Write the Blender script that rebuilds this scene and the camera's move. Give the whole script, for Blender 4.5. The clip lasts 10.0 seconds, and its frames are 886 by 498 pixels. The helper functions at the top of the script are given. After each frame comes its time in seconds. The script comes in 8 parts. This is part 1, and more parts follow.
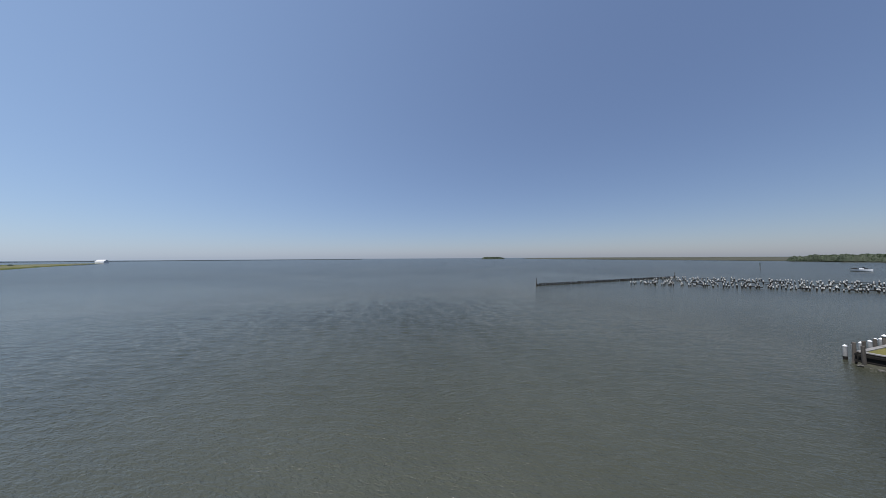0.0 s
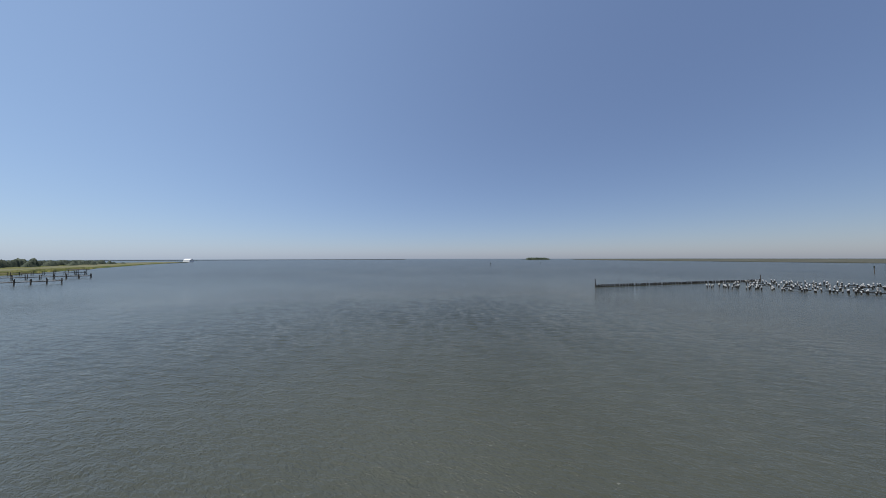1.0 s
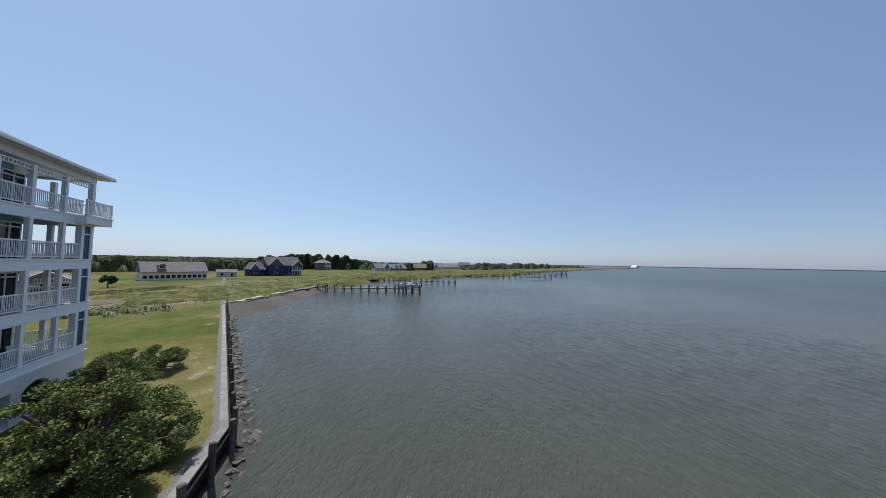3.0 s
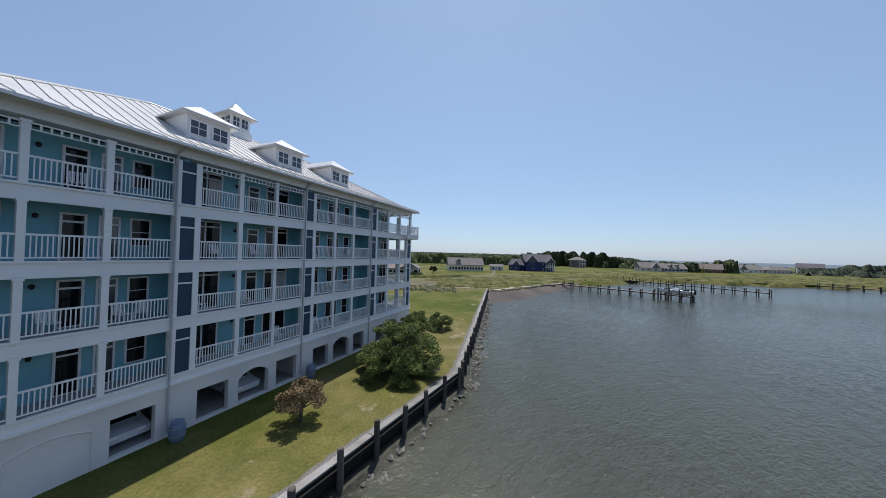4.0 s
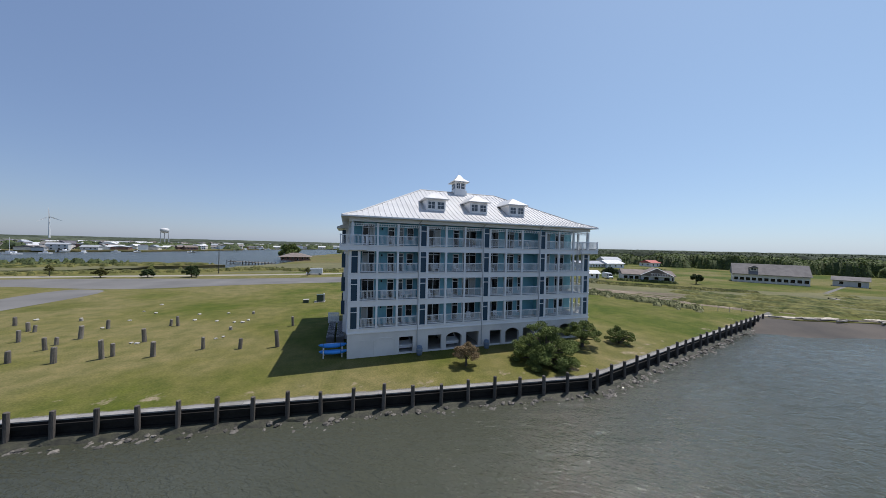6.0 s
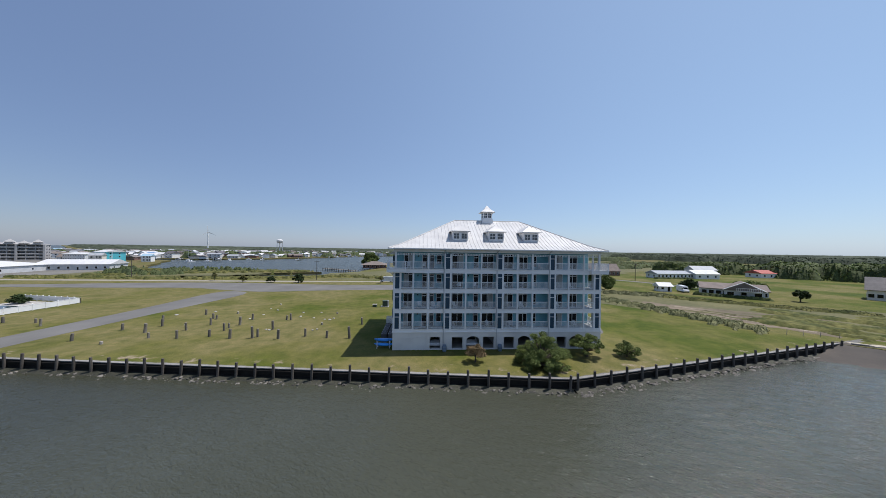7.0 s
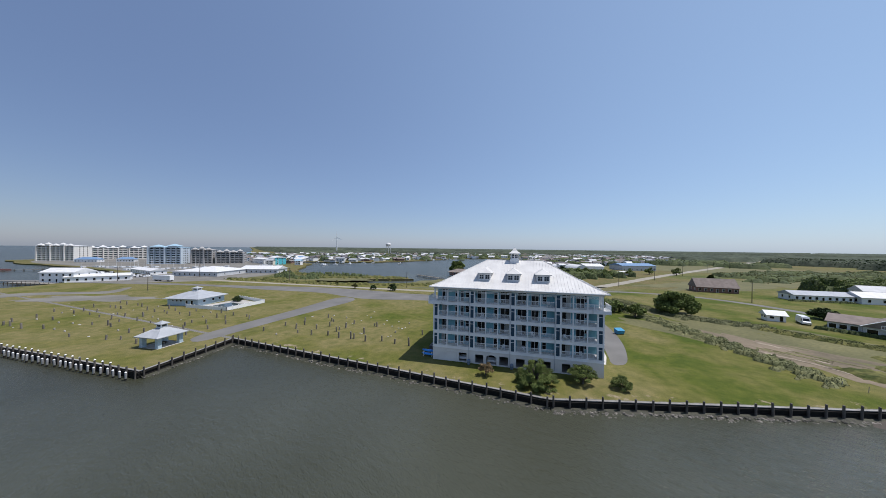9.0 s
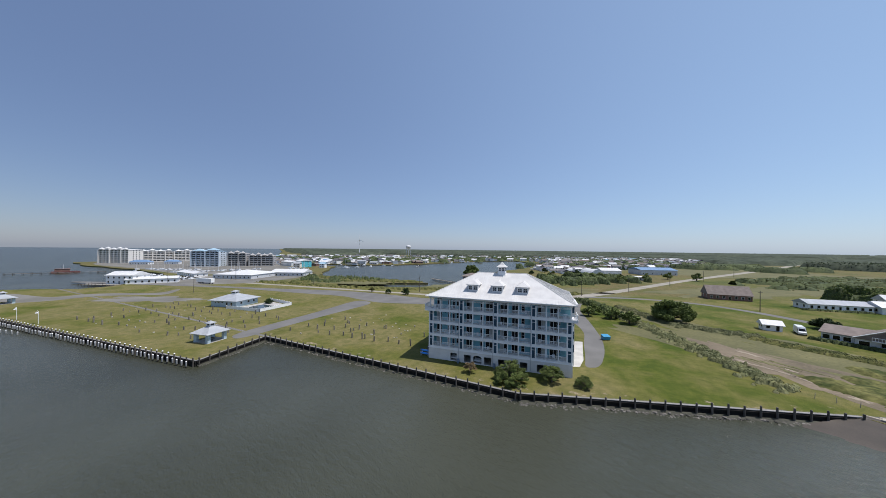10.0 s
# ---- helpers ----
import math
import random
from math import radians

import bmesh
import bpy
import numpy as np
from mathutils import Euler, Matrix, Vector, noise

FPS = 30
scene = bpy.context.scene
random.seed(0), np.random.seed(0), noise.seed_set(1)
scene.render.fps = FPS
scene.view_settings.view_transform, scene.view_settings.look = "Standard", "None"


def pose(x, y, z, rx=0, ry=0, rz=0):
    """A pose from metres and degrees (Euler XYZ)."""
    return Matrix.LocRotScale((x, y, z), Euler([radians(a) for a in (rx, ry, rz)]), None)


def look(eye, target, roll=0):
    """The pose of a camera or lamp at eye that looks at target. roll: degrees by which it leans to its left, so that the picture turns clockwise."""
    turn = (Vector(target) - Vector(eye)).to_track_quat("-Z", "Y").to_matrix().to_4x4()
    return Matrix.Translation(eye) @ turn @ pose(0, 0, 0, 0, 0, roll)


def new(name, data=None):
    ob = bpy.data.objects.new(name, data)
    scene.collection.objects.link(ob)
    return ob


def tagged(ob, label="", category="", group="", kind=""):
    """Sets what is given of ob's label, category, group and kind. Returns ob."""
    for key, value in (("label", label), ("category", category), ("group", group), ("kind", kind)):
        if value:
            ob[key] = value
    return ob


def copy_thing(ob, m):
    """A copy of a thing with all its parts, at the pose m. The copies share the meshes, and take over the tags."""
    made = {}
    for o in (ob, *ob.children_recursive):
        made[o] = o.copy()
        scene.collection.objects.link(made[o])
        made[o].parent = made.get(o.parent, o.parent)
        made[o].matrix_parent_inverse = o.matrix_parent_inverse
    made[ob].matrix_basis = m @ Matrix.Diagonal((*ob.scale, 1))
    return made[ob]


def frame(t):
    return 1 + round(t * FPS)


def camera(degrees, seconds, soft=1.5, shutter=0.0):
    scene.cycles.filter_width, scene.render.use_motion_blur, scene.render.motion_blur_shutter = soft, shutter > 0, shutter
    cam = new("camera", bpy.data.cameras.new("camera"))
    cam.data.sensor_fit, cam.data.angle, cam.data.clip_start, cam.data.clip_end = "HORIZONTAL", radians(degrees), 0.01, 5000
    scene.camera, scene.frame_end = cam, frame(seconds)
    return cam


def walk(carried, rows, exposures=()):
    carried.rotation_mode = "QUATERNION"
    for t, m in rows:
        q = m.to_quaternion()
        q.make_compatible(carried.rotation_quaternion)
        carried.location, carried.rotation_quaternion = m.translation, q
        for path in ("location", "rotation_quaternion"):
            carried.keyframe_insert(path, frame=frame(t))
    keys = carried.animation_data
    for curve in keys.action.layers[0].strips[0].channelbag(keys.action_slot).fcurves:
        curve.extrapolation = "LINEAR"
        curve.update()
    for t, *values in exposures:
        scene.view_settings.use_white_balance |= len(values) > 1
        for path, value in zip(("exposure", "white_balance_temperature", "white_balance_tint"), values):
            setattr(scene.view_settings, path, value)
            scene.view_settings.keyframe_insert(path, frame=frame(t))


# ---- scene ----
cam = camera(113.8, 10.0, soft=0.6)
# seconds, place in metres, yaw, pitch, roll in degrees
PATH = [
    (0, 0.36, -6.23, 10.11, -198.23, 1.72, -0.34),
    (0.5, 2.64, -4.63, 9.84, -194.52, 1.66, -0.34),
    (1, 4.63, -6.66, 9.65, -190.05, 1.85, -0.12),
    (1.5, 5.77, -10.84, 9.68, -182.95, 2.29, 0.04),
    (2, 5.42, -13.27, 9.75, -166.09, 2.77, 0.26),
    (2.2, 4.80, -13.50, 9.65, -155.59, 2.74, 0.35),
    (2.4, 4.13, -13.53, 9.46, -146.25, 2.68, 0.61),
    (2.7, 3.10, -13.74, 9.30, -131.06, 2.71, 0.74),
    (3, 2.47, -14.65, 9.48, -114.76, 2.66, 0.90),
    (3.2, 2.10, -15.38, 9.63, -103.76, 2.43, 1.04),
    (4.3, -1.05, -20.67, 10.14, -54.81, 0.34, 1.60),
    (4.5, -0.79, -21.58, 10.19, -47.85, 0.03, 1.59),
    (5, -0.65, -24.69, 10.38, -35.14, -0.29, 1.50),
    (5.5, -0.67, -28.87, 11.19, -25.96, -0.54, 1.36),
    (6, -0.24, -32.59, 12.44, -18.47, -0.59, 1.35),
    (6.2, 0.24, -34.38, 12.78, -15.38, -0.36, 1.12),
    (7.3, 6.21, -47.07, 16.57, -0.26, 0.08, 0.82),
    (7.5, 7.32, -48.39, 17.48, 2.08, -0.14, 0.72),
    (8, 9.91, -51.53, 19.65, 7.20, -0.12, 0.74),
    (8.5, 14.04, -55.29, 21.61, 11.86, -0.17, 0.58),
    (9, 17.79, -58.76, 23.54, 15.07, -0.17, 0.67),
    (9.5, 23.32, -64.04, 25.22, 18.24, -0.14, 0.58),
    (10, 26.82, -66.77, 27.02, 19.27, 0.02, 0.64),
]
walk(cam, [(t, pose(x, y, z, 90 + p, 0, yaw) @ pose(0, 0, 0, 0, 0, r)) for t, x, y, z, yaw, p, r in PATH],
     exposures=[(0, 0.0, 6250, 14), (10, 0.0, 6250, 14)])

# ---------------------------------------------------------------- light
SUN_FROM = Vector((6.1, 1.85, 15.5)).normalized()
SUN_EL = math.asin(SUN_FROM.z)
SUN_AZ = math.atan2(SUN_FROM.x, SUN_FROM.y)


world = bpy.data.worlds.new("sky")
scene.world = world
world.use_nodes = True
wn = world.node_tree.nodes
sky = wn.new("ShaderNodeTexSky")
sky.sky_type = "NISHITA"
sky.sun_disc = False
sky.sun_elevation = SUN_EL
sky.sun_rotation = SUN_AZ
sky.altitude = 0
sky.air_density = 1.0
sky.dust_density = 0.6
sky.ozone_density = 2.0
wn["Background"].inputs["Strength"].default_value = 0.055
world.node_tree.links.new(sky.outputs[0], wn["Background"].inputs["Color"])
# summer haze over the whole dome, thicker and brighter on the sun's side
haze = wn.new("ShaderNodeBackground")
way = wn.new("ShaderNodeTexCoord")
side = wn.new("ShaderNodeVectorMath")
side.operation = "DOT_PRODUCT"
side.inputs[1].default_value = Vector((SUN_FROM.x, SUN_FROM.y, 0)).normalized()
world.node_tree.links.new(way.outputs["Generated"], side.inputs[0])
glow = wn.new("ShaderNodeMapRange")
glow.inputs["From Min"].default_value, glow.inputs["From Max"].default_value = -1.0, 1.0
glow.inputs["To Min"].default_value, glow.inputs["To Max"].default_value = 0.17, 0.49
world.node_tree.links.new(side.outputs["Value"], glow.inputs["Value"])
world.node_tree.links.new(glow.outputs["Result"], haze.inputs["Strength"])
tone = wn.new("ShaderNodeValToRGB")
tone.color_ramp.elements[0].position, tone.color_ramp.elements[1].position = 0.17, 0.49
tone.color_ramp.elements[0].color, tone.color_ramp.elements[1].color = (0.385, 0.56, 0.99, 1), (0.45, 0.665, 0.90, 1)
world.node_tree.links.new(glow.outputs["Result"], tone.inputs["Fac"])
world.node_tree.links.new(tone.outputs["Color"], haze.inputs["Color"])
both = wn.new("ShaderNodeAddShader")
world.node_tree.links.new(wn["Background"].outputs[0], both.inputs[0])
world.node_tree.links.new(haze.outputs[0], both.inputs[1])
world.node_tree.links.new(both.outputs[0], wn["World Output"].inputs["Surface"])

sun = new("sun", bpy.data.lights.new("sun", "SUN"))
sun.data.energy = 4.8
sun.data.angle = radians(0.53)
sun.data.color = (1.0, 0.955, 0.88)
sun.matrix_world = look(SUN_FROM * 200, (0, 0, 0))

# ---------------------------------------------------------------- materials
MATS = {}


def mat(name, col, col2=None, rough=0.6, metal=0.0, big=0.6, fine=14.0, amount=0.5, grain=0.12, bump=0.15, dist=0.01,
        spec=0.5, stretch=(1, 1, 1), island=0.0, laps=None, transmission=0.0, seams=None):
    """A surface with a broad stain, a fine grain, relief and, where asked, lap or joint lines."""
    if name in MATS:
        return MATS[name]
    m = bpy.data.materials.new(name)
    m.use_nodes = True
    n, l = m.node_tree.nodes, m.node_tree.links
    b = n["Principled BSDF"]
    tc = n.new("ShaderNodeTexCoord")
    mp = n.new("ShaderNodeMapping")
    mp.inputs["Scale"].default_value = stretch
    l.new(tc.outputs["Object"], mp.inputs["Vector"])
    n1 = n.new("ShaderNodeTexNoise")
    n1.inputs["Scale"].default_value = big
    n1.inputs["Detail"].default_value = 5
    n2 = n.new("ShaderNodeTexNoise")
    n2.inputs["Scale"].default_value = fine
    n2.inputs["Detail"].default_value = 4
    for k in (n1, n2):
        l.new(mp.outputs["Vector"], k.inputs["Vector"])
    ramp = n.new("ShaderNodeValToRGB")
    c2 = col2 or tuple(c * 0.82 for c in col)
    ramp.color_ramp.elements[0].position = 0.5 - 0.25 * amount - 0.05
    ramp.color_ramp.elements[1].position = 0.5 + 0.25 * amount
    ramp.color_ramp.elements[0].color = (*c2, 1)
    ramp.color_ramp.elements[1].color = (*col, 1)
    l.new(n1.outputs["Fac"], ramp.inputs["Fac"])
    mr = n.new("ShaderNodeMapRange")
    mr.inputs["From Min"].default_value, mr.inputs["From Max"].default_value = 0.25, 0.75
    mr.inputs["To Min"].default_value, mr.inputs["To Max"].default_value = 1 - grain, 1 + grain
    l.new(n2.outputs["Fac"], mr.inputs["Value"])
    last = mr.outputs["Result"]
    if island:
        oi = n.new("ShaderNodeObjectInfo")
        ge = n.new("ShaderNodeNewGeometry")
        ad = n.new("ShaderNodeMath")
        ad.operation = "ADD"
        l.new(oi.outputs["Random"], ad.inputs[0])
        l.new(ge.outputs["Random Per Island"], ad.inputs[1])
        fr = n.new("ShaderNodeMath")
        fr.operation = "FRACT"
        l.new(ad.outputs[0], fr.inputs[0])
        m2 = n.new("ShaderNodeMapRange")
        m2.inputs["To Min"].default_value, m2.inputs["To Max"].default_value = 1 - island, 1 + island
        l.new(fr.outputs[0], m2.inputs["Value"])
        mu = n.new("ShaderNodeMath")
        mu.operation = "MULTIPLY"
        l.new(last, mu.inputs[0])
        l.new(m2.outputs["Result"], mu.inputs[1])
        last = mu.outputs[0]
    mix = n.new("ShaderNodeVectorMath")
    mix.operation = "SCALE"
    l.new(ramp.outputs["Color"], mix.inputs[0])
    l.new(last, mix.inputs["Scale"])
    l.new(mix.outputs["Vector"], b.inputs["Base Color"])
    b.inputs["Roughness"].default_value = rough
    b.inputs["Metallic"].default_value = metal
    b.inputs["Specular IOR Level"].default_value = spec
    b.inputs["Transmission Weight"].default_value = transmission
    height = n2.outputs["Fac"]
    if laps:
        sep = n.new("ShaderNodeSeparateXYZ")
        l.new(tc.outputs["Object"], sep.inputs[0])
        md = n.new("ShaderNodeMath")
        md.operation = "FRACT"
        dv = n.new("ShaderNodeMath")
        dv.operation = "DIVIDE"
        dv.inputs[1].default_value = laps
        l.new(sep.outputs["Z"], dv.inputs[0])
        l.new(dv.outputs[0], md.inputs[0])
        su = n.new("ShaderNodeMath")
        su.operation = "SUBTRACT"
        l.new(height, su.inputs[0])
        l.new(md.outputs[0], su.inputs[1])
        height = su.outputs[0]
    if bump:
        bp = n.new("ShaderNodeBump")
        bp.inputs["Strength"].default_value = bump
        bp.inputs["Distance"].default_value = dist
        l.new(height, bp.inputs["Height"])
        l.new(bp.outputs["Normal"], b.inputs["Normal"])
    MATS[name] = m
    return m


white = mat("white_paint", (0.83, 0.825, 0.815), (0.76, 0.755, 0.745), rough=0.45, big=0.5, fine=9, grain=0.03, bump=0.05)
siding = mat("white_lap_siding", (0.82, 0.815, 0.805), (0.76, 0.755, 0.745), rough=0.5, big=0.4, grain=0.03, laps=0.18, bump=0.35, dist=0.02)
stucco = mat("pale_stucco", (0.71, 0.69, 0.655), (0.62, 0.60, 0.57), rough=0.9, big=0.5, fine=30, grain=0.05, bump=0.25)
teal = mat("teal_lap_siding", (0.22, 0.50, 0.58), (0.19, 0.44, 0.52), rough=0.55, big=0.7, grain=0.04, laps=0.15, bump=0.35, dist=0.015)
navy = mat("navy_panel_paint", (0.012, 0.050, 0.088), (0.009, 0.040, 0.072), rough=0.5, big=1.0, grain=0.08, bump=0.05)
metal_roof = mat("white_metal_roofing", (0.60, 0.59, 0.565), (0.52, 0.51, 0.49), rough=0.38, metal=0.0, big=0.5, fine=6, grain=0.04, bump=0.06, island=0.03)
glass = mat("window_glass", (0.008, 0.010, 0.012), (0.005, 0.006, 0.008), rough=0.05, big=0.5, grain=0.05, bump=0.0, spec=0.3)
glass_blue = mat("sky_window_glass", (0.03, 0.04, 0.055), (0.02, 0.03, 0.04), rough=0.05, bump=0.0, spec=0.9)
dark = mat("dark_interior", (0.02, 0.019, 0.018), rough=0.9, bump=0.0)
deck_floor = mat("balcony_floor", (0.45, 0.45, 0.44), rough=0.8)
timber = mat("weathered_timber", (0.085, 0.07, 0.055), (0.05, 0.042, 0.034), rough=0.9, big=1.5, fine=22, grain=0.3, bump=0.5, dist=0.02, stretch=(1, 1, 0.25), island=0.25)
timber_grey = mat("silvered_timber", (0.36, 0.33, 0.29), (0.24, 0.22, 0.19), rough=0.9, big=1.3, fine=20, grain=0.22, bump=0.4, dist=0.02, island=0.2)
wet_timber = mat("wet_dark_sheeting", (0.018, 0.016, 0.013), (0.009, 0.008, 0.007), rough=0.85, spec=0.25, big=0.9, fine=12, grain=0.35, bump=0.5, dist=0.03, island=0.2)
concrete = mat("pale_concrete", (0.42, 0.40, 0.37), (0.32, 0.31, 0.28), rough=0.9, big=0.4, fine=16, grain=0.12, bump=0.3)
rubble = mat("wet_mossy_rubble", (0.045, 0.045, 0.026), (0.018, 0.018, 0.012), rough=0.75, big=2.5, fine=14, grain=0.4, bump=0.8, dist=0.06)
rock = mat("riprap_stone", (0.17, 0.155, 0.135), (0.035, 0.034, 0.026), rough=0.9, big=1.2, fine=12, grain=0.25, bump=0.6, dist=0.04, island=0.4)
asphalt = mat("worn_asphalt", (0.158, 0.152, 0.142), (0.098, 0.095, 0.088), rough=0.92, big=0.12, fine=9, grain=0.1, bump=0.2, amount=0.9)
gravel_road = mat("pale_gravel_road", (0.29, 0.265, 0.215), (0.22, 0.20, 0.16), rough=0.95, big=0.1, fine=6, grain=0.08, bump=0.2)
sand = mat("wet_brown_sand", (0.082, 0.068, 0.054), (0.036, 0.031, 0.026), rough=0.9, big=0.12, fine=5, grain=0.12, bump=0.3)
sand_dry = mat("dry_pale_sand", (0.50, 0.45, 0.37), (0.25, 0.205, 0.15), rough=0.95, big=0.5, fine=5, grain=0.12, bump=0.3)
bark = mat("bark", (0.10, 0.08, 0.06), (0.06, 0.05, 0.04), rough=0.95, big=3, fine=25, grain=0.25, bump=0.6, dist=0.03)
leaf = mat("shrub_leaves", (0.165, 0.205, 0.058), (0.078, 0.106, 0.030), rough=0.75, big=0.8, fine=6, grain=0.25, island=0.45, bump=0.0, spec=0.2)
leaf_olive = mat("olive_leaves", (0.15, 0.14, 0.045), (0.08, 0.085, 0.025), rough=0.75, big=0.8, fine=6, grain=0.25, island=0.4, bump=0.0, spec=0.2)
leaf_rust = mat("tan_pink_leaves", (0.26, 0.185, 0.10), (0.13, 0.10, 0.05), rough=0.75, big=0.8, fine=6, grain=0.25, island=0.4, bump=0.0, spec=0.2)
leaf_dark = mat("dark_leaves", (0.045, 0.07, 0.022), (0.02, 0.036, 0.012), rough=0.75, big=0.2, fine=3, grain=0.25, island=0.5, bump=0.0, spec=0.2)
canopy_mat = mat("woodland_canopy", (0.085, 0.105, 0.038), (0.030, 0.044, 0.020), rough=0.8, big=0.07, fine=0.5, grain=0.35, bump=0.8, dist=0.6, amount=0.7, spec=0.2)
# distant crowns: aerial haze is put into this base colour, paler and greyer green
hazed_canopy = mat("hazed_far_woodland_canopy", (0.072, 0.085, 0.058), (0.038, 0.048, 0.034), rough=0.9, big=0.02, fine=0.12, grain=0.35, bump=0.5, dist=1.0, spec=0.1)
marsh_tuft = mat("marsh_grass_tufts", (0.125, 0.120, 0.042), (0.042, 0.054, 0.015), rough=0.9, big=0.30, fine=1.2, grain=0.4, bump=0.9, dist=0.15, amount=0.45, spec=0.1)
reed = mat("reed_blades", (0.135, 0.138, 0.052), (0.075, 0.086, 0.028), rough=0.8, big=0.15, fine=4, grain=0.2, island=0.18, bump=0.0)


def grass_mat():
    m = bpy.data.materials.new("mown_lawn")
    m.use_nodes = True
    n, l = m.node_tree.nodes, m.node_tree.links
    b = n["Principled BSDF"]
    tc = n.new("ShaderNodeTexCoord")

    def noise_at(scale, detail, rough=0.55):
        k = n.new("ShaderNodeTexNoise")
        k.inputs["Scale"].default_value, k.inputs["Detail"].default_value, k.inputs["Roughness"].default_value = scale, detail, rough
        l.new(tc.outputs["Object"], k.inputs["Vector"])
        return k.outputs["Fac"]

    def ramp(fac, stops):
        r = n.new("ShaderNodeValToRGB")
        e = r.color_ramp.elements
        e[0].position, e[0].color = stops[0][0], (*stops[0][1], 1)
        e[1].position, e[1].color = stops[-1][0], (*stops[-1][1], 1)
        for p, c in stops[1:-1]:
            k = e.new(p)
            k.color = (*c, 1)
        l.new(fac, r.inputs["Fac"])
        return r.outputs["Color"]

    # the lawn kept green round the building, dry further along the shore
    place = n.new("ShaderNodeSeparateXYZ")
    l.new(tc.outputs["Object"], place.inputs[0])
    kept = n.new("ShaderNodeMapRange")
    kept.inputs["From Min"].default_value, kept.inputs["From Max"].default_value = -45.0, 8.0
    kept.inputs["To Min"].default_value, kept.inputs["To Max"].default_value = 0.07, -0.035
    l.new(place.outputs["X"], kept.inputs["Value"])
    dry = n.new("ShaderNodeMath")
    l.new(noise_at(0.045, 7, 0.6), dry.inputs[0])
    l.new(kept.outputs["Result"], dry.inputs[1])
    broad = ramp(dry.outputs[0], [(0.30, (0.042, 0.068, 0.007)), (0.41, (0.072, 0.089, 0.014)), (0.50, (0.114, 0.112, 0.034)), (0.61, (0.152, 0.136, 0.060)), (0.72, (0.096, 0.099, 0.028))])
    # rough pasture, marsh and tilled land beyond the mown lawns
    wild = ramp(noise_at(0.014, 7, 0.62), [(0.32, (0.070, 0.085, 0.026)), (0.43, (0.120, 0.118, 0.042)), (0.52, (0.135, 0.112, 0.055)), (0.60, (0.085, 0.094, 0.030)), (0.70, (0.205, 0.165, 0.105))])
    sep = n.new("ShaderNodeSeparateXYZ")
    l.new(tc.outputs["Object"], sep.inputs[0])
    last = sep.outputs["X"]
    for op, val in (("MAXIMUM", 20.0), ("MULTIPLY", -0.35)):
        k = n.new("ShaderNodeMath")
        k.operation = op
        k.inputs[1].default_value = val
        l.new(last, k.inputs[0])
        last = k.outputs[0]
    for other, gain in ((sep.outputs["Y"], 1.0), (noise_at(0.05, 4), 50.0)):
        k = n.new("ShaderNodeMath")
        k.operation = "MULTIPLY_ADD"
        k.inputs[1].default_value = gain
        l.new(other, k.inputs[0])
        l.new(last, k.inputs[2])
        last = k.outputs[0]
    edge = n.new("ShaderNodeMapRange")
    edge.inputs["From Min"].default_value, edge.inputs["From Max"].default_value = 118.0, 136.0
    l.new(last, edge.inputs["Value"])
    land_mix = n.new("ShaderNodeMix")
    land_mix.data_type = "RGBA"
    l.new(edge.outputs["Result"], land_mix.inputs[0])
    l.new(broad, land_mix.inputs[6])
    l.new(wild, land_mix.inputs[7])
    broad = land_mix.outputs[2]
    mid = ramp(noise_at(0.5, 6, 0.65), [(0.3, (0.66, 0.74, 0.58)), (0.72, (1.3, 1.2, 1.25))])
    fine = ramp(noise_at(6.0, 5, 0.7), [(0.25, (0.55, 0.6, 0.5)), (0.75, (1.42, 1.36, 1.35))])
    col = broad
    for k in (mid, fine):
        v = n.new("ShaderNodeVectorMath")
        v.operation = "MULTIPLY"
        l.new(col, v.inputs[0])
        l.new(k, v.inputs[1])
        col = v.outputs["Vector"]
    # distance inland from the two walled fronts: loose gravel along the wall, then scuffed dry soil
    def plane(a, c, d):
        k = n.new("ShaderNodeVectorMath")
        k.operation = "DOT_PRODUCT"
        k.inputs[1].default_value = (a, c, 0)
        l.new(tc.outputs["Object"], k.inputs[0])
        m_ = n.new("ShaderNodeMath")
        m_.inputs[1].default_value = d
        l.new(k.outputs["Value"], m_.inputs[0])
        return m_.outputs[0]

    def calc(op, x, y, z=0.0):
        k = n.new("ShaderNodeMath")
        k.operation = op
        for slot, val in zip(k.inputs, (x, y, z)):
            if isinstance(val, float):
                slot.default_value = val
            else:
                l.new(val, slot)
        return k.outputs[0]

    def band(value, lo, hi):
        k = n.new("ShaderNodeMapRange")
        k.inputs["From Min"].default_value, k.inputs["From Max"].default_value = lo, hi
        l.new(value, k.inputs["Value"])
        return k.outputs["Result"]

    def cover(under, over, fac):
        k = n.new("ShaderNodeMix")
        k.data_type = "RGBA"
        l.new(fac, k.inputs[0])
        l.new(under, k.inputs[6])
        l.new(over, k.inputs[7])
        return k.outputs[2]

    inland = calc("MINIMUM", plane(0.119, 0.993, 7.95), plane(-0.214, 0.977, 15.27))
    near = calc("ABSOLUTE", calc("SUBTRACT", inland, 1.9), 0.0)
    scuff = calc("MULTIPLY_ADD", near, -0.045, noise_at(0.33, 8, 0.68))
    soil = ramp(noise_at(7.0, 5, 0.7), [(0.3, (0.15, 0.115, 0.068)), (0.7, (0.36, 0.30, 0.21))])
    col = cover(col, soil, calc("MULTIPLY", band(scuff, 0.555, 0.63), band(near, 1.9, 1.5)))
    stones = ramp(noise_at(16.0, 4, 0.8), [(0.35, (0.045, 0.043, 0.038)), (0.65, (0.26, 0.25, 0.23))])
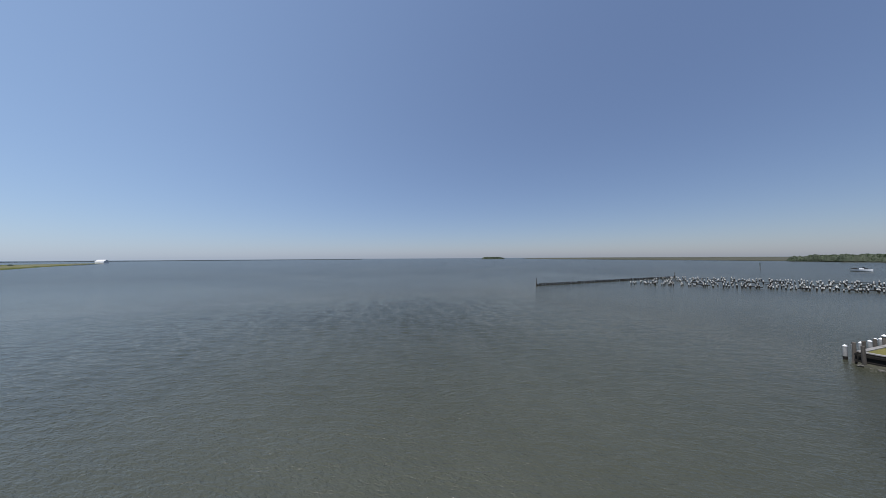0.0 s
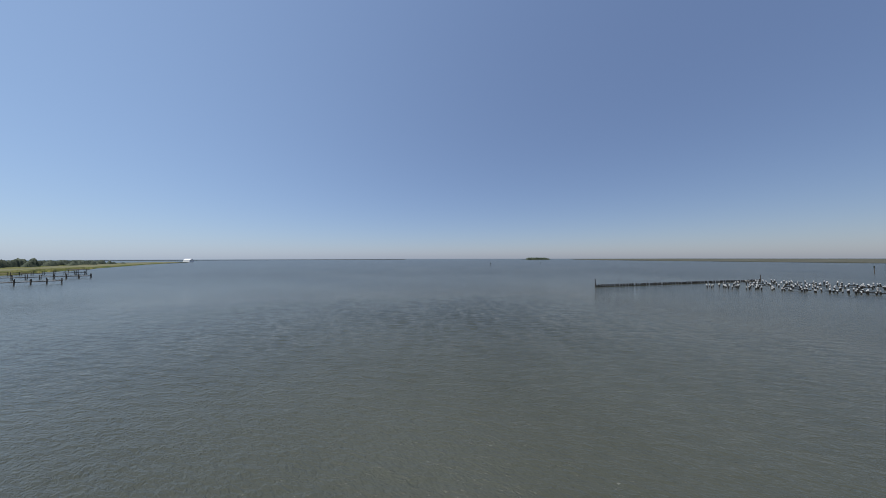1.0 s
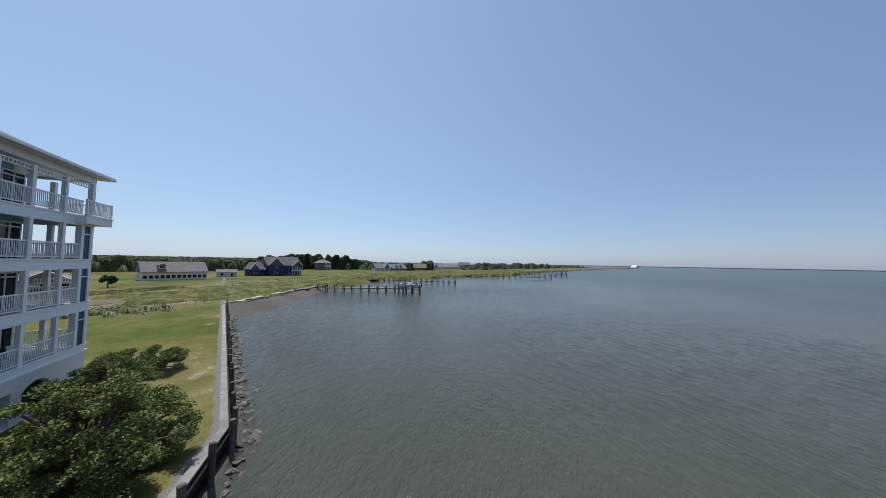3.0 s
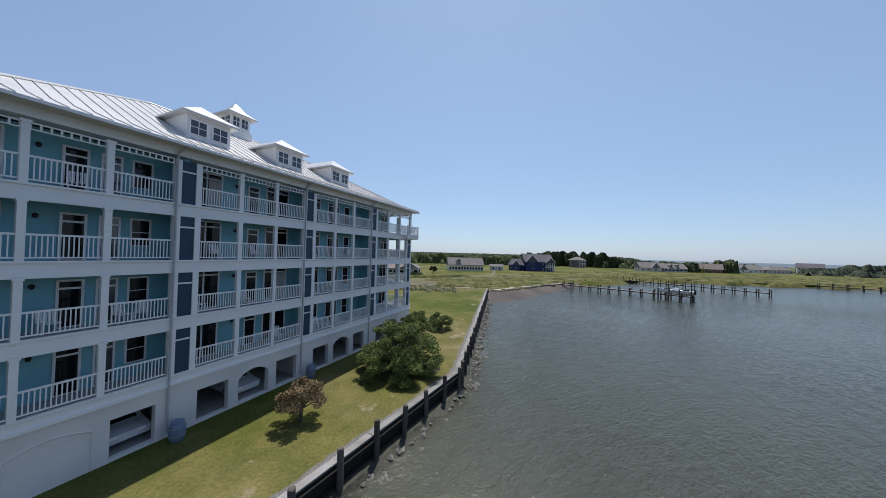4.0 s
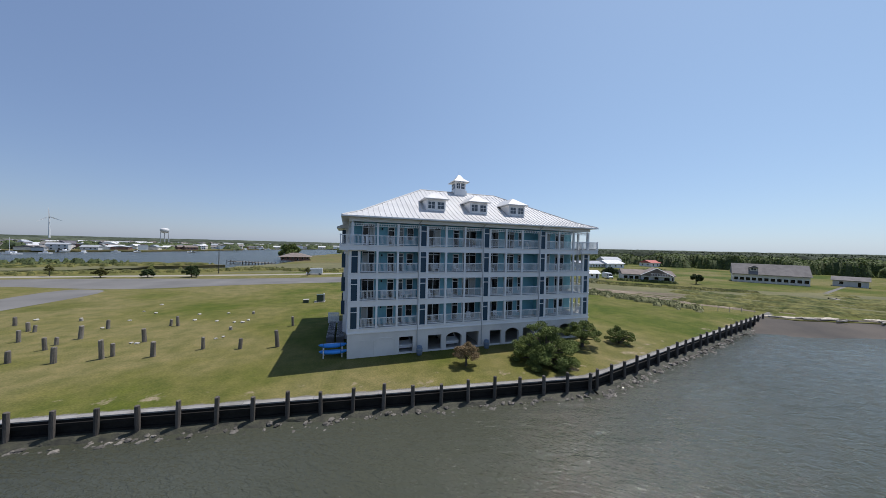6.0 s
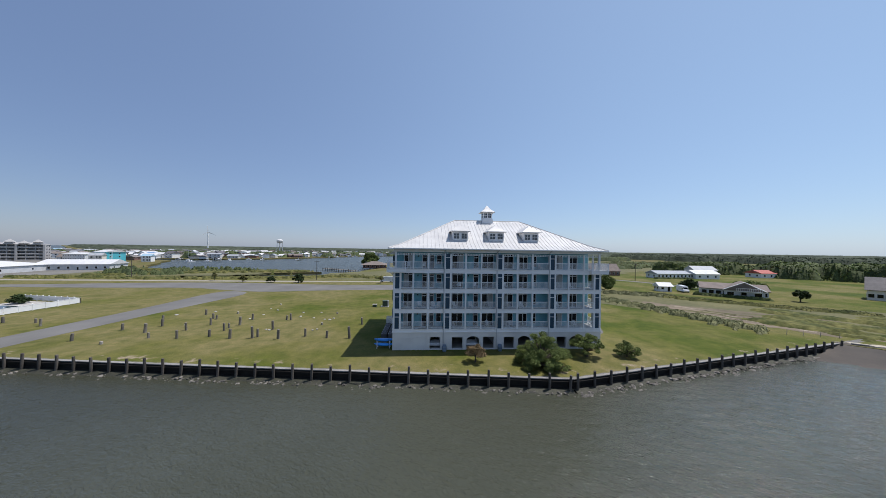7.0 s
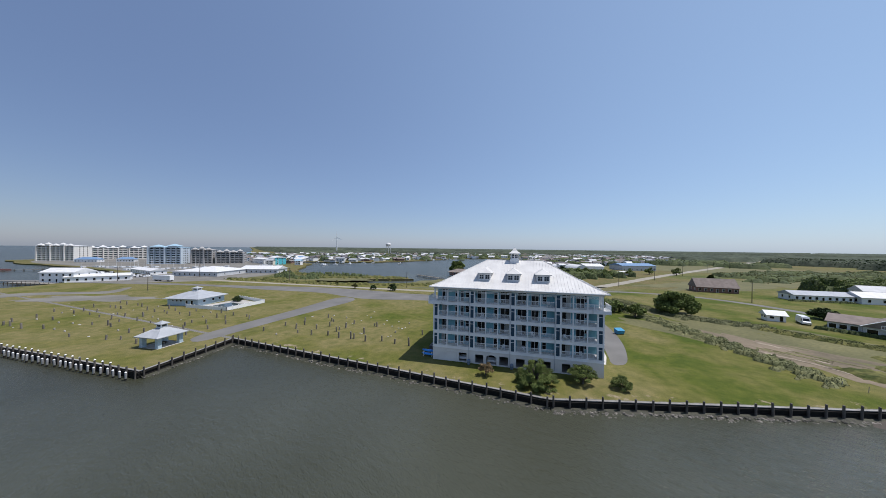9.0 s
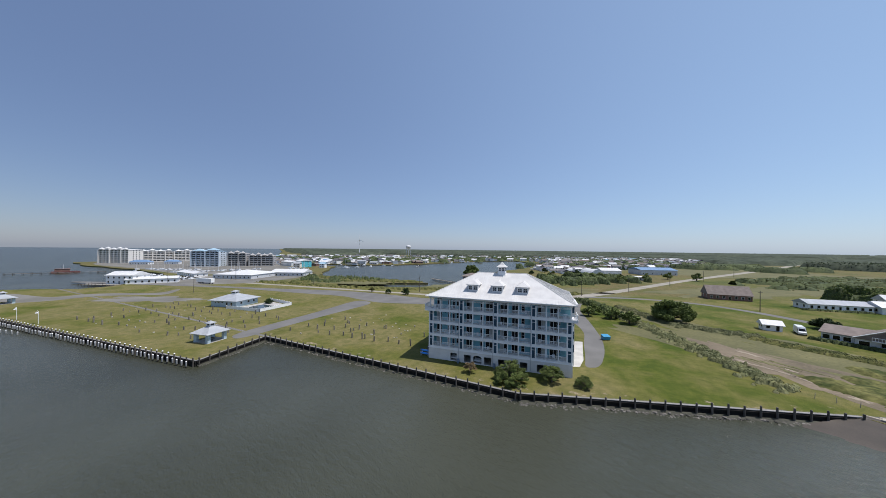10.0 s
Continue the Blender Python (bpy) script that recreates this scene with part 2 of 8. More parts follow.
    strip_ = calc("MULTIPLY", band(calc("MULTIPLY_ADD", noise_at(0.9, 6, 0.7), 0.9, inland), 1.12, 0.98), band(inland, -0.6, -0.4))
    col = cover(col, stones, strip_)
    l.new(col, b.inputs["Base Color"])
    b.inputs["Roughness"].default_value = 0.95
    b.inputs["Specular IOR Level"].default_value = 0.15
    bp = n.new("ShaderNodeBump")
    bp.inputs["Strength"].default_value, bp.inputs["Distance"].default_value = 0.5, 0.05
    l.new(noise_at(9.0, 4, 0.7), bp.inputs["Height"])
    l.new(bp.outputs["Normal"], b.inputs["Normal"])
    return m


def water_mat():
    m = bpy.data.materials.new("brackish_bay_water")
    m.use_nodes = True
    n, l = m.node_tree.nodes, m.node_tree.links
    b = n["Principled BSDF"]
    tc = n.new("ShaderNodeTexCoord")
    height = None
    for scale, along, turn, amp, det in ((0.6, 2.6, 60, 0.20, 3), (1.9, 2.6, 68, 0.32, 3), (5.2, 2.2, 52, 0.24, 3)):
        mp = n.new("ShaderNodeMapping")
        mp.vector_type = "TEXTURE"
        mp.inputs["Scale"].default_value = (1, along, 1)
        mp.inputs["Rotation"].default_value = (0, 0, radians(turn))
        l.new(tc.outputs["Object"], mp.inputs["Vector"])
        k = n.new("ShaderNodeTexNoise")
        k.inputs["Scale"].default_value, k.inputs["Detail"].default_value = scale, det
        k.inputs["Distortion"].default_value = 0.6
        l.new(mp.outputs["Vector"], k.inputs["Vector"])
        mu = n.new("ShaderNodeMath")
        mu.operation = "MULTIPLY"
        mu.inputs[1].default_value = amp
        l.new(k.outputs["Fac"], mu.inputs[0])
        if height is None:
            height = mu.outputs[0]
        else:
            ad = n.new("ShaderNodeMath")
            l.new(height, ad.inputs[0])
            l.new(mu.outputs[0], ad.inputs[1])
            height = ad.outputs[0]
    bp = n.new("ShaderNodeBump")
    bp.inputs["Strength"].default_value, bp.inputs["Distance"].default_value = 1.0, 0.48
    l.new(height, bp.inputs["Height"])
    l.new(bp.outputs["Normal"], b.inputs["Normal"])
    k = n.new("ShaderNodeTexNoise")
    k.inputs["Scale"].default_value, k.inputs["Detail"].default_value = 0.02, 4
    l.new(tc.outputs["Object"], k.inputs["Vector"])
    r = n.new("ShaderNodeValToRGB")
    r.color_ramp.elements[0].position, r.color_ramp.elements[1].position = 0.35, 0.7
    r.color_ramp.elements[0].color, r.color_ramp.elements[1].color = (0.036, 0.038, 0.024, 1), (0.060, 0.064, 0.047, 1)
    l.new(k.outputs["Fac"], r.inputs["Fac"])
    l.new(r.outputs["Color"], b.inputs["Base Color"])
    # waves too small for the sheet to carry far out show as roughness
    at = n.new("ShaderNodeAttribute")
    at.attribute_name = "unresolved"
    mr = n.new("ShaderNodeMapRange")
    mr.inputs["To Min"].default_value, mr.inputs["To Max"].default_value = 0.09, 0.27
    l.new(at.outputs["Fac"], mr.inputs["Value"])
    l.new(mr.outputs["Result"], b.inputs["Roughness"])
    b.inputs["IOR"].default_value = 1.33
    return m


grass = grass_mat()
water = water_mat()

# ---------------------------------------------------------------- mesh helpers


def box(bm, x0, y0, z0, x1, y1, z1):
    v = [bm.verts.new(p) for p in ((x0, y0, z0), (x1, y0, z0), (x1, y1, z0), (x0, y1, z0), (x0, y0, z1), (x1, y0, z1), (x1, y1, z1), (x0, y1, z1))]
    for f in ((0, 3, 2, 1), (4, 5, 6, 7), (0, 1, 5, 4), (1, 2, 6, 5), (2, 3, 7, 6), (3, 0, 4, 7)):
        bm.faces.new([v[i] for i in f])
    return v


def prism(bm, pts, z0, z1):
    """Upright prism over a plan outline that runs counter-clockwise."""
    lo = [bm.verts.new((x, y, z0)) for x, y in pts]
    hi = [bm.verts.new((x, y, z1)) for x, y in pts]
    bm.faces.new(list(reversed(lo)))
    bm.faces.new(hi)
    for i in range(len(pts)):
        j = (i + 1) % len(pts)
        bm.faces.new((lo[i], lo[j], hi[j], hi[i]))


def solid(bm, pts, faces):
    v = [bm.verts.new(p) for p in pts]
    for f in faces:
        bm.faces.new([v[i] for i in f])
    return v


def tube(bm, a, b, r0, r1=None, n=8):
    """A round bar from a to b."""
    a, b = Vector(a), Vector(b)
    r1 = r0 if r1 is None else r1
    q = (b - a).to_track_quat("Z", "Y")
    ring = [[bm.verts.new(p + q @ Vector((r * math.cos(2 * math.pi * i / n), r * math.sin(2 * math.pi * i / n), 0))) for i in range(n)] for p, r in ((a, r0), (b, r1))]
    for i in range(n):
        j = (i + 1) % n
        bm.faces.new((ring[0][i], ring[0][j], ring[1][j], ring[1][i]))
    bm.faces.new(list(reversed(ring[0])))
    bm.faces.new(ring[1])


def mesh_of(name, bm, material, smooth=False):
    me = bpy.data.meshes.new(name)
    bmesh.ops.recalc_face_normals(bm, faces=bm.faces)
    bm.to_mesh(me)
    bm.free()
    me.materials.append(material)
    if smooth:
        for p in me.polygons:
            p.use_smooth = True
    return me


def part(name, bm, material, parent=None, label="", smooth=False):
    """Links a bmesh as one mesh object under a thing or a part."""
    ob = new(name, mesh_of(name, bm, material, smooth))
    ob.parent = parent
    return tagged(ob, label)


def share(name, me, parent, m=None):
    ob = new(name, me)
    ob.parent = parent
    if m is not None:
        ob.matrix_basis = m
    return ob


def thing(name, label, category, group="", m=None):
    ob = new(name)
    if m is not None:
        ob.matrix_basis = m
    return tagged(ob, label, category, group)


def lathe(bm, profile, n=12, at=(0, 0, 0)):
    """A turned form from rows of radius and height."""
    rings = []
    for r, z in profile:
        rings.append([bm.verts.new((at[0] + r * math.cos(2 * math.pi * i / n), at[1] + r * math.sin(2 * math.pi * i / n), at[2] + z)) for i in range(n)])
    for a, b in zip(rings, rings[1:]):
        for i in range(n):
            j = (i + 1) % n
            bm.faces.new((a[i], a[j], b[j], b[i]))
    bm.faces.new(list(reversed(rings[0])))
    bm.faces.new(rings[-1])


WATER_Z = -1.3


# ---------------------------------------------------------------- ground and water
from mathutils import geometry

SHORE = [(76.8, 1.2), (81, -2.4), (93, -7.4), (106, -12.6), (117, -17.6), (127, -22.5), (139, -33), (149, -39.5), (160, -44), (171, -57), (183, -74), (183, -92), (194, -122), (199, -160),
         (252, -224), (337, -389), (470, -650), (598, -940), (652, -1072), (690, -1050), (690, -850), (740, -560), (1100, -300), (4900, -200)]
WEST = [(-4900, 4900), (-4800, 4150), (-1500, 1290), (-800, 650), (-620, 450), (-600, 330), (-690, 270), (-670, 170), (-560, 140), (-420, 130),
        (-330, 112), (-285, 92), (-262, 62), (-244, 42), (-243, 27), (-264, 17), (-278, 6), (-290, -21), (-136, -21.6), (-51, -21.6)]
FRONT = [(-50.3, -21.6), (-52.6, -1.7), (22.5, -10.7)]
HARBOUR = [(-182, 160), (-140, 157), (-100, 154), (-72, 151), (-60, 146), (-78, 138), (-104, 131), (-121, 113), (-112, 103), (-92, 107), (-58, 120), (-40, 140), (-28, 190), (-46, 232), (-10, 340), (30, 520), (-40, 660),
           (-120, 600), (-172, 430), (-208, 361), (-270, 325), (-345, 326), (-350, 305), (-262, 282), (-214, 205)]


def ragged(pts, step, amp, seed):
    """An outline with its long straights broken up as a natural bank is."""
    rnd = random.Random(seed)
    out = []
    for a, b in zip(pts, pts[1:]):
        d = math.dist(a, b)
        k = max(1, int(min(d, 800) / step))
        for i in range(k):
            t = i / k
            j = 0 if i == 0 else rnd.uniform(-amp, amp)
            nx, ny = (b[1] - a[1]) / d, -(b[0] - a[0]) / d
            out.append((a[0] + (b[0] - a[0]) * t + nx * j, a[1] + (b[1] - a[1]) * t + ny * j))
    out.append(pts[-1])
    return out


def land():
    outer = ragged(SHORE, 9, 1.6, 3) + [(4900, 4900)] + ragged(WEST[:16], 25, 3, 5) + WEST[16:] + FRONT
    hole = ragged(HARBOUR + HARBOUR[:1], 14, 2.5, 7)[:-1]
    loops = [[Vector((x, y, 0)) for x, y in outer], [Vector((x, y, 0)) for x, y in hole]]
    flat = outer + hole
    bm = bmesh.new()
    top = [bm.verts.new((x, y, 0.0)) for x, y in flat]
    # the natural shore slopes into the water, the walled parts drop straight
    ns = len(ragged(SHORE, 9, 1.6, 3))
    foot = list(flat)
    for i in range(1, ns - 1):
        if flat[i][0] > 121:
            dx, dy = flat[i + 1][0] - flat[i - 1][0], flat[i + 1][1] - flat[i - 1][1]
            k = 5.5 / math.hypot(dx, dy)
            foot[i] = (flat[i][0] + dy * k, flat[i][1] - dx * k)
    low = [bm.verts.new((x, y, -3.0)) for x, y in foot]
    for tri in geometry.tessellate_polygon(loops):
        bm.faces.new([top[i] for i in tri])
    no = len(outer)
    for s, e in ((0, no), (no, len(flat))):
        for i in range(s, e):
            j = s + (i + 1 - s) % (e - s)
            bm.faces.new((top[i], low[i], low[j], top[j]))
    return tagged(part("ground", bm, grass), "mown and wild grass on flat coastal land", "ground", kind="structure")


land()


def graded(lo, hi, fine, grow, reach):
    """Grid lines: even and fine from lo to hi, then wider and wider out to the reach."""
    mid = list(np.arange(lo, hi, fine))
    up, down = [mid[-1]], [mid[0]]
    for side, sign in ((up, 1), (down, -1)):
        step = fine
        while abs(side[-1]) < reach:
            step *= grow
            side.append(sign * min(reach, abs(side[-1] + sign * step)) if abs(side[-1] + sign * step) > reach else side[-1] + sign * step)
    return np.array(down[:0:-1] + mid + up[1:])


def bay():
    """One sheet of water with short wind waves from the south-south-west; the waves fade where the sheet grows coarse."""
    xs, ys = graded(-52, 100, 0.30, 1.06, 4950), graded(-92, 2, 0.26, 1.06, 4950)
    gx, gy = np.meshgrid(xs, ys, indexing="ij")
    cell = np.maximum(np.gradient(xs)[:, None], np.gradient(ys)[None, :])
    r = np.random.default_rng(17)
    z = np.zeros(gx.shape)
    patch = 0.8 + 0.2 * np.sin(gx * 0.045 + 1.3 * np.sin(gy * 0.031)) * np.cos(gy * 0.052 + 0.8)
    for _ in range(46):
        wave = math.exp(r.uniform(math.log(0.75), math.log(2.0)))
        a = radians(60 + r.normal(0, 24))
        k = 2 * math.pi / wave
        phase = k * (gx * math.cos(a) + gy * math.sin(a)) + r.uniform(0, 6.28)
        amp = 0.0054 * wave ** 0.6
        z += amp * np.clip(1.6 - 4 * cell / wave, 0, 1) * (np.sin(phase) + 0.22 * np.cos(2 * phase))
    z *= patch * np.clip((gx + 60) / 40, 0, 1) * np.clip((112 - gx) / 45, 0, 1) * np.clip((gy + 100) / 45, 0, 1)
    nx, ny = gx.shape
    verts = np.stack([gx.ravel(), gy.ravel(), WATER_Z + z.ravel()], 1)
    idx = np.arange(nx * ny).reshape(nx, ny)
    quads = np.stack([idx[:-1, :-1], idx[1:, :-1], idx[1:, 1:], idx[:-1, 1:]], -1).reshape(-1, 4)
    me = bpy.data.meshes.new("water")
    me.from_pydata(verts.tolist(), [], quads.tolist())
    me.materials.append(water)
    me.attributes.new("unresolved", "FLOAT", "POINT").data.foreach_set("value", (np.clip((cell - 0.3) / 7, 0, 1) ** 0.5).ravel().astype(np.float32))
    me.polygons.foreach_set("use_smooth", [True] * len(quads))
    return tagged(new("water", me), "rippled brown-green bay water", "water", kind="structure")


bay()


def rounded(pts, times=2):
    """A closed outline with its corners cut round."""
    for _ in range(times):
        pts = [(a[0] * (1 - u) + b[0] * u, a[1] * (1 - u) + b[1] * u) for a, b in zip(pts, pts[1:] + pts[:1]) for u in (0.22, 0.78)]
    return pts


def sheet(name, pts, z, material, label, category):
    if name == "road":
        pts = rounded(pts)
    bm = bmesh.new()
    bot = [bm.verts.new((x, y, -0.2)) for x, y in pts]
    top = [bm.verts.new((x, y, z)) for x, y in pts]
    for tri in geometry.tessellate_polygon([[Vector((x, y, 0)) for x, y in pts]]):
        bm.faces.new([top[i] for i in tri])
    for i in range(len(pts)):
        j = (i + 1) % len(pts)
        bm.faces.new((bot[i], bot[j], top[j], top[i]))
    return tagged(part(name, bm, material), label, category, kind="structure")


pale_slab = mat("pale_concrete_slab", (0.46, 0.44, 0.40), (0.36, 0.34, 0.31), rough=0.9, big=0.4, fine=14, grain=0.08, bump=0.2)
lot = mat("grey_gravel_lot", (0.185, 0.175, 0.155), (0.105, 0.10, 0.082), rough=0.95, big=0.06, fine=3, grain=0.14, bump=0.2, amount=0.8)
sheet("road", [(-300, 66), (-215, 86), (-150, 88), (-99, 88.5), (-39, 89), (0, 92), (30, 103), (50, 116), (90, 170), (146, 250), (360, 522), (900, 1250), (892, 1256), (352, 528), (140, 254), (84, 174), (44, 121), (26, 108),
               (-2, 97), (-39, 93.5), (-99, 93), (-150, 92.5), (-215, 91), (-300, 72)], 0.012, gravel_road, "pale gravel shore road", "road")
sheet("road", [(-300, 40), (-215, 58), (-160, 68), (-114, 66.5), (-80, 68.5), (-66, 63), (-50, 58), (-28, 64), (5, 66), (30, 74), (36, 60), (40, 40), (38, 26), (37, 14), (36, 7), (39.5, 8.5), (42.5, 20), (44, 33), (43.5, 55), (42, 78), (48, 108),
               (30, 95), (5, 81.5), (-34, 79), (-60, 83), (-88, 85), (-120, 80), (-140, 75), (-215, 66), (-300, 48)], 0.02, asphalt, "worn grey asphalt street and drive", "road")
sheet("road", [(-65, 61.5), (-62.8, 30), (-63.4, 13.8), (-63.5, -5), (-57, -7.5), (-56.5, 8), (-55, 29), (-51.5, 57.5)], 0.026, asphalt, "worn grey asphalt lane to the pavilion", "road")
sheet("road", [(-250, -2), (-206, -10), (-196, 2), (-199, 16), (-186, 26), (-169, 33), (-187, 50), (-191, 50), (-180, 36), (-200, 28), (-212, 18), (-209, 6), (-250, 5)], 0.016, lot, "worn grey lane across the lawn", "road")
sheet("road", [(48, 116), (75, 123.5), (104, 117), (118, 97.5), (126, 75), (130, 76), (122, 100.5), (106, 121), (76, 128), (50, 122)], 0.02, asphalt, "narrow asphalt lane between lawns", "road")

sheet("pavement", [(33.2, 6.5), (35.0, 7.2), (36.3, 12.0), (37.9, 27.8), (35.7, 27.4), (33.4, 12.0)], 0.03, pale_slab, "pale concrete slab beside the building", "pavement")

marsh_mud = mat("olive_marsh_ground", (0.135, 0.125, 0.05), (0.075, 0.075, 0.028), rough=1.0, big=0.09, fine=1.2, grain=0.25, bump=0.4, dist=0.05, amount=0.9)
bare_soil = mat("bare_brown_soil", (0.185, 0.145, 0.098), (0.095, 0.078, 0.046), rough=1.0, big=0.11, fine=1.5, grain=0.2, bump=0.3, dist=0.04, amount=0.7)


def blot(cx, cy, l, w, turn, seed, n=40, ragged_=0.4):
    """A plan outline with ragged, lobed edges."""
    out = []
    c, s = math.cos(radians(turn)), math.sin(radians(turn))
    for i in range(n):
        t = 2 * math.pi * i / n
        q = 1 + ragged_ * noise.noise((math.cos(t) * 2.2, math.sin(t) * 2.2, seed * 3.1)) + 0.5 * ragged_ * noise.noise((math.cos(t) * 6, math.sin(t) * 6, seed * 1.7))
        px, py = l * math.cos(t) * q, w * math.sin(t) * q
        out.append((cx + px * c - py * s, cy + px * s + py * c))
    return out


sheet("marsh_ground", blot(82, 30, 40, 13, -42, 1), 0.008, marsh_mud, "olive and brown marsh ground behind the lawn", "marsh")
sheet("marsh_ground", blot(132, 2, 46, 19, -38, 2), 0.009, marsh_mud, "olive and brown marsh ground near the shore", "marsh")
sheet("marsh_ground", blot(200, -108, 56, 11, -78, 3), 0.009, marsh_mud, "olive marsh ground along the far shore", "marsh")
sheet("marsh_ground", blot(-130, 128, 46, 17, 8, 4), 0.01, marsh_mud, "olive marsh ground by the harbour", "marsh")
sheet("marsh_ground", blot(10, 118, 60, 9, 14, 5), 0.01, marsh_mud, "olive marsh ground beside the road", "marsh")
for k, (cx_, cy_, l, w, a) in enumerate(((92, 46, 34, 7, -48), (70, 62, 26, 5, -62), (112, 22, 26, 7, -40), (150, 190, 60, 20, 40), (215, 225, 70, 22, 35))):
    sheet("marsh_ground", blot(cx_, cy_, l, w, a, 95 + k, 60, 0.7), 0.0125 + 0.0015 * k, marsh_mud, "dark olive rough grass between the fields", "marsh")
sheet("marsh_ground", blot(5, 140, 60, 24, 10, 8), 0.012, marsh_mud, "olive marsh ground beyond the shore road", "marsh")
for k, (cx_, cy_, l, w, a) in enumerate(((207, -85, 26, 9, -80), (226, -148, 36, 12, -60), (255, -193, 40, 13, -52), (292, -240, 46, 14, -45), (330, -300, 60, 15, -50), (372, -390, 100, 22, -62), (440, -510, 120, 26, -62), (515, -660, 140, 28, -64), (590, -850, 170, 34, -66))):
    sheet("marsh_ground", blot(cx_, cy_, l, w, a, 80 + k, 60, 0.7), 0.012 + 0.002 * k, marsh_mud, "olive and brown marsh ground on the point", "marsh")
sheet("marsh_ground", blot(250, 420, 130, 90, 20, 6), 0.01, marsh_mud, "wide olive marsh inland", "marsh")

sheet("road", [(-262, 52), (-236, 60), (-206, 66), (-184, 84), (-176, 104), (-184, 150), (-214, 162), (-244, 140), (-276, 104), (-282, 88)], 0.028, lot, "grey gravel yard round the marina sheds", "yard")
sheet("road", [(-655, 190), (-560, 148), (-420, 136), (-332, 118), (-300, 112), (-262, 130), (-262, 205), (-300, 238), (-345, 275), (-430, 330), (-560, 400), (-640, 340), (-675, 260)], 0.022, lot, "grey paved waterfront quay and parking", "yard")
sheet("worn_lot", blot(-162, 22, 26, 7.5, 18, 9, 60, 0.6), 0.021, lot, "bare worn asphalt lot with ragged edges", "lot")
sheet("worn_lot", blot(-205, 8, 14, 5, 60, 11, 50, 0.7), 0.024, lot, "thin worn gravel patch in the lawn", "lot")
crust = mat("dry_soil_crust", (0.30, 0.25, 0.185), (0.17, 0.135, 0.09), rough=1.0, big=0.5, fine=3, grain=0.2, bump=0.3, dist=0.03, amount=0.8)


# ---------------------------------------------------------------- the apartment building
FH = 3.05
DECK = [3.15 + FH * k for k in range(4)]
BW, BD = 32.8, 20.6
RIDGE = 20.9
# panel left edges, and the bays between posts
PANELS = [0.28, 7.95, 16.1, 24.5, 31.85]
BAYS = [(1.2, 2.92), (3.14, 5.18), (5.42, 7.6), (8.85, 10.95), (11.2, 13.4), (13.62, 15.82), (17.0, 19.1), (19.34, 21.5), (21.75, 24.15), (25.4, 27.35), (27.6, 29.85), (30.08, 31.7)]
BACK = 1.75


def railing(parent, x0, x1, y, z, along="x"):
    """A white balcony railing: two rails and single balusters."""
    L = x1 - x0
    bm = bmesh.new()
    box(bm, 0, -0.03, 1.02, L, 0.04, 1.10)
    m = pose(x0, y, z) if along == "x" else pose(y, x0, z, 0, 0, 90)
    rail = part("railing", bm, white, parent)
    rail.matrix_basis = m
    bm = bmesh.new()
    box(bm, 0, -0.02, 0.12, L, 0.03, 0.18)
    part("bottom_rail", bm, white, rail)
    k = int(L / 0.135)
    for i in range(1, k):
        share("baluster", BALUSTER, rail, pose(i * L / k, 0.005, 0))
    return rail


bm = bmesh.new()
box(bm, -0.018, -0.018, 0.18, 0.018, 0.018, 1.02)
BALUSTER = mesh_of("baluster", bm, white)


def glazed(name, parent, x0, z0, x1, z1, y, leaves, transom=0.0, pane=None, out=-1, frame=0.09, axis="x"):
    """A framed opening light: white frame, mullions, dark panes. It lies on the wall whose face is at y and looks out that way."""
    W_, H_, w = x1 - x0, z1 - z0, frame
    bm = bmesh.new()
    out_ = ((0, 0), (W_, 0), (W_, H_), (0, H_))
    in_ = ((w, w * 0.6), (W_ - w, w * 0.6), (W_ - w, H_ - w), (w, H_ - w))
    ring = [[bm.verts.new((px, yy, pz)) for px, pz in q] for q in (out_, in_) for yy in (-0.06, 0.0)]
    for i in range(4):
        j = (i + 1) % 4
        for p, q in ((0, 2), (2, 3), (3, 1), (1, 0)):
            bm.faces.new((ring[p][i], ring[p][j], ring[q][j], ring[q][i]))
    fr = part(name, bm, white, parent)
    fr.matrix_basis = pose(x0, y, z0) if axis == "x" else pose(y, x0, z0, 0, 0, axis)
    step = W_ / leaves
    if transom:
        bm = bmesh.new()
        box(bm, w, -0.05, H_ - transom - w / 2, W_ - w, 0.0, H_ - transom + w / 2)
        part("transom_bar", bm, white, fr)
    for i in range(1, leaves):
        bm = bmesh.new()
        box(bm, i * step - w / 2, -0.055, w * 0.6, i * step + w / 2, -0.003, H_ - w)
        part("mullion", bm, white, fr)
    for i in range(leaves):
        bm = bmesh.new()
        box(bm, i * step + 0.02, -0.02, 0.03, (i + 1) * step - 0.02, 0.012, z1 - z0 - 0.03)
        part("pane", bm, pane or glass, fr)
    return fr


def muntins(fr, w, h, nx, nz):
    bm = bmesh.new()
    for i in range(1, nx):
        box(bm, w * i / nx - 0.02, -0.04, 0.05, w * i / nx + 0.02, -0.02, h - 0.05)
    for i in range(1, nz):
        box(bm, 0.05, -0.042, h * i / nz - 0.02, w - 0.05, -0.022, h * i / nz + 0.02)
    part("muntin", bm, white, fr)


house = thing("apartment_building", "white waterfront apartment block with teal balconies, navy panels, metal roof", "apartment building")


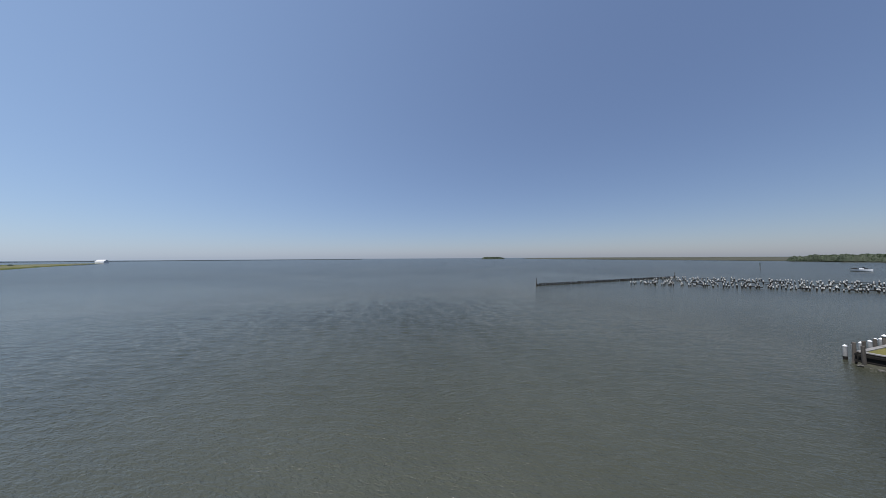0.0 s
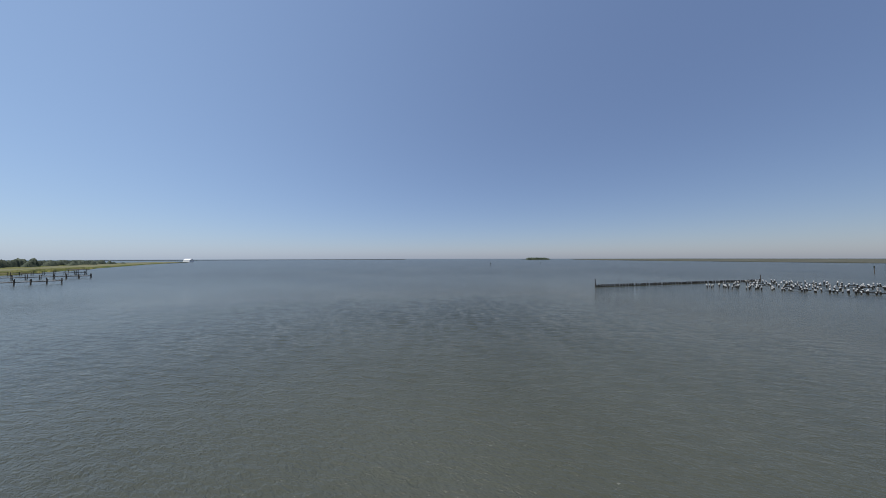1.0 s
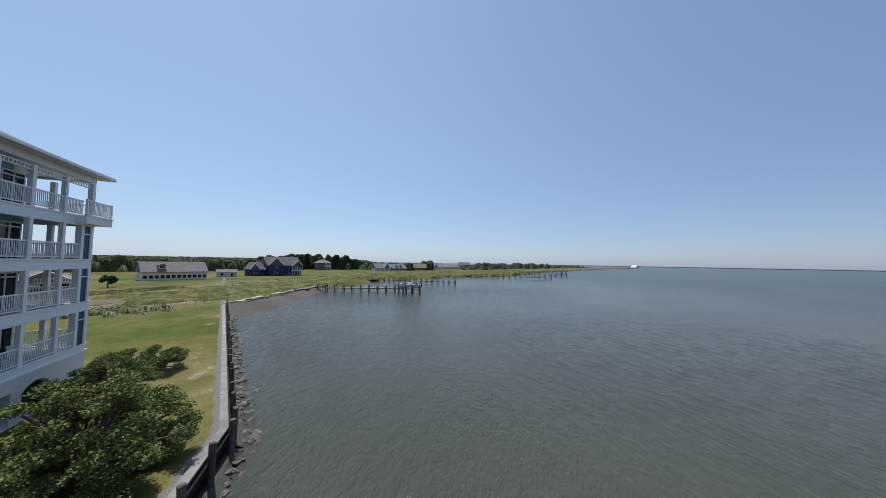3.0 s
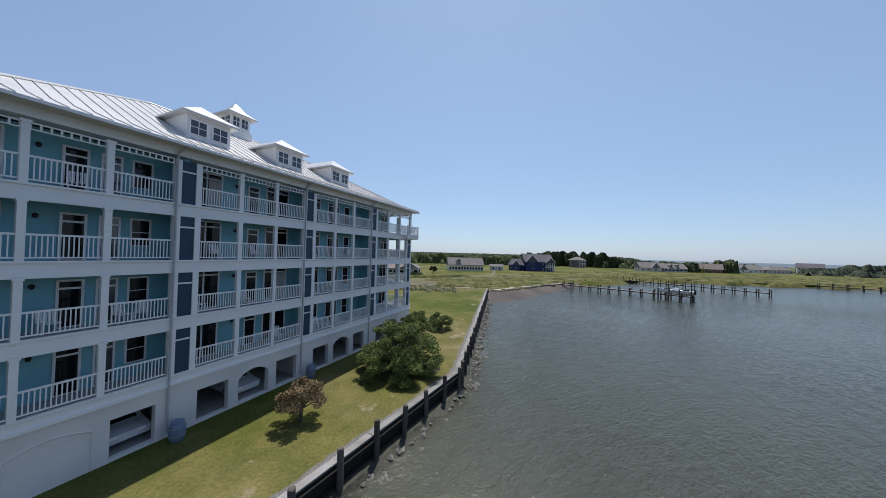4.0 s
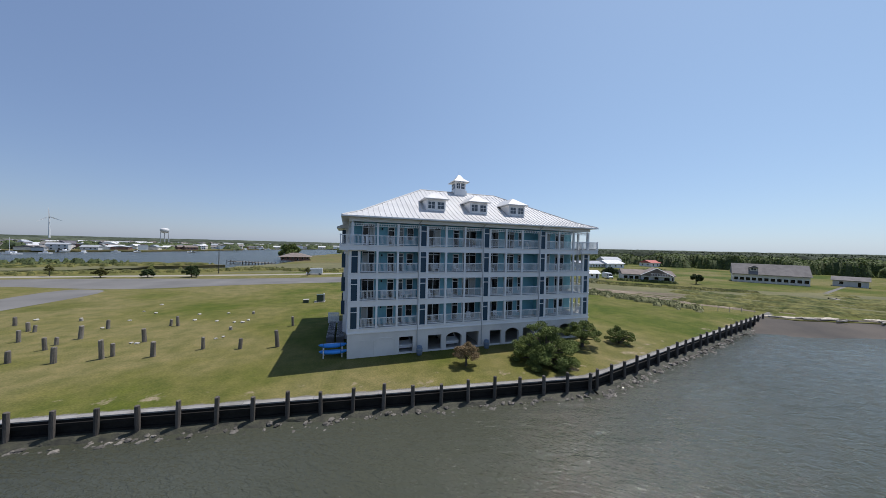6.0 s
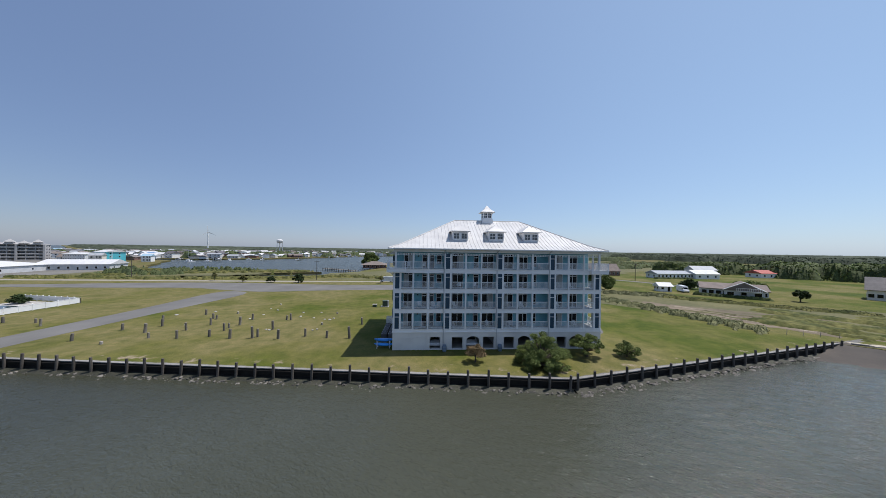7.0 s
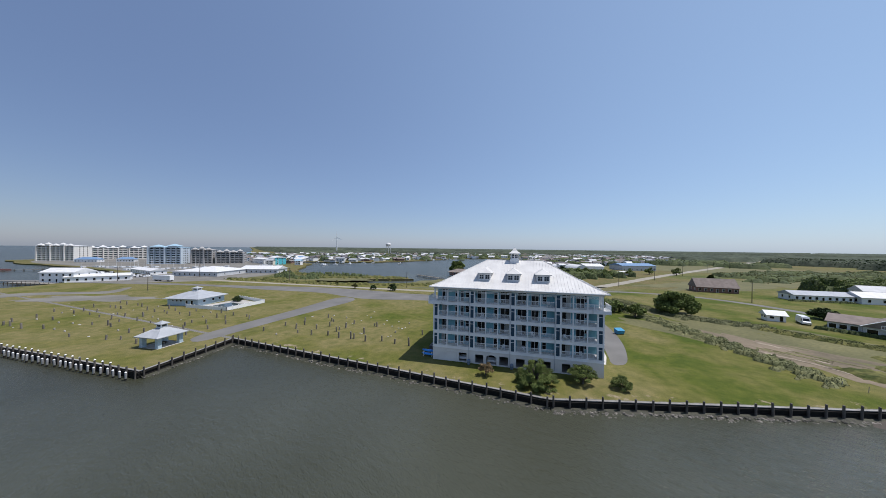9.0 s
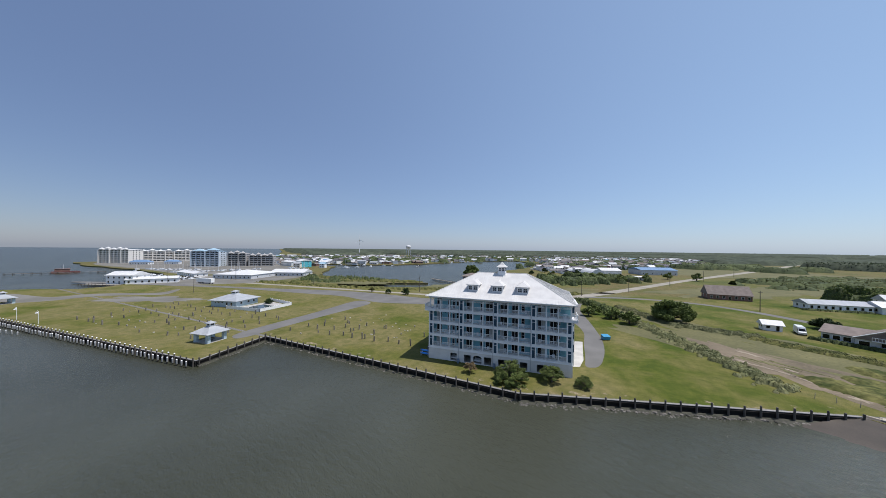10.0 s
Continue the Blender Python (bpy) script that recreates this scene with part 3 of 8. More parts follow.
def garage_front(parent):
    """The stucco base with its real openings, some of them arched."""
    bm = bmesh.new()
    top, d = 2.7, 0.35
    open_ = [(5.65, 7.25, 1.95, 0), (9.05, 10.7, 1.9, 0), (11.3, 13.3, 2.05, 1), (13.9, 15.6, 1.95, 0), (17.15, 18.8, 1.9, 0), (19.4, 21.4, 2.05, 1), (22.0, 23.6, 1.95, 0), (25.6, 27.1, 1.9, 0), (27.8, 29.8, 2.05, 1)]
    x = 0.0
    for a, b, h, arch in open_:
        box(bm, x, 0, -0.3, a, d, top)
        if arch:
            n = 8
            pts = [(a, 1.6)] + [(a + (b - a) * i / n, 1.6 + (h - 1.6) * math.sin(math.pi * i / n) ** 0.7) for i in range(1, n)] + [(b, 1.6)]
            for (xa, za), (xb, zb) in zip(pts, pts[1:]):
                solid(bm, [(xa, 0, za), (xb, 0, zb), (xb, d, zb), (xa, d, za), (xa, 0, top), (xb, 0, top), (xb, d, top), (xa, d, top)],
                      [(0, 3, 2, 1), (4, 5, 6, 7), (0, 1, 5, 4), (2, 3, 7, 6)])
        else:
            box(bm, a, 0, h, b, d, top)
        box(bm, a, 0.02, -0.3, b, d, 0.12)
        x = b
    box(bm, x, 0, -0.3, BW, d, top)
    part("base_wall", bm, stucco, parent, "pale stucco garage wall with square and arched openings")
    # blind panels
    bm = bmesh.new()
    for a, b, h in ((1.1, 2.45, 1.85),):
        for r in ((a, 0.1, a + 0.06, h), (b - 0.06, 0.1, b, h), (a, h, b, h + 0.06)):
            box(bm, r[0], -0.03, r[1], r[2], 0.0, r[3])
    part("blind_panel", bm, stucco, parent)
    bm = bmesh.new()
    n = 10
    a, b = 2.85, 5.1
    pts = [(a, 0.1), (a, 1.75)] + [(a + (b - a) * i / n, 1.75 + 0.3 * math.sin(math.pi * i / n)) for i in range(1, n)] + [(b, 1.75), (b, 0.1)]
    for (xa, za), (xb, zb) in zip(pts, pts[1:]):
        tube(bm, (xa, -0.01, za), (xb, -0.01, zb), 0.035, n=4)
    part("blind_arch", bm, stucco, parent)
    # sides, back and floor of the garage
    bm = bmesh.new()
    box(bm, 0, d, -0.3, d, BD, 2.7)
    box(bm, BW - d, d, -0.3, BW, BD, 2.7)
    box(bm, d, BD - d, -0.3, BW - d, BD, 2.7)
    part("base_wall", bm, stucco, parent)
    bm = bmesh.new()
    box(bm, d, d, -0.2, BW - d, BD - d, 0.05)
    part("garage_floor", bm, concrete, parent)
    for x in (8.2, 16.3, 24.6):
        bm = bmesh.new()
        box(bm, x - 0.2, 0.4, 0.05, x + 0.2, 9.0, 2.7)
        part("garage_wall", bm, stucco, parent)


def storeys(parent):
    # belt over the base, floor slabs and fascia bands
    bm = bmesh.new()
    box(bm, -0.08, -0.08, 2.66, BW + 0.08, BD + 0.08, 2.78)
    part("belt_trim", bm, white, parent)
    for k in range(4):
        bm = bmesh.new()
        z0 = 2.78 if k == 0 else DECK[k] - 0.62
        box(bm, 0, 0, z0, BW, 0.16, DECK[k] - 0.02)
        part("fascia_band", bm, siding, parent)
        bm = bmesh.new()
        box(bm, -0.05, -0.06, DECK[k] - 0.02, BW + 0.05, 0.16, DECK[k] + 0.07)
        part("band_cap", bm, white, parent)
        bm = bmesh.new()
        box(bm, 0.2, 0.16, DECK[k] - 0.25, BW - 0.2, BD - 0.2, DECK[k])
        part("floor_slab", bm, deck_floor, parent)
    bm = bmesh.new()
    box(bm, 0, 0, DECK[3] + 2.62, BW, 0.16, 15.42)
    part("fascia_band", bm, siding, parent)
    bm = bmesh.new()
    box(bm, 0.2, 0.16, 15.1, BW - 0.2, BD - 0.2, 15.3)
    part("balcony_ceiling", bm, white, parent)
    # back wall of the balconies, one for each storey
    for k in range(4):
        bm = bmesh.new()
        h = FH - 0.25 if k < 3 else 2.7
        pieces = [(0.4 if k < 3 else 1.6, BACK, 29.0, BACK + 0.15), (28.85, BACK + 0.15, 29.0, 3.6), (29.0, 3.45, BW - 0.2, 3.6)]
        if k == 3:
            pieces += [(1.6, BACK + 0.15, 1.75, 3.3), (0.2, 3.15, 1.6, 3.3)]
        for q, (xa, ya, xb, yb) in enumerate(pieces):
            if q:
                bm = bmesh.new()
            box(bm, xa, ya, DECK[k], xb, yb, DECK[k] + h)
            part("balcony_wall", bm, teal, parent, "teal lap siding behind the balconies")
    # panels with their pilasters
    for k in range(4):
        for i, x in enumerate(PANELS):
            if k == 3 and i in (0, 4):
                continue
            z = DECK[k] + 0.07
            bm = bmesh.new()
            h = 2.36 if k < 3 else 2.33
            for a, b in ((x - 0.28, x), (x + 0.66, x + 0.94)):
                a, b = max(0.0, a), min(BW, b)
                box(bm, a, -0.02, z, b, 0.3, z + h + 0.02)
            box(bm, x, 0.0, z + h - 0.62, x + 0.66, 0.1, z + h - 0.54)
            box(bm, x, 0.12, z, x + 0.66, 0.3, z + h + 0.02)
            pil = part("pilaster", bm, white, parent)
            bm = bmesh.new()
            box(bm, x + 0.01, 0.04, z, x + 0.65, 0.11, z + h - 0.63)
            part("panel", bm, navy, pil, "dark navy panel")
            bm = bmesh.new()
            box(bm, x + 0.01, 0.04, z + h - 0.53, x + 0.65, 0.11, z + h)
            part("panel", bm, navy, pil, "dark navy panel")
            # wall between neighbouring balconies
            bm = bmesh.new()
            if i == 0:
                box(bm, x - 0.26, 0.3, z - 0.05, x + 0.1, BACK, z + h + 0.2)
            elif i == 4:
                box(bm, x + 0.75, 0.3, z - 0.05, x + 0.93, 0.6, z + h + 0.2)
            else:
                box(bm, x + 0.2, 0.3, z - 0.05, x + 0.45, BACK, z + h + 0.2)
            part("party_wall", bm, teal, parent)
    # posts between bays
    for k in range(4):
        z = DECK[k] + 0.07
        for a, b in zip(BAYS, BAYS[1:]):
            if b[0] - a[1] < 0.5:
                bm = bmesh.new()
                box(bm, a[1], -0.03, z, b[0], 0.2, z + 2.42)
                box(bm, a[1] - 0.03, -0.05, z + 2.3, b[0] + 0.03, 0.22, z + 2.42)
                part("balcony_post", bm, white, parent)
        for j, (a, b) in enumerate(BAYS):
            railing(parent, a, b, 0.05, DECK[k] + 0.05)
            if k == 3:
                a = 0.5 if j == 0 else a
                b = 32.3 if j == 11 else b
                # fretwork under the eaves
                bm = bmesh.new()
                box(bm, a, 0.02, z + 2.30, b, 0.08, z + 2.36)
                box(bm, a, 0.02, z + 2.06, b, 0.08, z + 2.11)
                n = int((b - a) / 0.24)
                for i in range(n + 1):
                    xx = a + (b - a) * i / n
                    box(bm, xx - 0.03, 0.03, z + 2.11, xx + 0.03, 0.07, z + 2.30)
                part("fretwork", bm, white, parent)
    rnd = random.Random(4)
    # doors and windows on the balconies
    for k in range(4):
        z = DECK[k]
        for j, (a, b) in enumerate(BAYS):
            kind = (0, 1, 2, 0, 1, 0, 0, 6, 3, 0, 6, 5)[j]
            if kind == 0:
                d = glazed("balcony_door", parent, a + 0.25, z + 0.02, b - 0.05, z + 2.45, BACK, 2, transom=0.36)
                if rnd.random() < 0.45:
                    bm = bmesh.new()
                    s = rnd.choice((0.0, 0.5))
                    w = (b - a - 0.3)
                    box(bm, 0.1 + s * w, -0.028, 0.1, 0.1 + (s + 0.42) * w, -0.022, 2.0)
                    part("blind", bm, BLIND, d, "closed pale vertical blind")
            elif kind == 1:
                glazed("balcony_door", parent, b - 0.85, z + 0.02, b - 0.02, z + 2.2, BACK, 1, transom=0.4)
                bm = bmesh.new()
                lathe(bm, [(0.05, 0), (0.08, 0.06), (0.09, 0.16), (0.03, 0.22)], 8, (a + 0.55, BACK - 0.09, z + 1.85))
                part("wall_lamp", bm, DARK_METAL, parent)
            elif kind == 2:
                glazed("balcony_door", parent, a + 0.1, z + 0.02, a + 0.85, z + 2.2, BACK, 1, transom=0.4, pane=glass_blue)
                w = glazed("window", parent, b - 1.0, z + 0.75, b - 0.15, z + 2.2, BACK, 1)
                muntins(w, 0.85, 1.45, 1, 2)
            elif kind == 6:
                glazed("balcony_door", parent, a + 0.6, z + 0.02, b - 0.08, z + 2.3, BACK, 2, transom=0.3)
            elif kind == 3:
                w = glazed("window", parent, a + 0.3, z + 0.4, a + 1.15, z + 2.25, BACK, 1)
                muntins(w, 0.85, 1.85, 1, 2)
    for k in range(4):
        w = glazed("window", parent, 29.6, DECK[k] + 0.8, 30.5, DECK[k] + 2.2, 3.45, 1)
        muntins(w, 0.9, 1.4, 1, 2)
    # downpipes
    for x in (7.72, 15.94, 24.3):
        bm = bmesh.new()
        tube(bm, (x, -0.08, 0.3), (x, -0.08, 15.0), 0.05, n=8)
        tube(bm, (x, -0.08, 15.0), (x + 0.25, -0.45, 15.4), 0.05, n=8)
        part("downpipe", bm, DOWNPIPE, parent, "grey painted downpipe")


BLIND = mat("pale_blind", (0.55, 0.54, 0.50), rough=0.8, stretch=(8, 1, 0.3), grain=0.15)
DARK_METAL = mat("dark_lamp_metal", (0.03, 0.03, 0.035), rough=0.4, metal=0.6)
DOWNPIPE = mat("grey_pipe_paint", (0.45, 0.46, 0.47), rough=0.5)


def corner_balcony(parent, side):
    """The cantilevered top balcony that wraps a front corner."""
    s = 1 if side == "right" else -1
    ex = BW if s > 0 else 0.0
    f = lambda x: ex + s * x
    z = DECK[3]
    y0, out, inn = -0.55, 0.95, -1.9
    xa, xb = sorted((f(inn), f(out)))
    bm = bmesh.new()
    box(bm, xa, y0, z - 0.5, xb, 0.0, z + 0.03)
    xc, xd = sorted((f(0.0), f(out)))
    box(bm, xc, 0.0, z - 0.5, xd, 3.2, z + 0.03)
    part("corner_slab", bm, siding, parent)
    bm = bmesh.new()
    box(bm, xa - 0.05, y0 - 0.05, z + 0.03, xb + 0.05, y0 + 0.12, z + 0.1)
    xo = f(out)
    box(bm, min(xo, xo - s * 0.12), y0 + 0.12, z + 0.03, max(xo, xo - s * 0.12) + 0.0, 3.2, z + 0.1)
    part("slab_cap", bm, white, parent)
    railing(parent, xa, xb, y0 + 0.04, z + 0.05)
    railing(parent, y0 + 0.1, 3.15, xo - s * 0.06, z + 0.05, along="y")
    for x, y in ((f(-0.35), 0.05), (f(out - 0.1), y0 + 0.06), (f(inn + 0.08), y0 + 0.06)):
        bm = bmesh.new()
        h = 2.55 if y > 0 else 1.2
        w = 0.14 if y > 0 else 0.06
        box(bm, x - w, y - w, z, x + w, y + w, z + h)
        part("corner_post", bm, white, parent)
    # curved bracket beneath
    bm = bmesh.new()
    n = 6
    for i in range(n):
        a0, a1 = math.pi / 2 * i / n, math.pi / 2 * (i + 1) / n
        p = [(f(0.85 - 0.85 * math.cos(a)), 0.4, z - 1.35 + 0.85 * math.sin(a)) for a in (a0, a1)]
        tube(bm, p[0], p[1], 0.07, n=6)
    part("bracket", bm, white, parent)


def side_walls(parent):
    for s in (-1, 1):
        x = 0.0 if s < 0 else BW
        bm = bmesh.new()
        a, b = (x, x + 0.2) if s < 0 else (x - 0.2, x)
        if s < 0:
            box(bm, a, 0.3, 2.78, b, 3.2, DECK[3])
            box(bm, a, 3.2, 2.78, b, BD, 15.42)
        else:
            box(bm, a, 3.6, 2.78, b, BD, 15.42)
        box(bm, a, 0.16, DECK[3] + 2.62, b, 3.6, 15.42)
        part("side_wall", bm, siding, parent)
        if s > 0:
            for k in range(4):
                bm = bmesh.new()
                box(bm, a, 0.16, DECK[k] - 0.62 if k else 2.78, b, 3.6, DECK[k] + 0.07)
                part("fascia_band", bm, siding, parent)
                if k < 3:
                    railing(parent, 0.6, 3.55, x - 0.1, DECK[k] + 0.05, along="y")
                bm = bmesh.new()
                box(bm, x - 0.26, 1.95, DECK[k], x - 0.02, 2.2, DECK[k] + 2.45)
                part("balcony_post", bm, white, parent)
        # projecting bay with its navy panels
        bm = bmesh.new()
        a, b = (x - 0.55, x) if s < 0 else (x, x + 0.9)
        box(bm, a, 7.0, 0.0, b, 13.5, 14.4)
        part("side_bay", bm, siding, parent)
        bm = bmesh.new()
        e = s * (0.9 if s < 0 else 0.75)
        xo, xi = (a, b) if s < 0 else (b, a)
        solid(bm, [(xo + e, 6.3, 14.4), (xi, 6.3, 14.4), (xi, 14.2, 14.4), (xo + e, 14.2, 14.4), (xo + e, 6.3, 14.58), (xi, 6.3, 15.2), (xi, 14.2, 15.2), (xo + e, 14.2, 14.58)],
              [(0, 3, 2, 1), (4, 5, 6, 7), (0, 1, 5, 4), (1, 2, 6, 5), (2, 3, 7, 6), (3, 0, 4, 7)])
        part("bay_roof", bm, metal_roof, parent)
        for k in range(4):
            for y in (3.6, 4.9):
                yy = y if s < 0 else y + 0.4
                w = glazed("window", parent, yy + (0.9 if s < 0 else 0), DECK[k] + 0.8, yy + (1.8 if s < 0 else 0.9), DECK[k] + 2.3, x, 1, axis=-90 if s < 0 else 90)
            for y in (7.0, 12.7):
                bm = bmesh.new()
                xo = x - 0.58 if s < 0 else x + 0.9
                box(bm, xo, y + 0.05, DECK[k] + 0.1, xo + 0.03, y + 0.75, DECK[k] + 1.9)
                part("panel", bm, navy, parent)
                bm = bmesh.new()
                box(bm, xo, y + 0.05, DECK[k] + 2.0, xo + 0.03, y + 0.75, DECK[k] + 2.45)
                part("panel", bm, navy, parent)
                bm = bmesh.new()
                xb = (x - 0.9, x - 0.3) if s < 0 else (x + 0.3, x + 0.9)
                yo = y - 0.03 if y < 8 else y + 0.8
                box(bm, xb[0] + 0.1, yo, DECK[k] + 0.1, xb[1] - 0.05, yo + 0.03, DECK[k] + 1.9)
                part("panel", bm, navy, parent)
    bm = bmesh.new()
    box(bm, 0.2, BD - 0.2, 2.78, BW - 0.2, BD, 15.42)
    part("back_wall", bm, siding, parent)
    for k in range(4):
        for i in range(9):
            w = glazed("window", parent, 3.0 + i * 3.4, DECK[k] + 0.8, 4.2 + i * 3.4, DECK[k] + 2.3, BD, 1, axis=180)


def roof(parent):
    """A hipped standing-seam roof with a flatter skirt along the eaves."""
    o = 0.75
    ex0, ex1, ey0, ey1, ez = -o, BW + o, -o + 0.1, BD + o, 15.5
    k = 1.9
    kx0, kx1, ky0, ky1, kz = ex0 + k, ex1 - k, ey0 + k, ey1 - k, 16.2
    rx0, rx1, ry = 10.3, 22.75, BD / 2
    E_ = [(ex0, ey0, ez), (ex1, ey0, ez), (ex1, ey1, ez), (ex0, ey1, ez)]
    K_ = [(kx0, ky0, kz), (kx1, ky0, kz), (kx1, ky1, kz), (kx0, ky1, kz)]
    R_ = [(rx0, ry, RIDGE), (rx1, ry, RIDGE)]
    bm = bmesh.new()
    low = [(x, y, z - 0.16) for x, y, z in E_]
    v = solid(bm, E_ + K_ + R_ + low, [(0, 1, 5, 4), (1, 2, 6, 5), (2, 3, 7, 6), (3, 0, 4, 7), (4, 5, 9, 8), (5, 6, 9), (6, 7, 8, 9), (7, 4, 8),
                                       (10, 11, 1, 0), (11, 12, 2, 1), (12, 13, 3, 2), (13, 10, 0, 3), (13, 12, 11, 10)])
    rf = part("roof", bm, metal_roof, parent, "white standing-seam metal hip roof")
    bm = bmesh.new()
    box(bm, ex0 + 0.02, ey0 - 0.1, ez - 0.16, ex1 - 0.02, ey0 + 0.02, ez - 0.03)
    box(bm, ex0 - 0.1, ey0, ez - 0.16, ex0, ey1, ez - 0.03)
    box(bm, ex1, ey0, ez - 0.16, ex1 + 0.1, ey1, ez - 0.03)
    part("gutter", bm, white, rf)
    # seams: each runs straight up its slope
    step = 0.62

    def seam(a, b):
        bm = bmesh.new()
        d = Vector(b) - Vector(a)
        side = d.cross(Vector((0, 0, 1))).normalized() * 0.014
        up = Vector((0, 0, 0.055))
        p = [Vector(a) - side, Vector(a) + side, Vector(b) + side, Vector(b) - side]
        solid(bm, p + [q + up for q in p], [(0, 3, 2, 1), (4, 5, 6, 7), (0, 1, 5, 4), (1, 2, 6, 5), (2, 3, 7, 6), (3, 0, 4, 7)])
        part("roof_seam", bm, metal_roof, rf)

    def climb(t, y_side):
        """Points at eave, knee and top for the front or back slope at x = t."""
        ye, yk = (ey0, ky0) if y_side == 0 else (ey1, ky1)
        pts = [(t, ye, ez)]
        if kx0 <= t <= kx1:
            pts.append((t, yk, kz))
            u = 1.0
            if t < rx0:
                u = (t - kx0) / (rx0 - kx0)
            elif t > rx1:
                u = (kx1 - t) / (kx1 - rx1)
            pts.append((t, yk + (ry - yk) * u, kz + (RIDGE - kz) * u))
        else:
            u = (t - ex0) / k if t < kx0 else (ex1 - t) / k
            pts.append((t, ye + (yk - ye) * u, ez + (kz - ez) * u))
        return pts

    t = ex0 + 0.3
    while t < ex1:
        for ys in (0, 1):
            q = climb(t, ys)
            for a, b in zip(q, q[1:]):
                if math.dist(a, b) > 0.15:
                    seam(a, b)
        t += step
    t = ey0 + 0.3
    while t < ey1:
        for xe, xk, rx in ((ex0, kx0, rx0), (ex1, kx1, rx1)):
            pts = [(xe, t, ez)]
            if ky0 <= t <= ky1:
                u = (t - ky0) / (ry - ky0) if t < ry else (ky1 - t) / (ky1 - ry)
                pts += [(xk, t, kz), (xk + (rx - xk) * u, t, kz + (RIDGE - kz) * u)]
            else:
                u = (t - ey0) / k if t < ky0 else (ey1 - t) / k
                pts.append((xe + (xk - xe) * u, t, ez + (kz - ez) * u))
            for a, b in zip(pts, pts[1:]):
                if math.dist(a, b) > 0.15:
                    seam(a, b)
        t += step
    # ridge and hip caps
    for a, b in ((R_[0], R_[1]), (K_[0], R_[0]), (K_[1], R_[1]), (K_[2], R_[1]), (K_[3], R_[0]), (E_[0], K_[0]), (E_[1], K_[1]), (E_[2], K_[2]), (E_[3], K_[3])):
        bm = bmesh.new()
        tube(bm, (a[0], a[1], a[2] + 0.02), (b[0], b[1], b[2] + 0.02), 0.09, n=6)
        part("ridge_cap", bm, metal_roof, rf)
    return rf


def dormer(parent, xc):
    w, y0, z0, z1 = 1.25, 2.55, 16.55, 18.45
    bm = bmesh.new()
    box(bm, xc - w, y0, z0, xc + w, 7.2, z1)
    d = part("dormer", bm, white, parent)
    bm = bmesh.new()
    o, za, zp = 0.38, 18.42, 19.45
    pts = [(xc - w - o, y0 - o, za), (xc + w + o, y0 - o, za), (xc + w + o, 7.6, za), (xc - w - o, 7.6, za), (xc, y0 + 1.1, zp), (xc, 9.0, zp)]
    low = [(x, y, z - 0.12) for x, y, z in pts[:4]]
    solid(bm, pts + low, [(0, 1, 4), (1, 2, 5, 4), (3, 0, 4, 5), (2, 3, 5), (6, 7, 1, 0), (7, 8, 2, 1), (9, 6, 0, 3), (9, 8, 7, 6)])
    part("dormer_roof", bm, metal_roof, d)
    for sx in (-0.62, 0.62):
        g = glazed("dormer_window", d, xc + sx - 0.52, z0 + 0.55, xc + sx + 0.52, z1 - 0.35, y0, 1, pane=glass_blue)
        muntins(g, 1.04, 1.0, 2, 2)


def cupola(parent):
    xc, yc = 16.45, BD / 2
    bm = bmesh.new()
    box(bm, xc - 1.0, yc - 1.0, 20.2, xc + 1.0, yc + 1.0, 21.1)
    box(bm, xc - 0.85, yc - 0.85, 21.1, xc + 0.85, yc + 0.85, 22.5)
    box(bm, xc - 0.95, yc - 0.95, 21.1, xc + 0.95, yc + 0.95, 21.2)
    c = part("cupola", bm, white, parent)
    bm = bmesh.new()
    o = 1.3
    prof = [(o, 22.42), (o, 22.54), (0.62, 23.05), (0.12, 23.75)]
    rings = [[(xc + sx * r, yc + sy * r, z) for sx, sy in ((-1, -1), (1, -1), (1, 1), (-1, 1))] for r, z in prof]
    pts = sum(rings, [])
    faces = [(3, 2, 1, 0), (12, 13, 14, 15)]
    for i in range(3):
        for j in range(4):
            faces.append((i * 4 + j, i * 4 + (j + 1) % 4, (i + 1) * 4 + (j + 1) % 4, (i + 1) * 4 + j))
    solid(bm, pts, faces)
    part("cupola_roof", bm, metal_roof, c)
    bm = bmesh.new()
    tube(bm, (xc, yc, 23.7), (xc, yc, 24.25), 0.035, 0.012, n=6)
    part("finial", bm, white, c)
    for ax in (0, 90, 180, 270):
        for s in (-0.38, 0.38):
            bm = bmesh.new()
            a = Matrix.Translation((xc, yc, 0)) @ pose(0, 0, 0, 0, 0, ax)
            box(bm, s - 0.26, -0.89, 21.45, s + 0.26, -0.86, 22.25)
            bm.transform(a)
            g = part("cupola_window", bm, glass_blue, c)
            bm = bmesh.new()
            box(bm, s - 0.02, -0.92, 21.45, s + 0.02, -0.89, 22.25)
            box(bm, s - 0.26, -0.915, 21.83, s + 0.26, -0.89, 21.87)
            bm.transform(a)
            part("muntin", bm, white, g)


garage_front(house)
storeys(house)
corner_balcony(house, "left")
corner_balcony(house, "right")
side_walls(house)
roof(house)
for xc in (10.45, 16.4, 22.25):
    dormer(house, xc)
cupola(house)


# ---------------------------------------------------------------- sea walls
RND = random.Random(11)


def line_points(a, b, step, inset=0.0):
    d = math.dist(a, b)
    n = max(1, round((d - 2 * inset) / step))
    return [(a[0] + (b[0] - a[0]) * (inset + (d - 2 * inset) * i / n) / d, a[1] + (b[1] - a[1]) * (inset + (d - 2 * inset) * i / n) / d) for i in range(n + 1)]


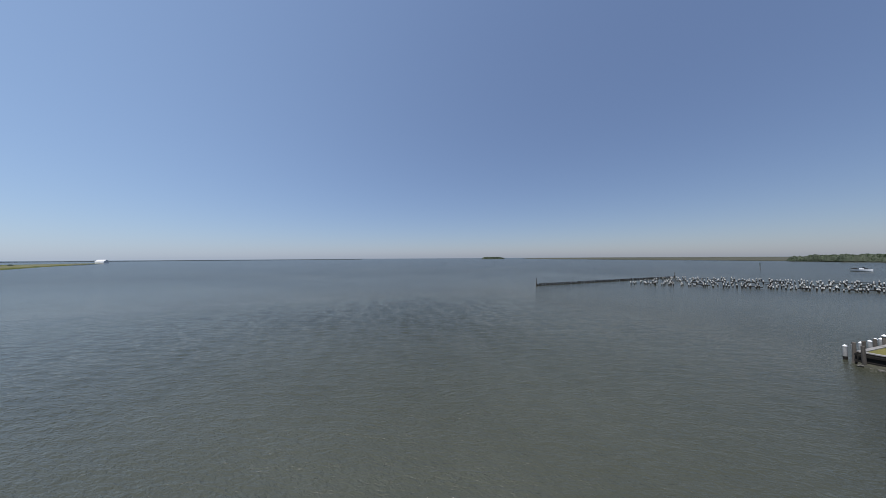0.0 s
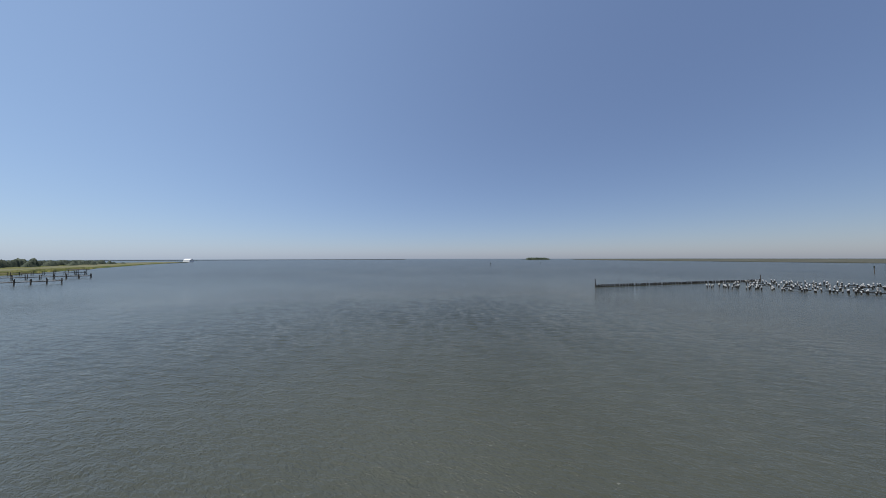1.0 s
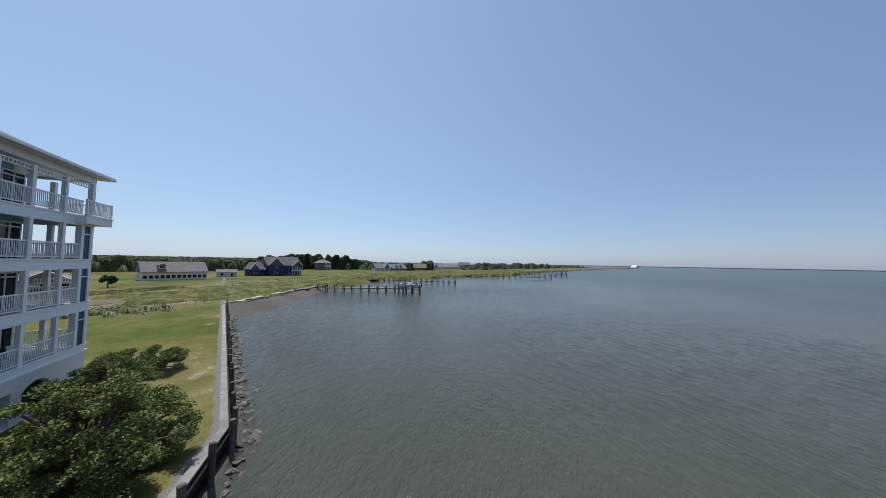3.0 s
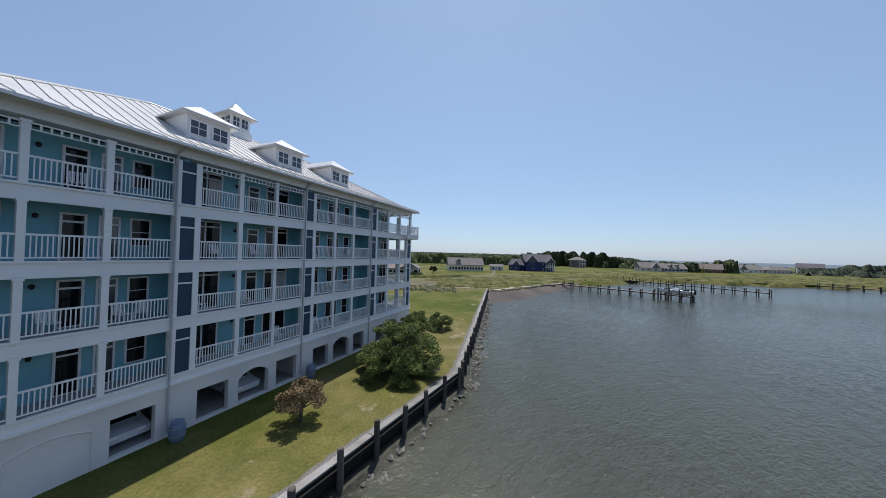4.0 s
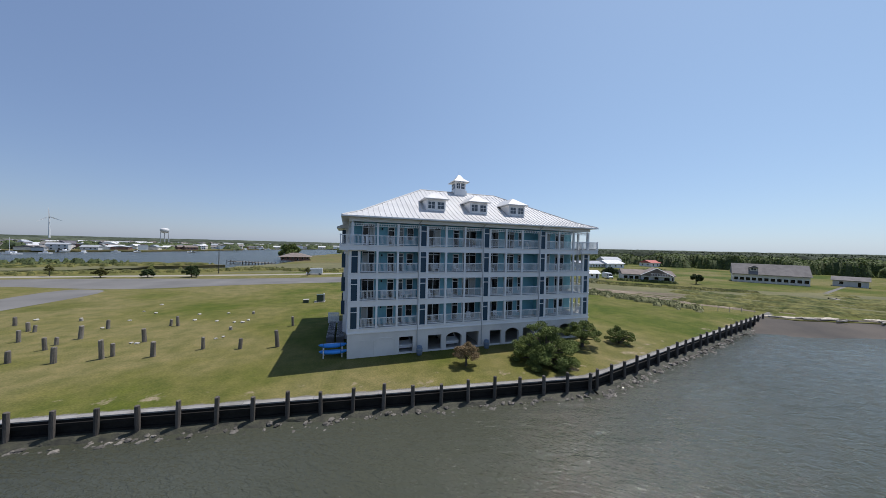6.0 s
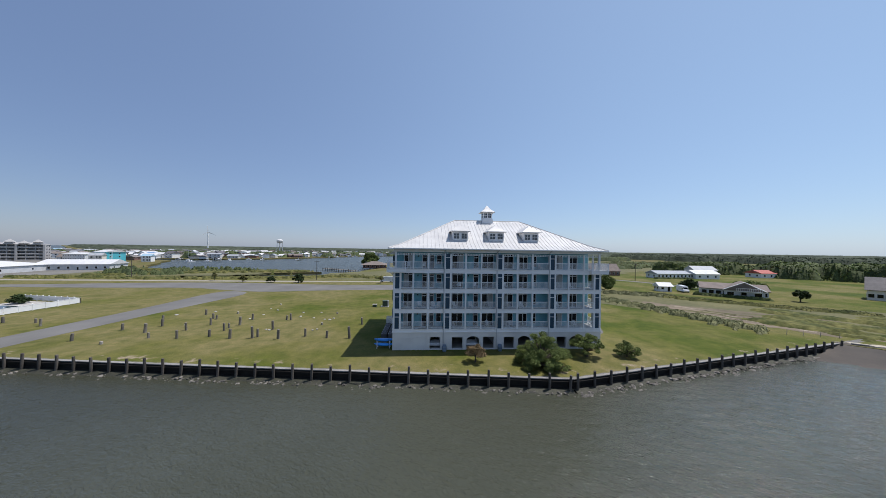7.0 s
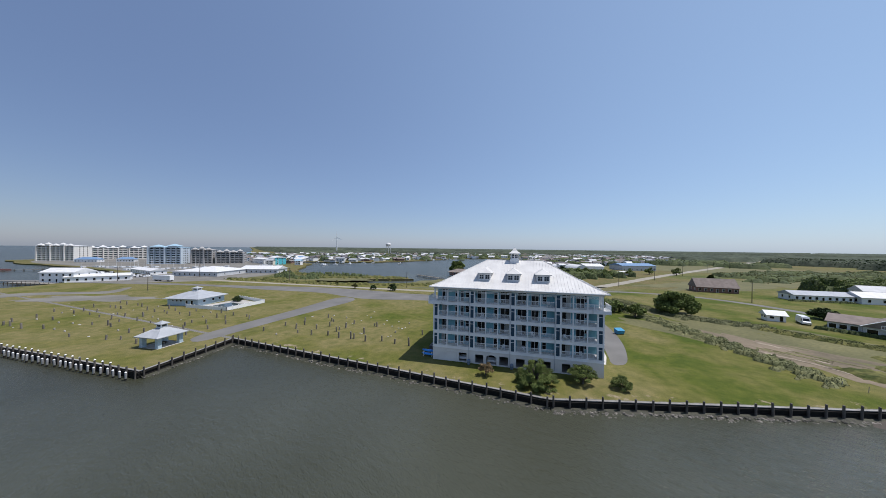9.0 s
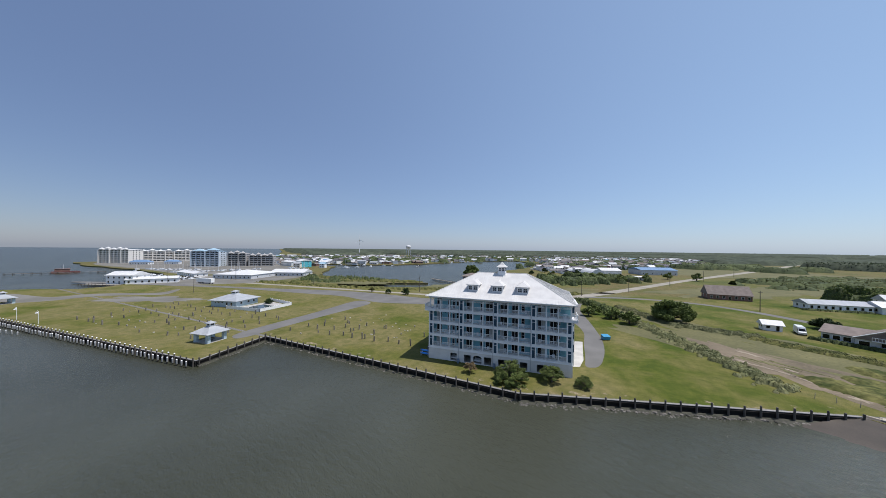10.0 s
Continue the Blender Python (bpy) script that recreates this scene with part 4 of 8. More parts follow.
def bar(bm, a, b, off0, off1, z0, z1):
    """A straight wall piece along a plan line, between two offsets to its right."""
    d = math.dist(a, b)
    nx, ny = (b[1] - a[1]) / d, -(b[0] - a[0]) / d
    q = [(a[0] + nx * off0, a[1] + ny * off0), (b[0] + nx * off0, b[1] + ny * off0), (b[0] + nx * off1, b[1] + ny * off1), (a[0] + nx * off1, a[1] + ny * off1)]
    solid(bm, [(x, y, z0) for x, y in q] + [(x, y, z1) for x, y in q], [(0, 3, 2, 1), (4, 5, 6, 7), (0, 1, 5, 4), (1, 2, 6, 5), (2, 3, 7, 6), (3, 0, 4, 7)])


def post_mesh(name, r, h, material, chamfer=0.03, n=9, seed=0):
    rnd = random.Random(seed)
    bm = bmesh.new()
    prof = [(r * 1.05, 0), (r, h * 0.5), (r * 0.97, h - chamfer), (r * 0.8, h)]
    lathe(bm, prof, n)
    for v in bm.verts:
        v.co.x += rnd.uniform(-0.012, 0.012)
        v.co.y += rnd.uniform(-0.012, 0.012)
        if v.co.z > h * 0.9:
            v.co.z += rnd.uniform(-0.03, 0.03)
    return mesh_of(name, bm, material)


WALL_POSTS = []
timber_mid = mat("grey_brown_timber", (0.115, 0.10, 0.084), (0.055, 0.047, 0.038), rough=0.9, big=1.6, fine=20, grain=0.28, bump=0.5, dist=0.02, stretch=(1, 1, 0.3), island=0.3)
for i, h in enumerate((2.15, 2.3, 2.05, 2.25)):
    WALL_POSTS.append(post_mesh("wall_post", 0.155, h, timber_mid, seed=i))
cap_wood = mat("pale_cap_boards", (0.26, 0.25, 0.235), (0.17, 0.16, 0.145), rough=0.85, big=0.8, fine=10, grain=0.12, bump=0.3, island=0.12)
bm = bmesh.new()
box(bm, -0.115, -0.03, -2.4, 0.115, 0.03, 0.0)
SHEET_PLANK = mesh_of("sheet_plank", bm, wet_timber)


def sea_wall(a, b, name, spacing=2.45, planks=True):
    wall = tagged(thing(name, "", ""), "dark timber sea wall with pale cap and round posts", "sea wall", kind="structure")
    bm = bmesh.new()
    bar(bm, a, b, 0.0, 0.14, -2.6, -0.02)
    part("sheeting", bm, wet_timber, wall)
    ang = math.degrees(math.atan2(b[1] - a[1], b[0] - a[0]))
    d = math.dist(a, b)
    nx, ny = (b[1] - a[1]) / d, -(b[0] - a[0]) / d
    segs = line_points(a, b, spacing * 2)
    for p, q in zip(segs, segs[1:]):
        bm = bmesh.new()
        e = 0.006
        bar(bm, (p[0] + (q[0] - p[0]) * e, p[1] + (q[1] - p[1]) * e), q, -0.26, 0.16, 0.0, 0.09 + RND.uniform(-0.01, 0.01))
        part("cap_board", bm, cap_wood, wall)
    for z in (-0.28, -0.95):
        bm = bmesh.new()
        bar(bm, a, b, 0.14, 0.30, z - 0.11, z + 0.11)
        part("waler", bm, wet_timber, wall)
    for x, y in line_points(a, b, spacing, 0.4):
        o = 0.42
        share("wall_post", RND.choice(WALL_POSTS), wall, pose(x + nx * o, y + ny * o, -1.35 + RND.uniform(-0.08, 0.08), RND.uniform(-2, 2), RND.uniform(-2, 2), RND.uniform(0, 360)))
    if planks:
        n = int(d / 0.245)
        for i in range(n):
            t = (i + 0.5) / n
            share("sheet_plank", SHEET_PLANK, wall, pose(a[0] + (b[0] - a[0]) * t + nx * 0.16, a[1] + (b[1] - a[1]) * t + ny * 0.16, -0.03, 0, 0, ang))
    return wall


sea_wall(FRONT[1], FRONT[2], "sea_wall", planks=False)
sea_wall(FRONT[2], SHORE[0], "sea_wall", planks=False)
sea_wall(FRONT[0], FRONT[1], "sea_wall", planks=False)
NORTH = ((-290, -21.6), (-50.3, -21.6))
sea_wall(NORTH[0], NORTH[1], "sea_wall", spacing=2.3, planks=False)

# fender piles with white caps before the long wall
white_sleeve = mat("white_pile_wrap", (0.34, 0.34, 0.33), (0.20, 0.20, 0.19), rough=0.7, big=1.5, fine=10, grain=0.12, bump=0.2)
pile = thing("fender_pile", "timber fender pile with white wrap and cone cap", "piling", "fender piles")
bm = bmesh.new()
lathe(bm, [(0.17, -2.2), (0.17, -1.0), (0.165, -0.95)], 10)
part("shaft", bm, wet_timber, pile)
bm = bmesh.new()
lathe(bm, [(0.165, -0.95), (0.17, 0.1), (0.16, 0.12)], 10)
part("wrap", bm, white_sleeve, pile)
bm = bmesh.new()
lathe(bm, [(0.18, 0.11), (0.185, 0.16), (0.03, 0.3)], 10)
part("cap", bm, white, pile, "white cone cap")
pile.matrix_basis = pose(-51.6, -22.9, 0.0)
for i in range(1, 100):
    copy_thing(pile, pose(-51.6 - 1.75 * i, -22.9 - 0.012 * i + RND.uniform(-0.15, 0.15), RND.uniform(-0.12, 0.1), RND.uniform(-3, 3), RND.uniform(-3, 3), RND.uniform(0, 90)))
for i in range(9):
    copy_thing(pile, pose(-128 - 3.1 * i, -25.4 - 0.25 * i, -0.45 + RND.uniform(-0.12, 0.1), RND.uniform(-3, 3), RND.uniform(-3, 3), 0))
cap_pile = thing("wall_cap", "small white cap on a sea-wall post", "post cap", "white post caps")
bm = bmesh.new()
lathe(bm, [(0.18, 0.0), (0.19, 0.07), (0.03, 0.22)], 9)
part("cone", bm, white, cap_pile)
pts = line_points(NORTH[0], NORTH[1], 2.3, 0.4)
cap_pile.matrix_basis = pose(pts[-4][0], pts[-4][1] - 0.42, 0.86)
for x, y in pts[40:-4]:
    copy_thing(cap_pile, pose(x, y - 0.42, 0.86 + RND.uniform(-0.04, 0.06)))

# ---------------------------------------------------------------- stones at the foot of the wall
ROCKS = []
for i in range(7):
    r = random.Random(50 + i)
    bm = bmesh.new()
    bmesh.ops.create_icosphere(bm, subdivisions=1, radius=1.0)
    for v in bm.verts:
        v.co *= r.uniform(0.7, 1.15)
        v.co.z *= 0.6
    ROCKS.append(mesh_of("stone", bm, rock))


def riprap():
    bed = tagged(thing("riprap", "", ""), "dark wet riprap stones along the sea wall", "stones", kind="structure")
    r = random.Random(8)
    spots = []
    for a, b, dens, big_ in ((SHORE[0], (79.5, -3.5), 5.0, 0.9), (FRONT[1], FRONT[2], 7.0, 0.62), (FRONT[2], SHORE[0], 9.0, 0.85), (FRONT[0], FRONT[1], 6.0, 0.62)):
        d = math.dist(a, b)
        nx, ny = (b[1] - a[1]) / d, -(b[0] - a[0]) / d
        for i in range(int(d * dens)):
            t = r.random()
            o = 0.75 + abs(r.gauss(0, 0.75))
            s = (0.1 + 0.34 * r.random() ** 2) * big_
            spots.append((a[0] + (b[0] - a[0]) * t + nx * o, a[1] + (b[1] - a[1]) * t + ny * o, -1.12 - 0.17 * o + r.uniform(-0.08, 0.08), s))
    spots.sort(key=lambda p: abs(p[0] - 20))
    for x, y, z, s in spots[:300]:
        share("stone", r.choice(ROCKS), bed, pose(x, y, z, r.uniform(-20, 20), r.uniform(-20, 20), r.uniform(0, 360)) @ Matrix.Diagonal((s * 1.2, s, s, 1)))
    bm = bmesh.new()
    for x, y, z, s in spots[300:]:
        bmesh.ops.create_icosphere(bm, subdivisions=1, radius=1.0, matrix=pose(x, y, z, r.uniform(-30, 30), 0, r.uniform(0, 360)) @ Matrix.Diagonal((s * 1.25, s * 0.9, s * 0.65, 1)))
    tagged(part("loose_stones", bm, rock, bed), kind="stuff")
    # rubble bank under the stones
    bm = bmesh.new()
    for a, b in ((FRONT[1], FRONT[2]), (FRONT[2], SHORE[0]), (FRONT[0], FRONT[1])):
        d = math.dist(a, b)
        nx, ny = (b[1] - a[1]) / d, -(b[0] - a[0]) / d
        n = int(d / 0.8)
        rows_ = []
        for i in range(n + 1):
            t = i / n
            px, py = a[0] + (b[0] - a[0]) * t, a[1] + (b[1] - a[1]) * t
            w = 1.0 + 0.6 * noise.noise((px * 0.4, py * 0.4, 0))
            rows_.append([bm.verts.new((px + nx * o, py + ny * o, z + 0.1 * noise.noise((px * 1.3, o * 2, z)))) for o, z in ((0.15, -0.95), (0.6, -1.08), (w, -1.3), (w + 1.0, -1.75))])
        for p, q in zip(rows_, rows_[1:]):
            for i in range(3):
                bm.faces.new((p[i], p[i + 1], q[i + 1], q[i]))
    part("rubble_bank", bm, rubble, bed)


riprap()

# ---------------------------------------------------------------- beach
BEACH_IN = [(77.4, 1.9), (82, -1.4), (94, -6.4), (107, -11.6), (118, -16.6), (127, -21.5)]
BEACH_OUT = [(63.5, -3.6), (69, -8.2), (82.5, -12.0), (95.5, -16.2), (110, -20.4), (122, -26.0)]


def strip(name, inner, outer, z_in, z_out, material, label, category, n=36, rows_=6, rough=0.08):
    def along(pts, t):
        s = t * (len(pts) - 1)
        i = min(int(s), len(pts) - 2)
        u = s - i
        return Vector((pts[i][0] * (1 - u) + pts[i + 1][0] * u, pts[i][1] * (1 - u) + pts[i + 1][1] * u))
    bm = bmesh.new()
    grid = []
    for i in range(n + 1):
        a, b = along(inner, i / n), along(outer, i / n)
        row = []
        for j in range(rows_ + 1):
            u = j / rows_
            p = a.lerp(b, u)
            z = z_in + (z_out - z_in) * u + rough * noise.noise((p.x * 0.5, p.y * 0.5, 1.7))
            row.append(bm.verts.new((p.x, p.y, z)))
        grid.append(row)
    for p, q in zip(grid, grid[1:]):
        for j in range(rows_):
            bm.faces.new((p[j], p[j + 1], q[j + 1], q[j]))
    return tagged(part(name, bm, material, smooth=True), label, category, kind="structure")


strip("beach", BEACH_IN, BEACH_OUT, 0.1, -1.75, sand, "wet brown sand beach sloping into the bay", "beach")
wrack = mat("dark_wrack_line", (0.07, 0.052, 0.036), (0.035, 0.028, 0.02), rough=0.95, big=0.8, fine=8, grain=0.3, bump=0.5, dist=0.04)
rw = random.Random(31)
CREST = [(77.5, 1.4), (83, -1.8), (94, -6.6), (104, -10.8), (114, -15.6), (121, -19.6)]
for k in range(34):
    i = rw.randrange(len(CREST) - 1)
    u = rw.uniform(0.45, 1.0) if i == 0 else rw.random()
    (xa, ya), (xb, yb) = CREST[i], CREST[i + 1]
    turn_ = math.degrees(math.atan2(yb - ya, xb - xa))
    dark_ = k % 3 == 0 and i > 0
    o = rw.uniform(-0.5, 0.2) if dark_ else rw.uniform(0.3, 2.6)
    cx_, cy_ = xa + (xb - xa) * u - (yb - ya) / 12 * -o, ya + (yb - ya) * u + (xb - xa) / 12 * o
    sheet("wrack_line" if dark_ else "pale_sand", blot(cx_, cy_, rw.uniform(1.6, 5.0) if dark_ else rw.uniform(0.8, 2.8), rw.uniform(0.35, 0.8) if dark_ else rw.uniform(0.3, 0.8), turn_ + rw.uniform(-14, 14), 60 + k, 28, 0.8), 0.03 + 0.003 * k, wrack if dark_ else sand_dry,
          "dark line of dried weed on the beach" if dark_ else "pale dry sand and shells along the beach top", "sand")
for k in range(22):
    i = rw.randrange(len(CREST) - 1)
    u = rw.random()
    (xa, ya), (xb, yb) = CREST[i], CREST[i + 1]
    L = rw.uniform(1.0, 3.4)
    lg = thing("driftwood_log", "bleached driftwood log lying on the beach", "driftwood", "beach driftwood", pose(xa + (xb - xa) * u + rw.uniform(-1.5, 0.8), ya + (yb - ya) * u + rw.uniform(-1.5, 0.8), 0.1, 0, rw.uniform(-3, 3), math.degrees(math.atan2(yb - ya, xb - xa)) + rw.uniform(-28, 28)))
    bm = bmesh.new()
    tube(bm, (-L / 2, 0, 0.05), (L * 0.1, 0.08, 0.12), 0.13, 0.11, n=7)
    tube(bm, (L * 0.1, 0.08, 0.12), (L / 2, -0.05, 0.05), 0.11, 0.06, n=7)
    part("trunk", bm, timber_grey, lg)
    bm = bmesh.new()
    tube(bm, (L * 0.1, 0.08, 0.12), (L * 0.28, 0.4, 0.3), 0.05, 0.03, n=5)
    part("branch", bm, timber_grey, lg)
for k, (xx, yy, l, w, a) in enumerate(((79.5, 24, 19, 7.6, -58), (86, 11.5, 10, 5.2, -45), (73, 38, 10, 1.8, -50), (92, 24, 12, 1.5, -42), (99, 12, 9, 1.6, -38), (106, 6, 8, 1.2, -35))):
    sheet("bare_patch", blot(xx, yy, l, w, a, 20 + k, 60, ragged_=0.75), 0.014 + 0.002 * k, bare_soil, "bare brown soil streak in the marsh", "soil")
for k in range(16):
    u = rw.random()
    sheet("bare_patch", blot(72 + 17 * u + rw.uniform(-4, 4), 35 - 27 * u + rw.uniform(-4, 4), rw.uniform(1.2, 4), rw.uniform(0.25, 0.9), -56 + rw.uniform(-16, 16), 80 + k, 40, 1.1), 0.03 + 0.003 * k, crust if k % 2 else marsh_mud,
          "pale dry crust on bare soil" if k % 2 else "thin olive growth on bare soil", "soil")
# ---------------------------------------------------------------- plants


def leaf_cloud(name, clumps, count, size, material, parent=None, seed=1, flat=0.5, kind="stuff", shell=0.55):
    """A crown of many single leaves, thick at the rim of each clump and open between clumps."""
    r = np.random.default_rng(seed)
    cl = np.array(clumps, float)
    w = (cl[:, 3] * cl[:, 4] * cl[:, 5]) ** 0.67
    pick = r.choice(len(cl), size=count, p=w / w.sum())
    d = r.normal(size=(count, 3))
    d /= np.linalg.norm(d, axis=1, keepdims=True)
    rad = shell + (1 - shell) * r.random(count) ** 0.6
    rad *= r.uniform(0.8, 1.12, count)
    c = cl[pick, :3] + d * rad[:, None] * cl[pick, 3:6]
    c = c[c[:, 2] > 0.05]
    m = len(c)
    a = r.normal(size=(m, 3))
    a[:, 2] *= flat
    a /= np.linalg.norm(a, axis=1, keepdims=True)
    b = np.cross(a, r.normal(size=(m, 3)))
    b /= np.linalg.norm(b, axis=1, keepdims=True)
    s = size * r.uniform(0.6, 1.35, m)[:, None]
    v = np.concatenate([c - a * s, c + b * s * 0.5, c + a * s, c - b * s * 0.5], 1).reshape(-1, 3)
    f = np.arange(4 * m).reshape(m, 4)
    me = bpy.data.meshes.new(name)
    me.from_pydata(v.tolist(), [], f.tolist())
    me.materials.append(material)
    ob = new(name, me)
    ob.parent = parent
    return ob


def plant(name, label, category, at, width, height, leaves, size, material, trunk=0.0, seed=1, group="", clumps=14, lean=0.0, layer=1.0, base=0.45):
    t = thing(name, label, category, group, pose(*at))
    r = random.Random(seed)
    bm = bmesh.new()
    rt = max(0.05, width * 0.03)
    z0 = max(trunk, height * 0.12)
    tube(bm, (0, 0, -0.15), (lean * 0.3, 0, z0), rt * 1.3, rt, n=7)
    part("trunk", bm, bark, t)
    cl = []
    for i in range(clumps):
        a = 2.39996 * i + r.uniform(-0.35, 0.35)
        q = math.sqrt((i + 0.5) / clumps)
        rr = width * 0.5 * (0.22 + 0.14 * r.random()) * (14 / max(clumps, 14)) ** 0.35
        x, y = math.cos(a) * q * (width * 0.5 - rr), math.sin(a) * q * (width * 0.5 - rr)
        top = trunk + (height - trunk) * (1 - 0.55 * q ** 2.2) * r.uniform(0.82, 1.0)
        rz = max(0.25, rr * r.uniform(0.7, 1.0) * layer)
        z = trunk + (top - trunk) * r.uniform(base, 1.0) - rz * 0.6
        z = max(z, trunk + rz * 0.5)
        cl.append((x, y, z, rr, rr, rz))
        if i % 2 == 0:
            bm = bmesh.new()
            tube(bm, (lean * 0.3, 0, z0 * 0.9), (x * 0.45, y * 0.45, z0 + (z - z0) * 0.55), rt * 0.55, rt * 0.35, n=5)
            tube(bm, (x * 0.45, y * 0.45, z0 + (z - z0) * 0.55), (x, y, z), rt * 0.35, rt * 0.15, n=5)
            part("limb", bm, bark, t)
    leaf_cloud("crown", cl, leaves, size, material, t, seed, shell=0.35)
    return t


plant("bush", "large spreading green bush in front of the building", "bush", (20.6, -6.3, 0), 7.8, 4.9, 76000, 0.06, leaf, 0.1, 3, clumps=105, layer=0.7, base=0.1)
plant("bush", "rounded green bush near the building corner", "bush", (28.6, -3.4, 0), 5.2, 3.8, 26000, 0.058, leaf, 0.9, 5, clumps=52, layer=0.7, base=0.25)
plant("bush", "small rounded green bush on the lawn", "bush", (34.6, -3.6, 0), 3.9, 2.9, 17000, 0.055, leaf, 0.2, 6, clumps=40, layer=0.7, base=0.15)
plant("small_tree", "small tan-leaved tree with a thin trunk", "tree", (11.8, -5.0, 0), 3.3, 2.8, 9000, 0.055, leaf_rust, 0.8, 8, clumps=22, layer=0.7)


def near_line(pts, width, seed=0, wobble=0.5):
    """Weight over the plan: 1 along a line, falling to 0 at a wavering edge."""
    p = np.array(pts, float)

    def weight(x, y):
        best = np.full(x.shape, 1e9)
        for a, b in zip(p, p[1:]):
            ab = b - a
            t = np.clip(((x - a[0]) * ab[0] + (y - a[1]) * ab[1]) / (ab @ ab), 0, 1)
            best = np.minimum(best, np.hypot(x - a[0] - t * ab[0], y - a[1] - t * ab[1]))
        k = 5.0 / width
        wave = np.sin(x * k + seed) * np.cos(y * k * 1.3 + seed * 2) + 0.6 * np.sin(x * k * 2.7 + y * k * 1.9 + seed * 3)
        return 1 - best / (width / 2) + wobble * (wave - 0.4)

    return weight


def canopy(name, weight, bounds, cell, height, spacing, material, label, seed, leaves=0, size=0.3, leaf_material=None, category="woods", upright=0.0, low=0.5, rim=-0.05):
    """A closed mass of crowns or tufts: rounded tops side by side, steep at the rim, with loose leaves or blades over it."""
    r = np.random.default_rng(seed)
    x0, y0, x1, y1 = bounds
    nx, ny = int((x1 - x0) / cell) + 1, int((y1 - y0) / cell) + 1
    gx, gy = np.meshgrid(x0 + np.arange(nx) * cell, y0 + np.arange(ny) * cell, indexing="ij")
    gx = gx + r.uniform(-0.3, 0.3, gx.shape) * cell
    gy = gy + r.uniform(-0.3, 0.3, gy.shape) * cell
    w = weight(gx, gy)
    mx, my = int((x1 - x0) / spacing) + 4, int((y1 - y0) / spacing) + 4
    ox, oy, oh = r.uniform(0.1, 0.9, (mx, my)), r.uniform(0.1, 0.9, (mx, my)), r.uniform(0.55, 1.0, (mx, my))
    ci, cj = ((gx - x0) / spacing).astype(int) + 1, ((gy - y0) / spacing).astype(int) + 1
    dome = np.zeros(gx.shape)
    for di in (-1, 0, 1):
        for dj in (-1, 0, 1):
            i, j = np.clip(ci + di, 0, mx - 1), np.clip(cj + dj, 0, my - 1)
            d = np.hypot(gx - x0 - (i - 1 + ox[i, j]) * spacing, gy - y0 - (j - 1 + oy[i, j]) * spacing) / (spacing * 0.85)
            dome = np.maximum(dome, oh[i, j] * np.sqrt(np.clip(1 - d * d, 0, 1)))
    z = height * (low + (1 - low) * dome) * np.clip(0.55 + w * 1.6, 0.0, 1.0)
    z = np.where(w > 0, z * r.uniform(0.94, 1.05, z.shape), rim)
    keep = np.maximum.reduce([w[:-1, :-1], w[1:, :-1], w[1:, 1:], w[:-1, 1:]]) > 0
    idx = np.arange(nx * ny).reshape(nx, ny)
    quads = np.stack([idx[:-1, :-1], idx[1:, :-1], idx[1:, 1:], idx[:-1, 1:]], -1)[keep]
    used, inv = np.unique(quads, return_inverse=True)
    verts = np.stack([gx.ravel(), gy.ravel(), z.ravel()], 1)[used]
    quads = inv.reshape(-1, 4)
    faces = quads.tolist()
    slots = np.zeros(len(faces), int)
    if leaves:
        q = verts[quads]
        area = np.linalg.norm(np.cross(q[:, 2] - q[:, 0], q[:, 3] - q[:, 1]), axis=1)
        pick = r.choice(len(q), size=leaves, p=area / area.sum())
        u, v = r.random((leaves, 1)), r.random((leaves, 1))
        q = q[pick]
        c = (q[:, 0] * (1 - u) + q[:, 1] * u) * (1 - v) + (q[:, 3] * (1 - u) + q[:, 2] * u) * v
        c[:, 2] += r.uniform(-0.4, 0.5, leaves) * size
        c = c[c[:, 2] > 0.02]
        m = len(c)
        a = r.normal(size=(m, 3))
        a[:, 2] = np.abs(a[:, 2]) + upright
        a /= np.linalg.norm(a, axis=1, keepdims=True)
        b = np.cross(a, r.normal(size=(m, 3)))
        b /= np.linalg.norm(b, axis=1, keepdims=True)
        s = size * r.uniform(0.5, 1.3, m)[:, None]
        thin = 0.5 if upright < 1 else 0.16
        lv = np.concatenate([c - a * s, c + b * s * thin, c + a * s, c - b * s * thin], 1).reshape(-1, 3)
        faces += (np.arange(4 * m).reshape(m, 4) + len(verts)).tolist()
        verts = np.concatenate([verts, lv])
        slots = np.concatenate([slots, np.ones(m, int)])
    me = bpy.data.meshes.new(name)
    me.from_pydata(verts.tolist(), [], faces)
    me.materials.append(material)
    if leaf_material is not None:
        me.materials.append(leaf_material)
        me.polygons.foreach_set("material_index", slots.tolist())
    me.polygons.foreach_set("use_smooth", (slots == 0).tolist())
    return tagged(new(name, me), label, category, kind="stuff")


def belt(name, pts, width, cell, height, spacing, material, label, seed, leaves=0, size=0.3, leaf_material=None, category="woods", upright=0.0, low=0.5, wobble=0.5, rim=-0.05):
    xs, ys = [p[0] for p in pts], [p[1] for p in pts]
    m = width * 0.9
    return canopy(name, near_line(pts, width, seed, wobble), (min(xs) - m, min(ys) - m, max(xs) + m, max(ys) + m), cell, height, spacing, material, label, seed, leaves, size, leaf_material, category, upright, low, rim)


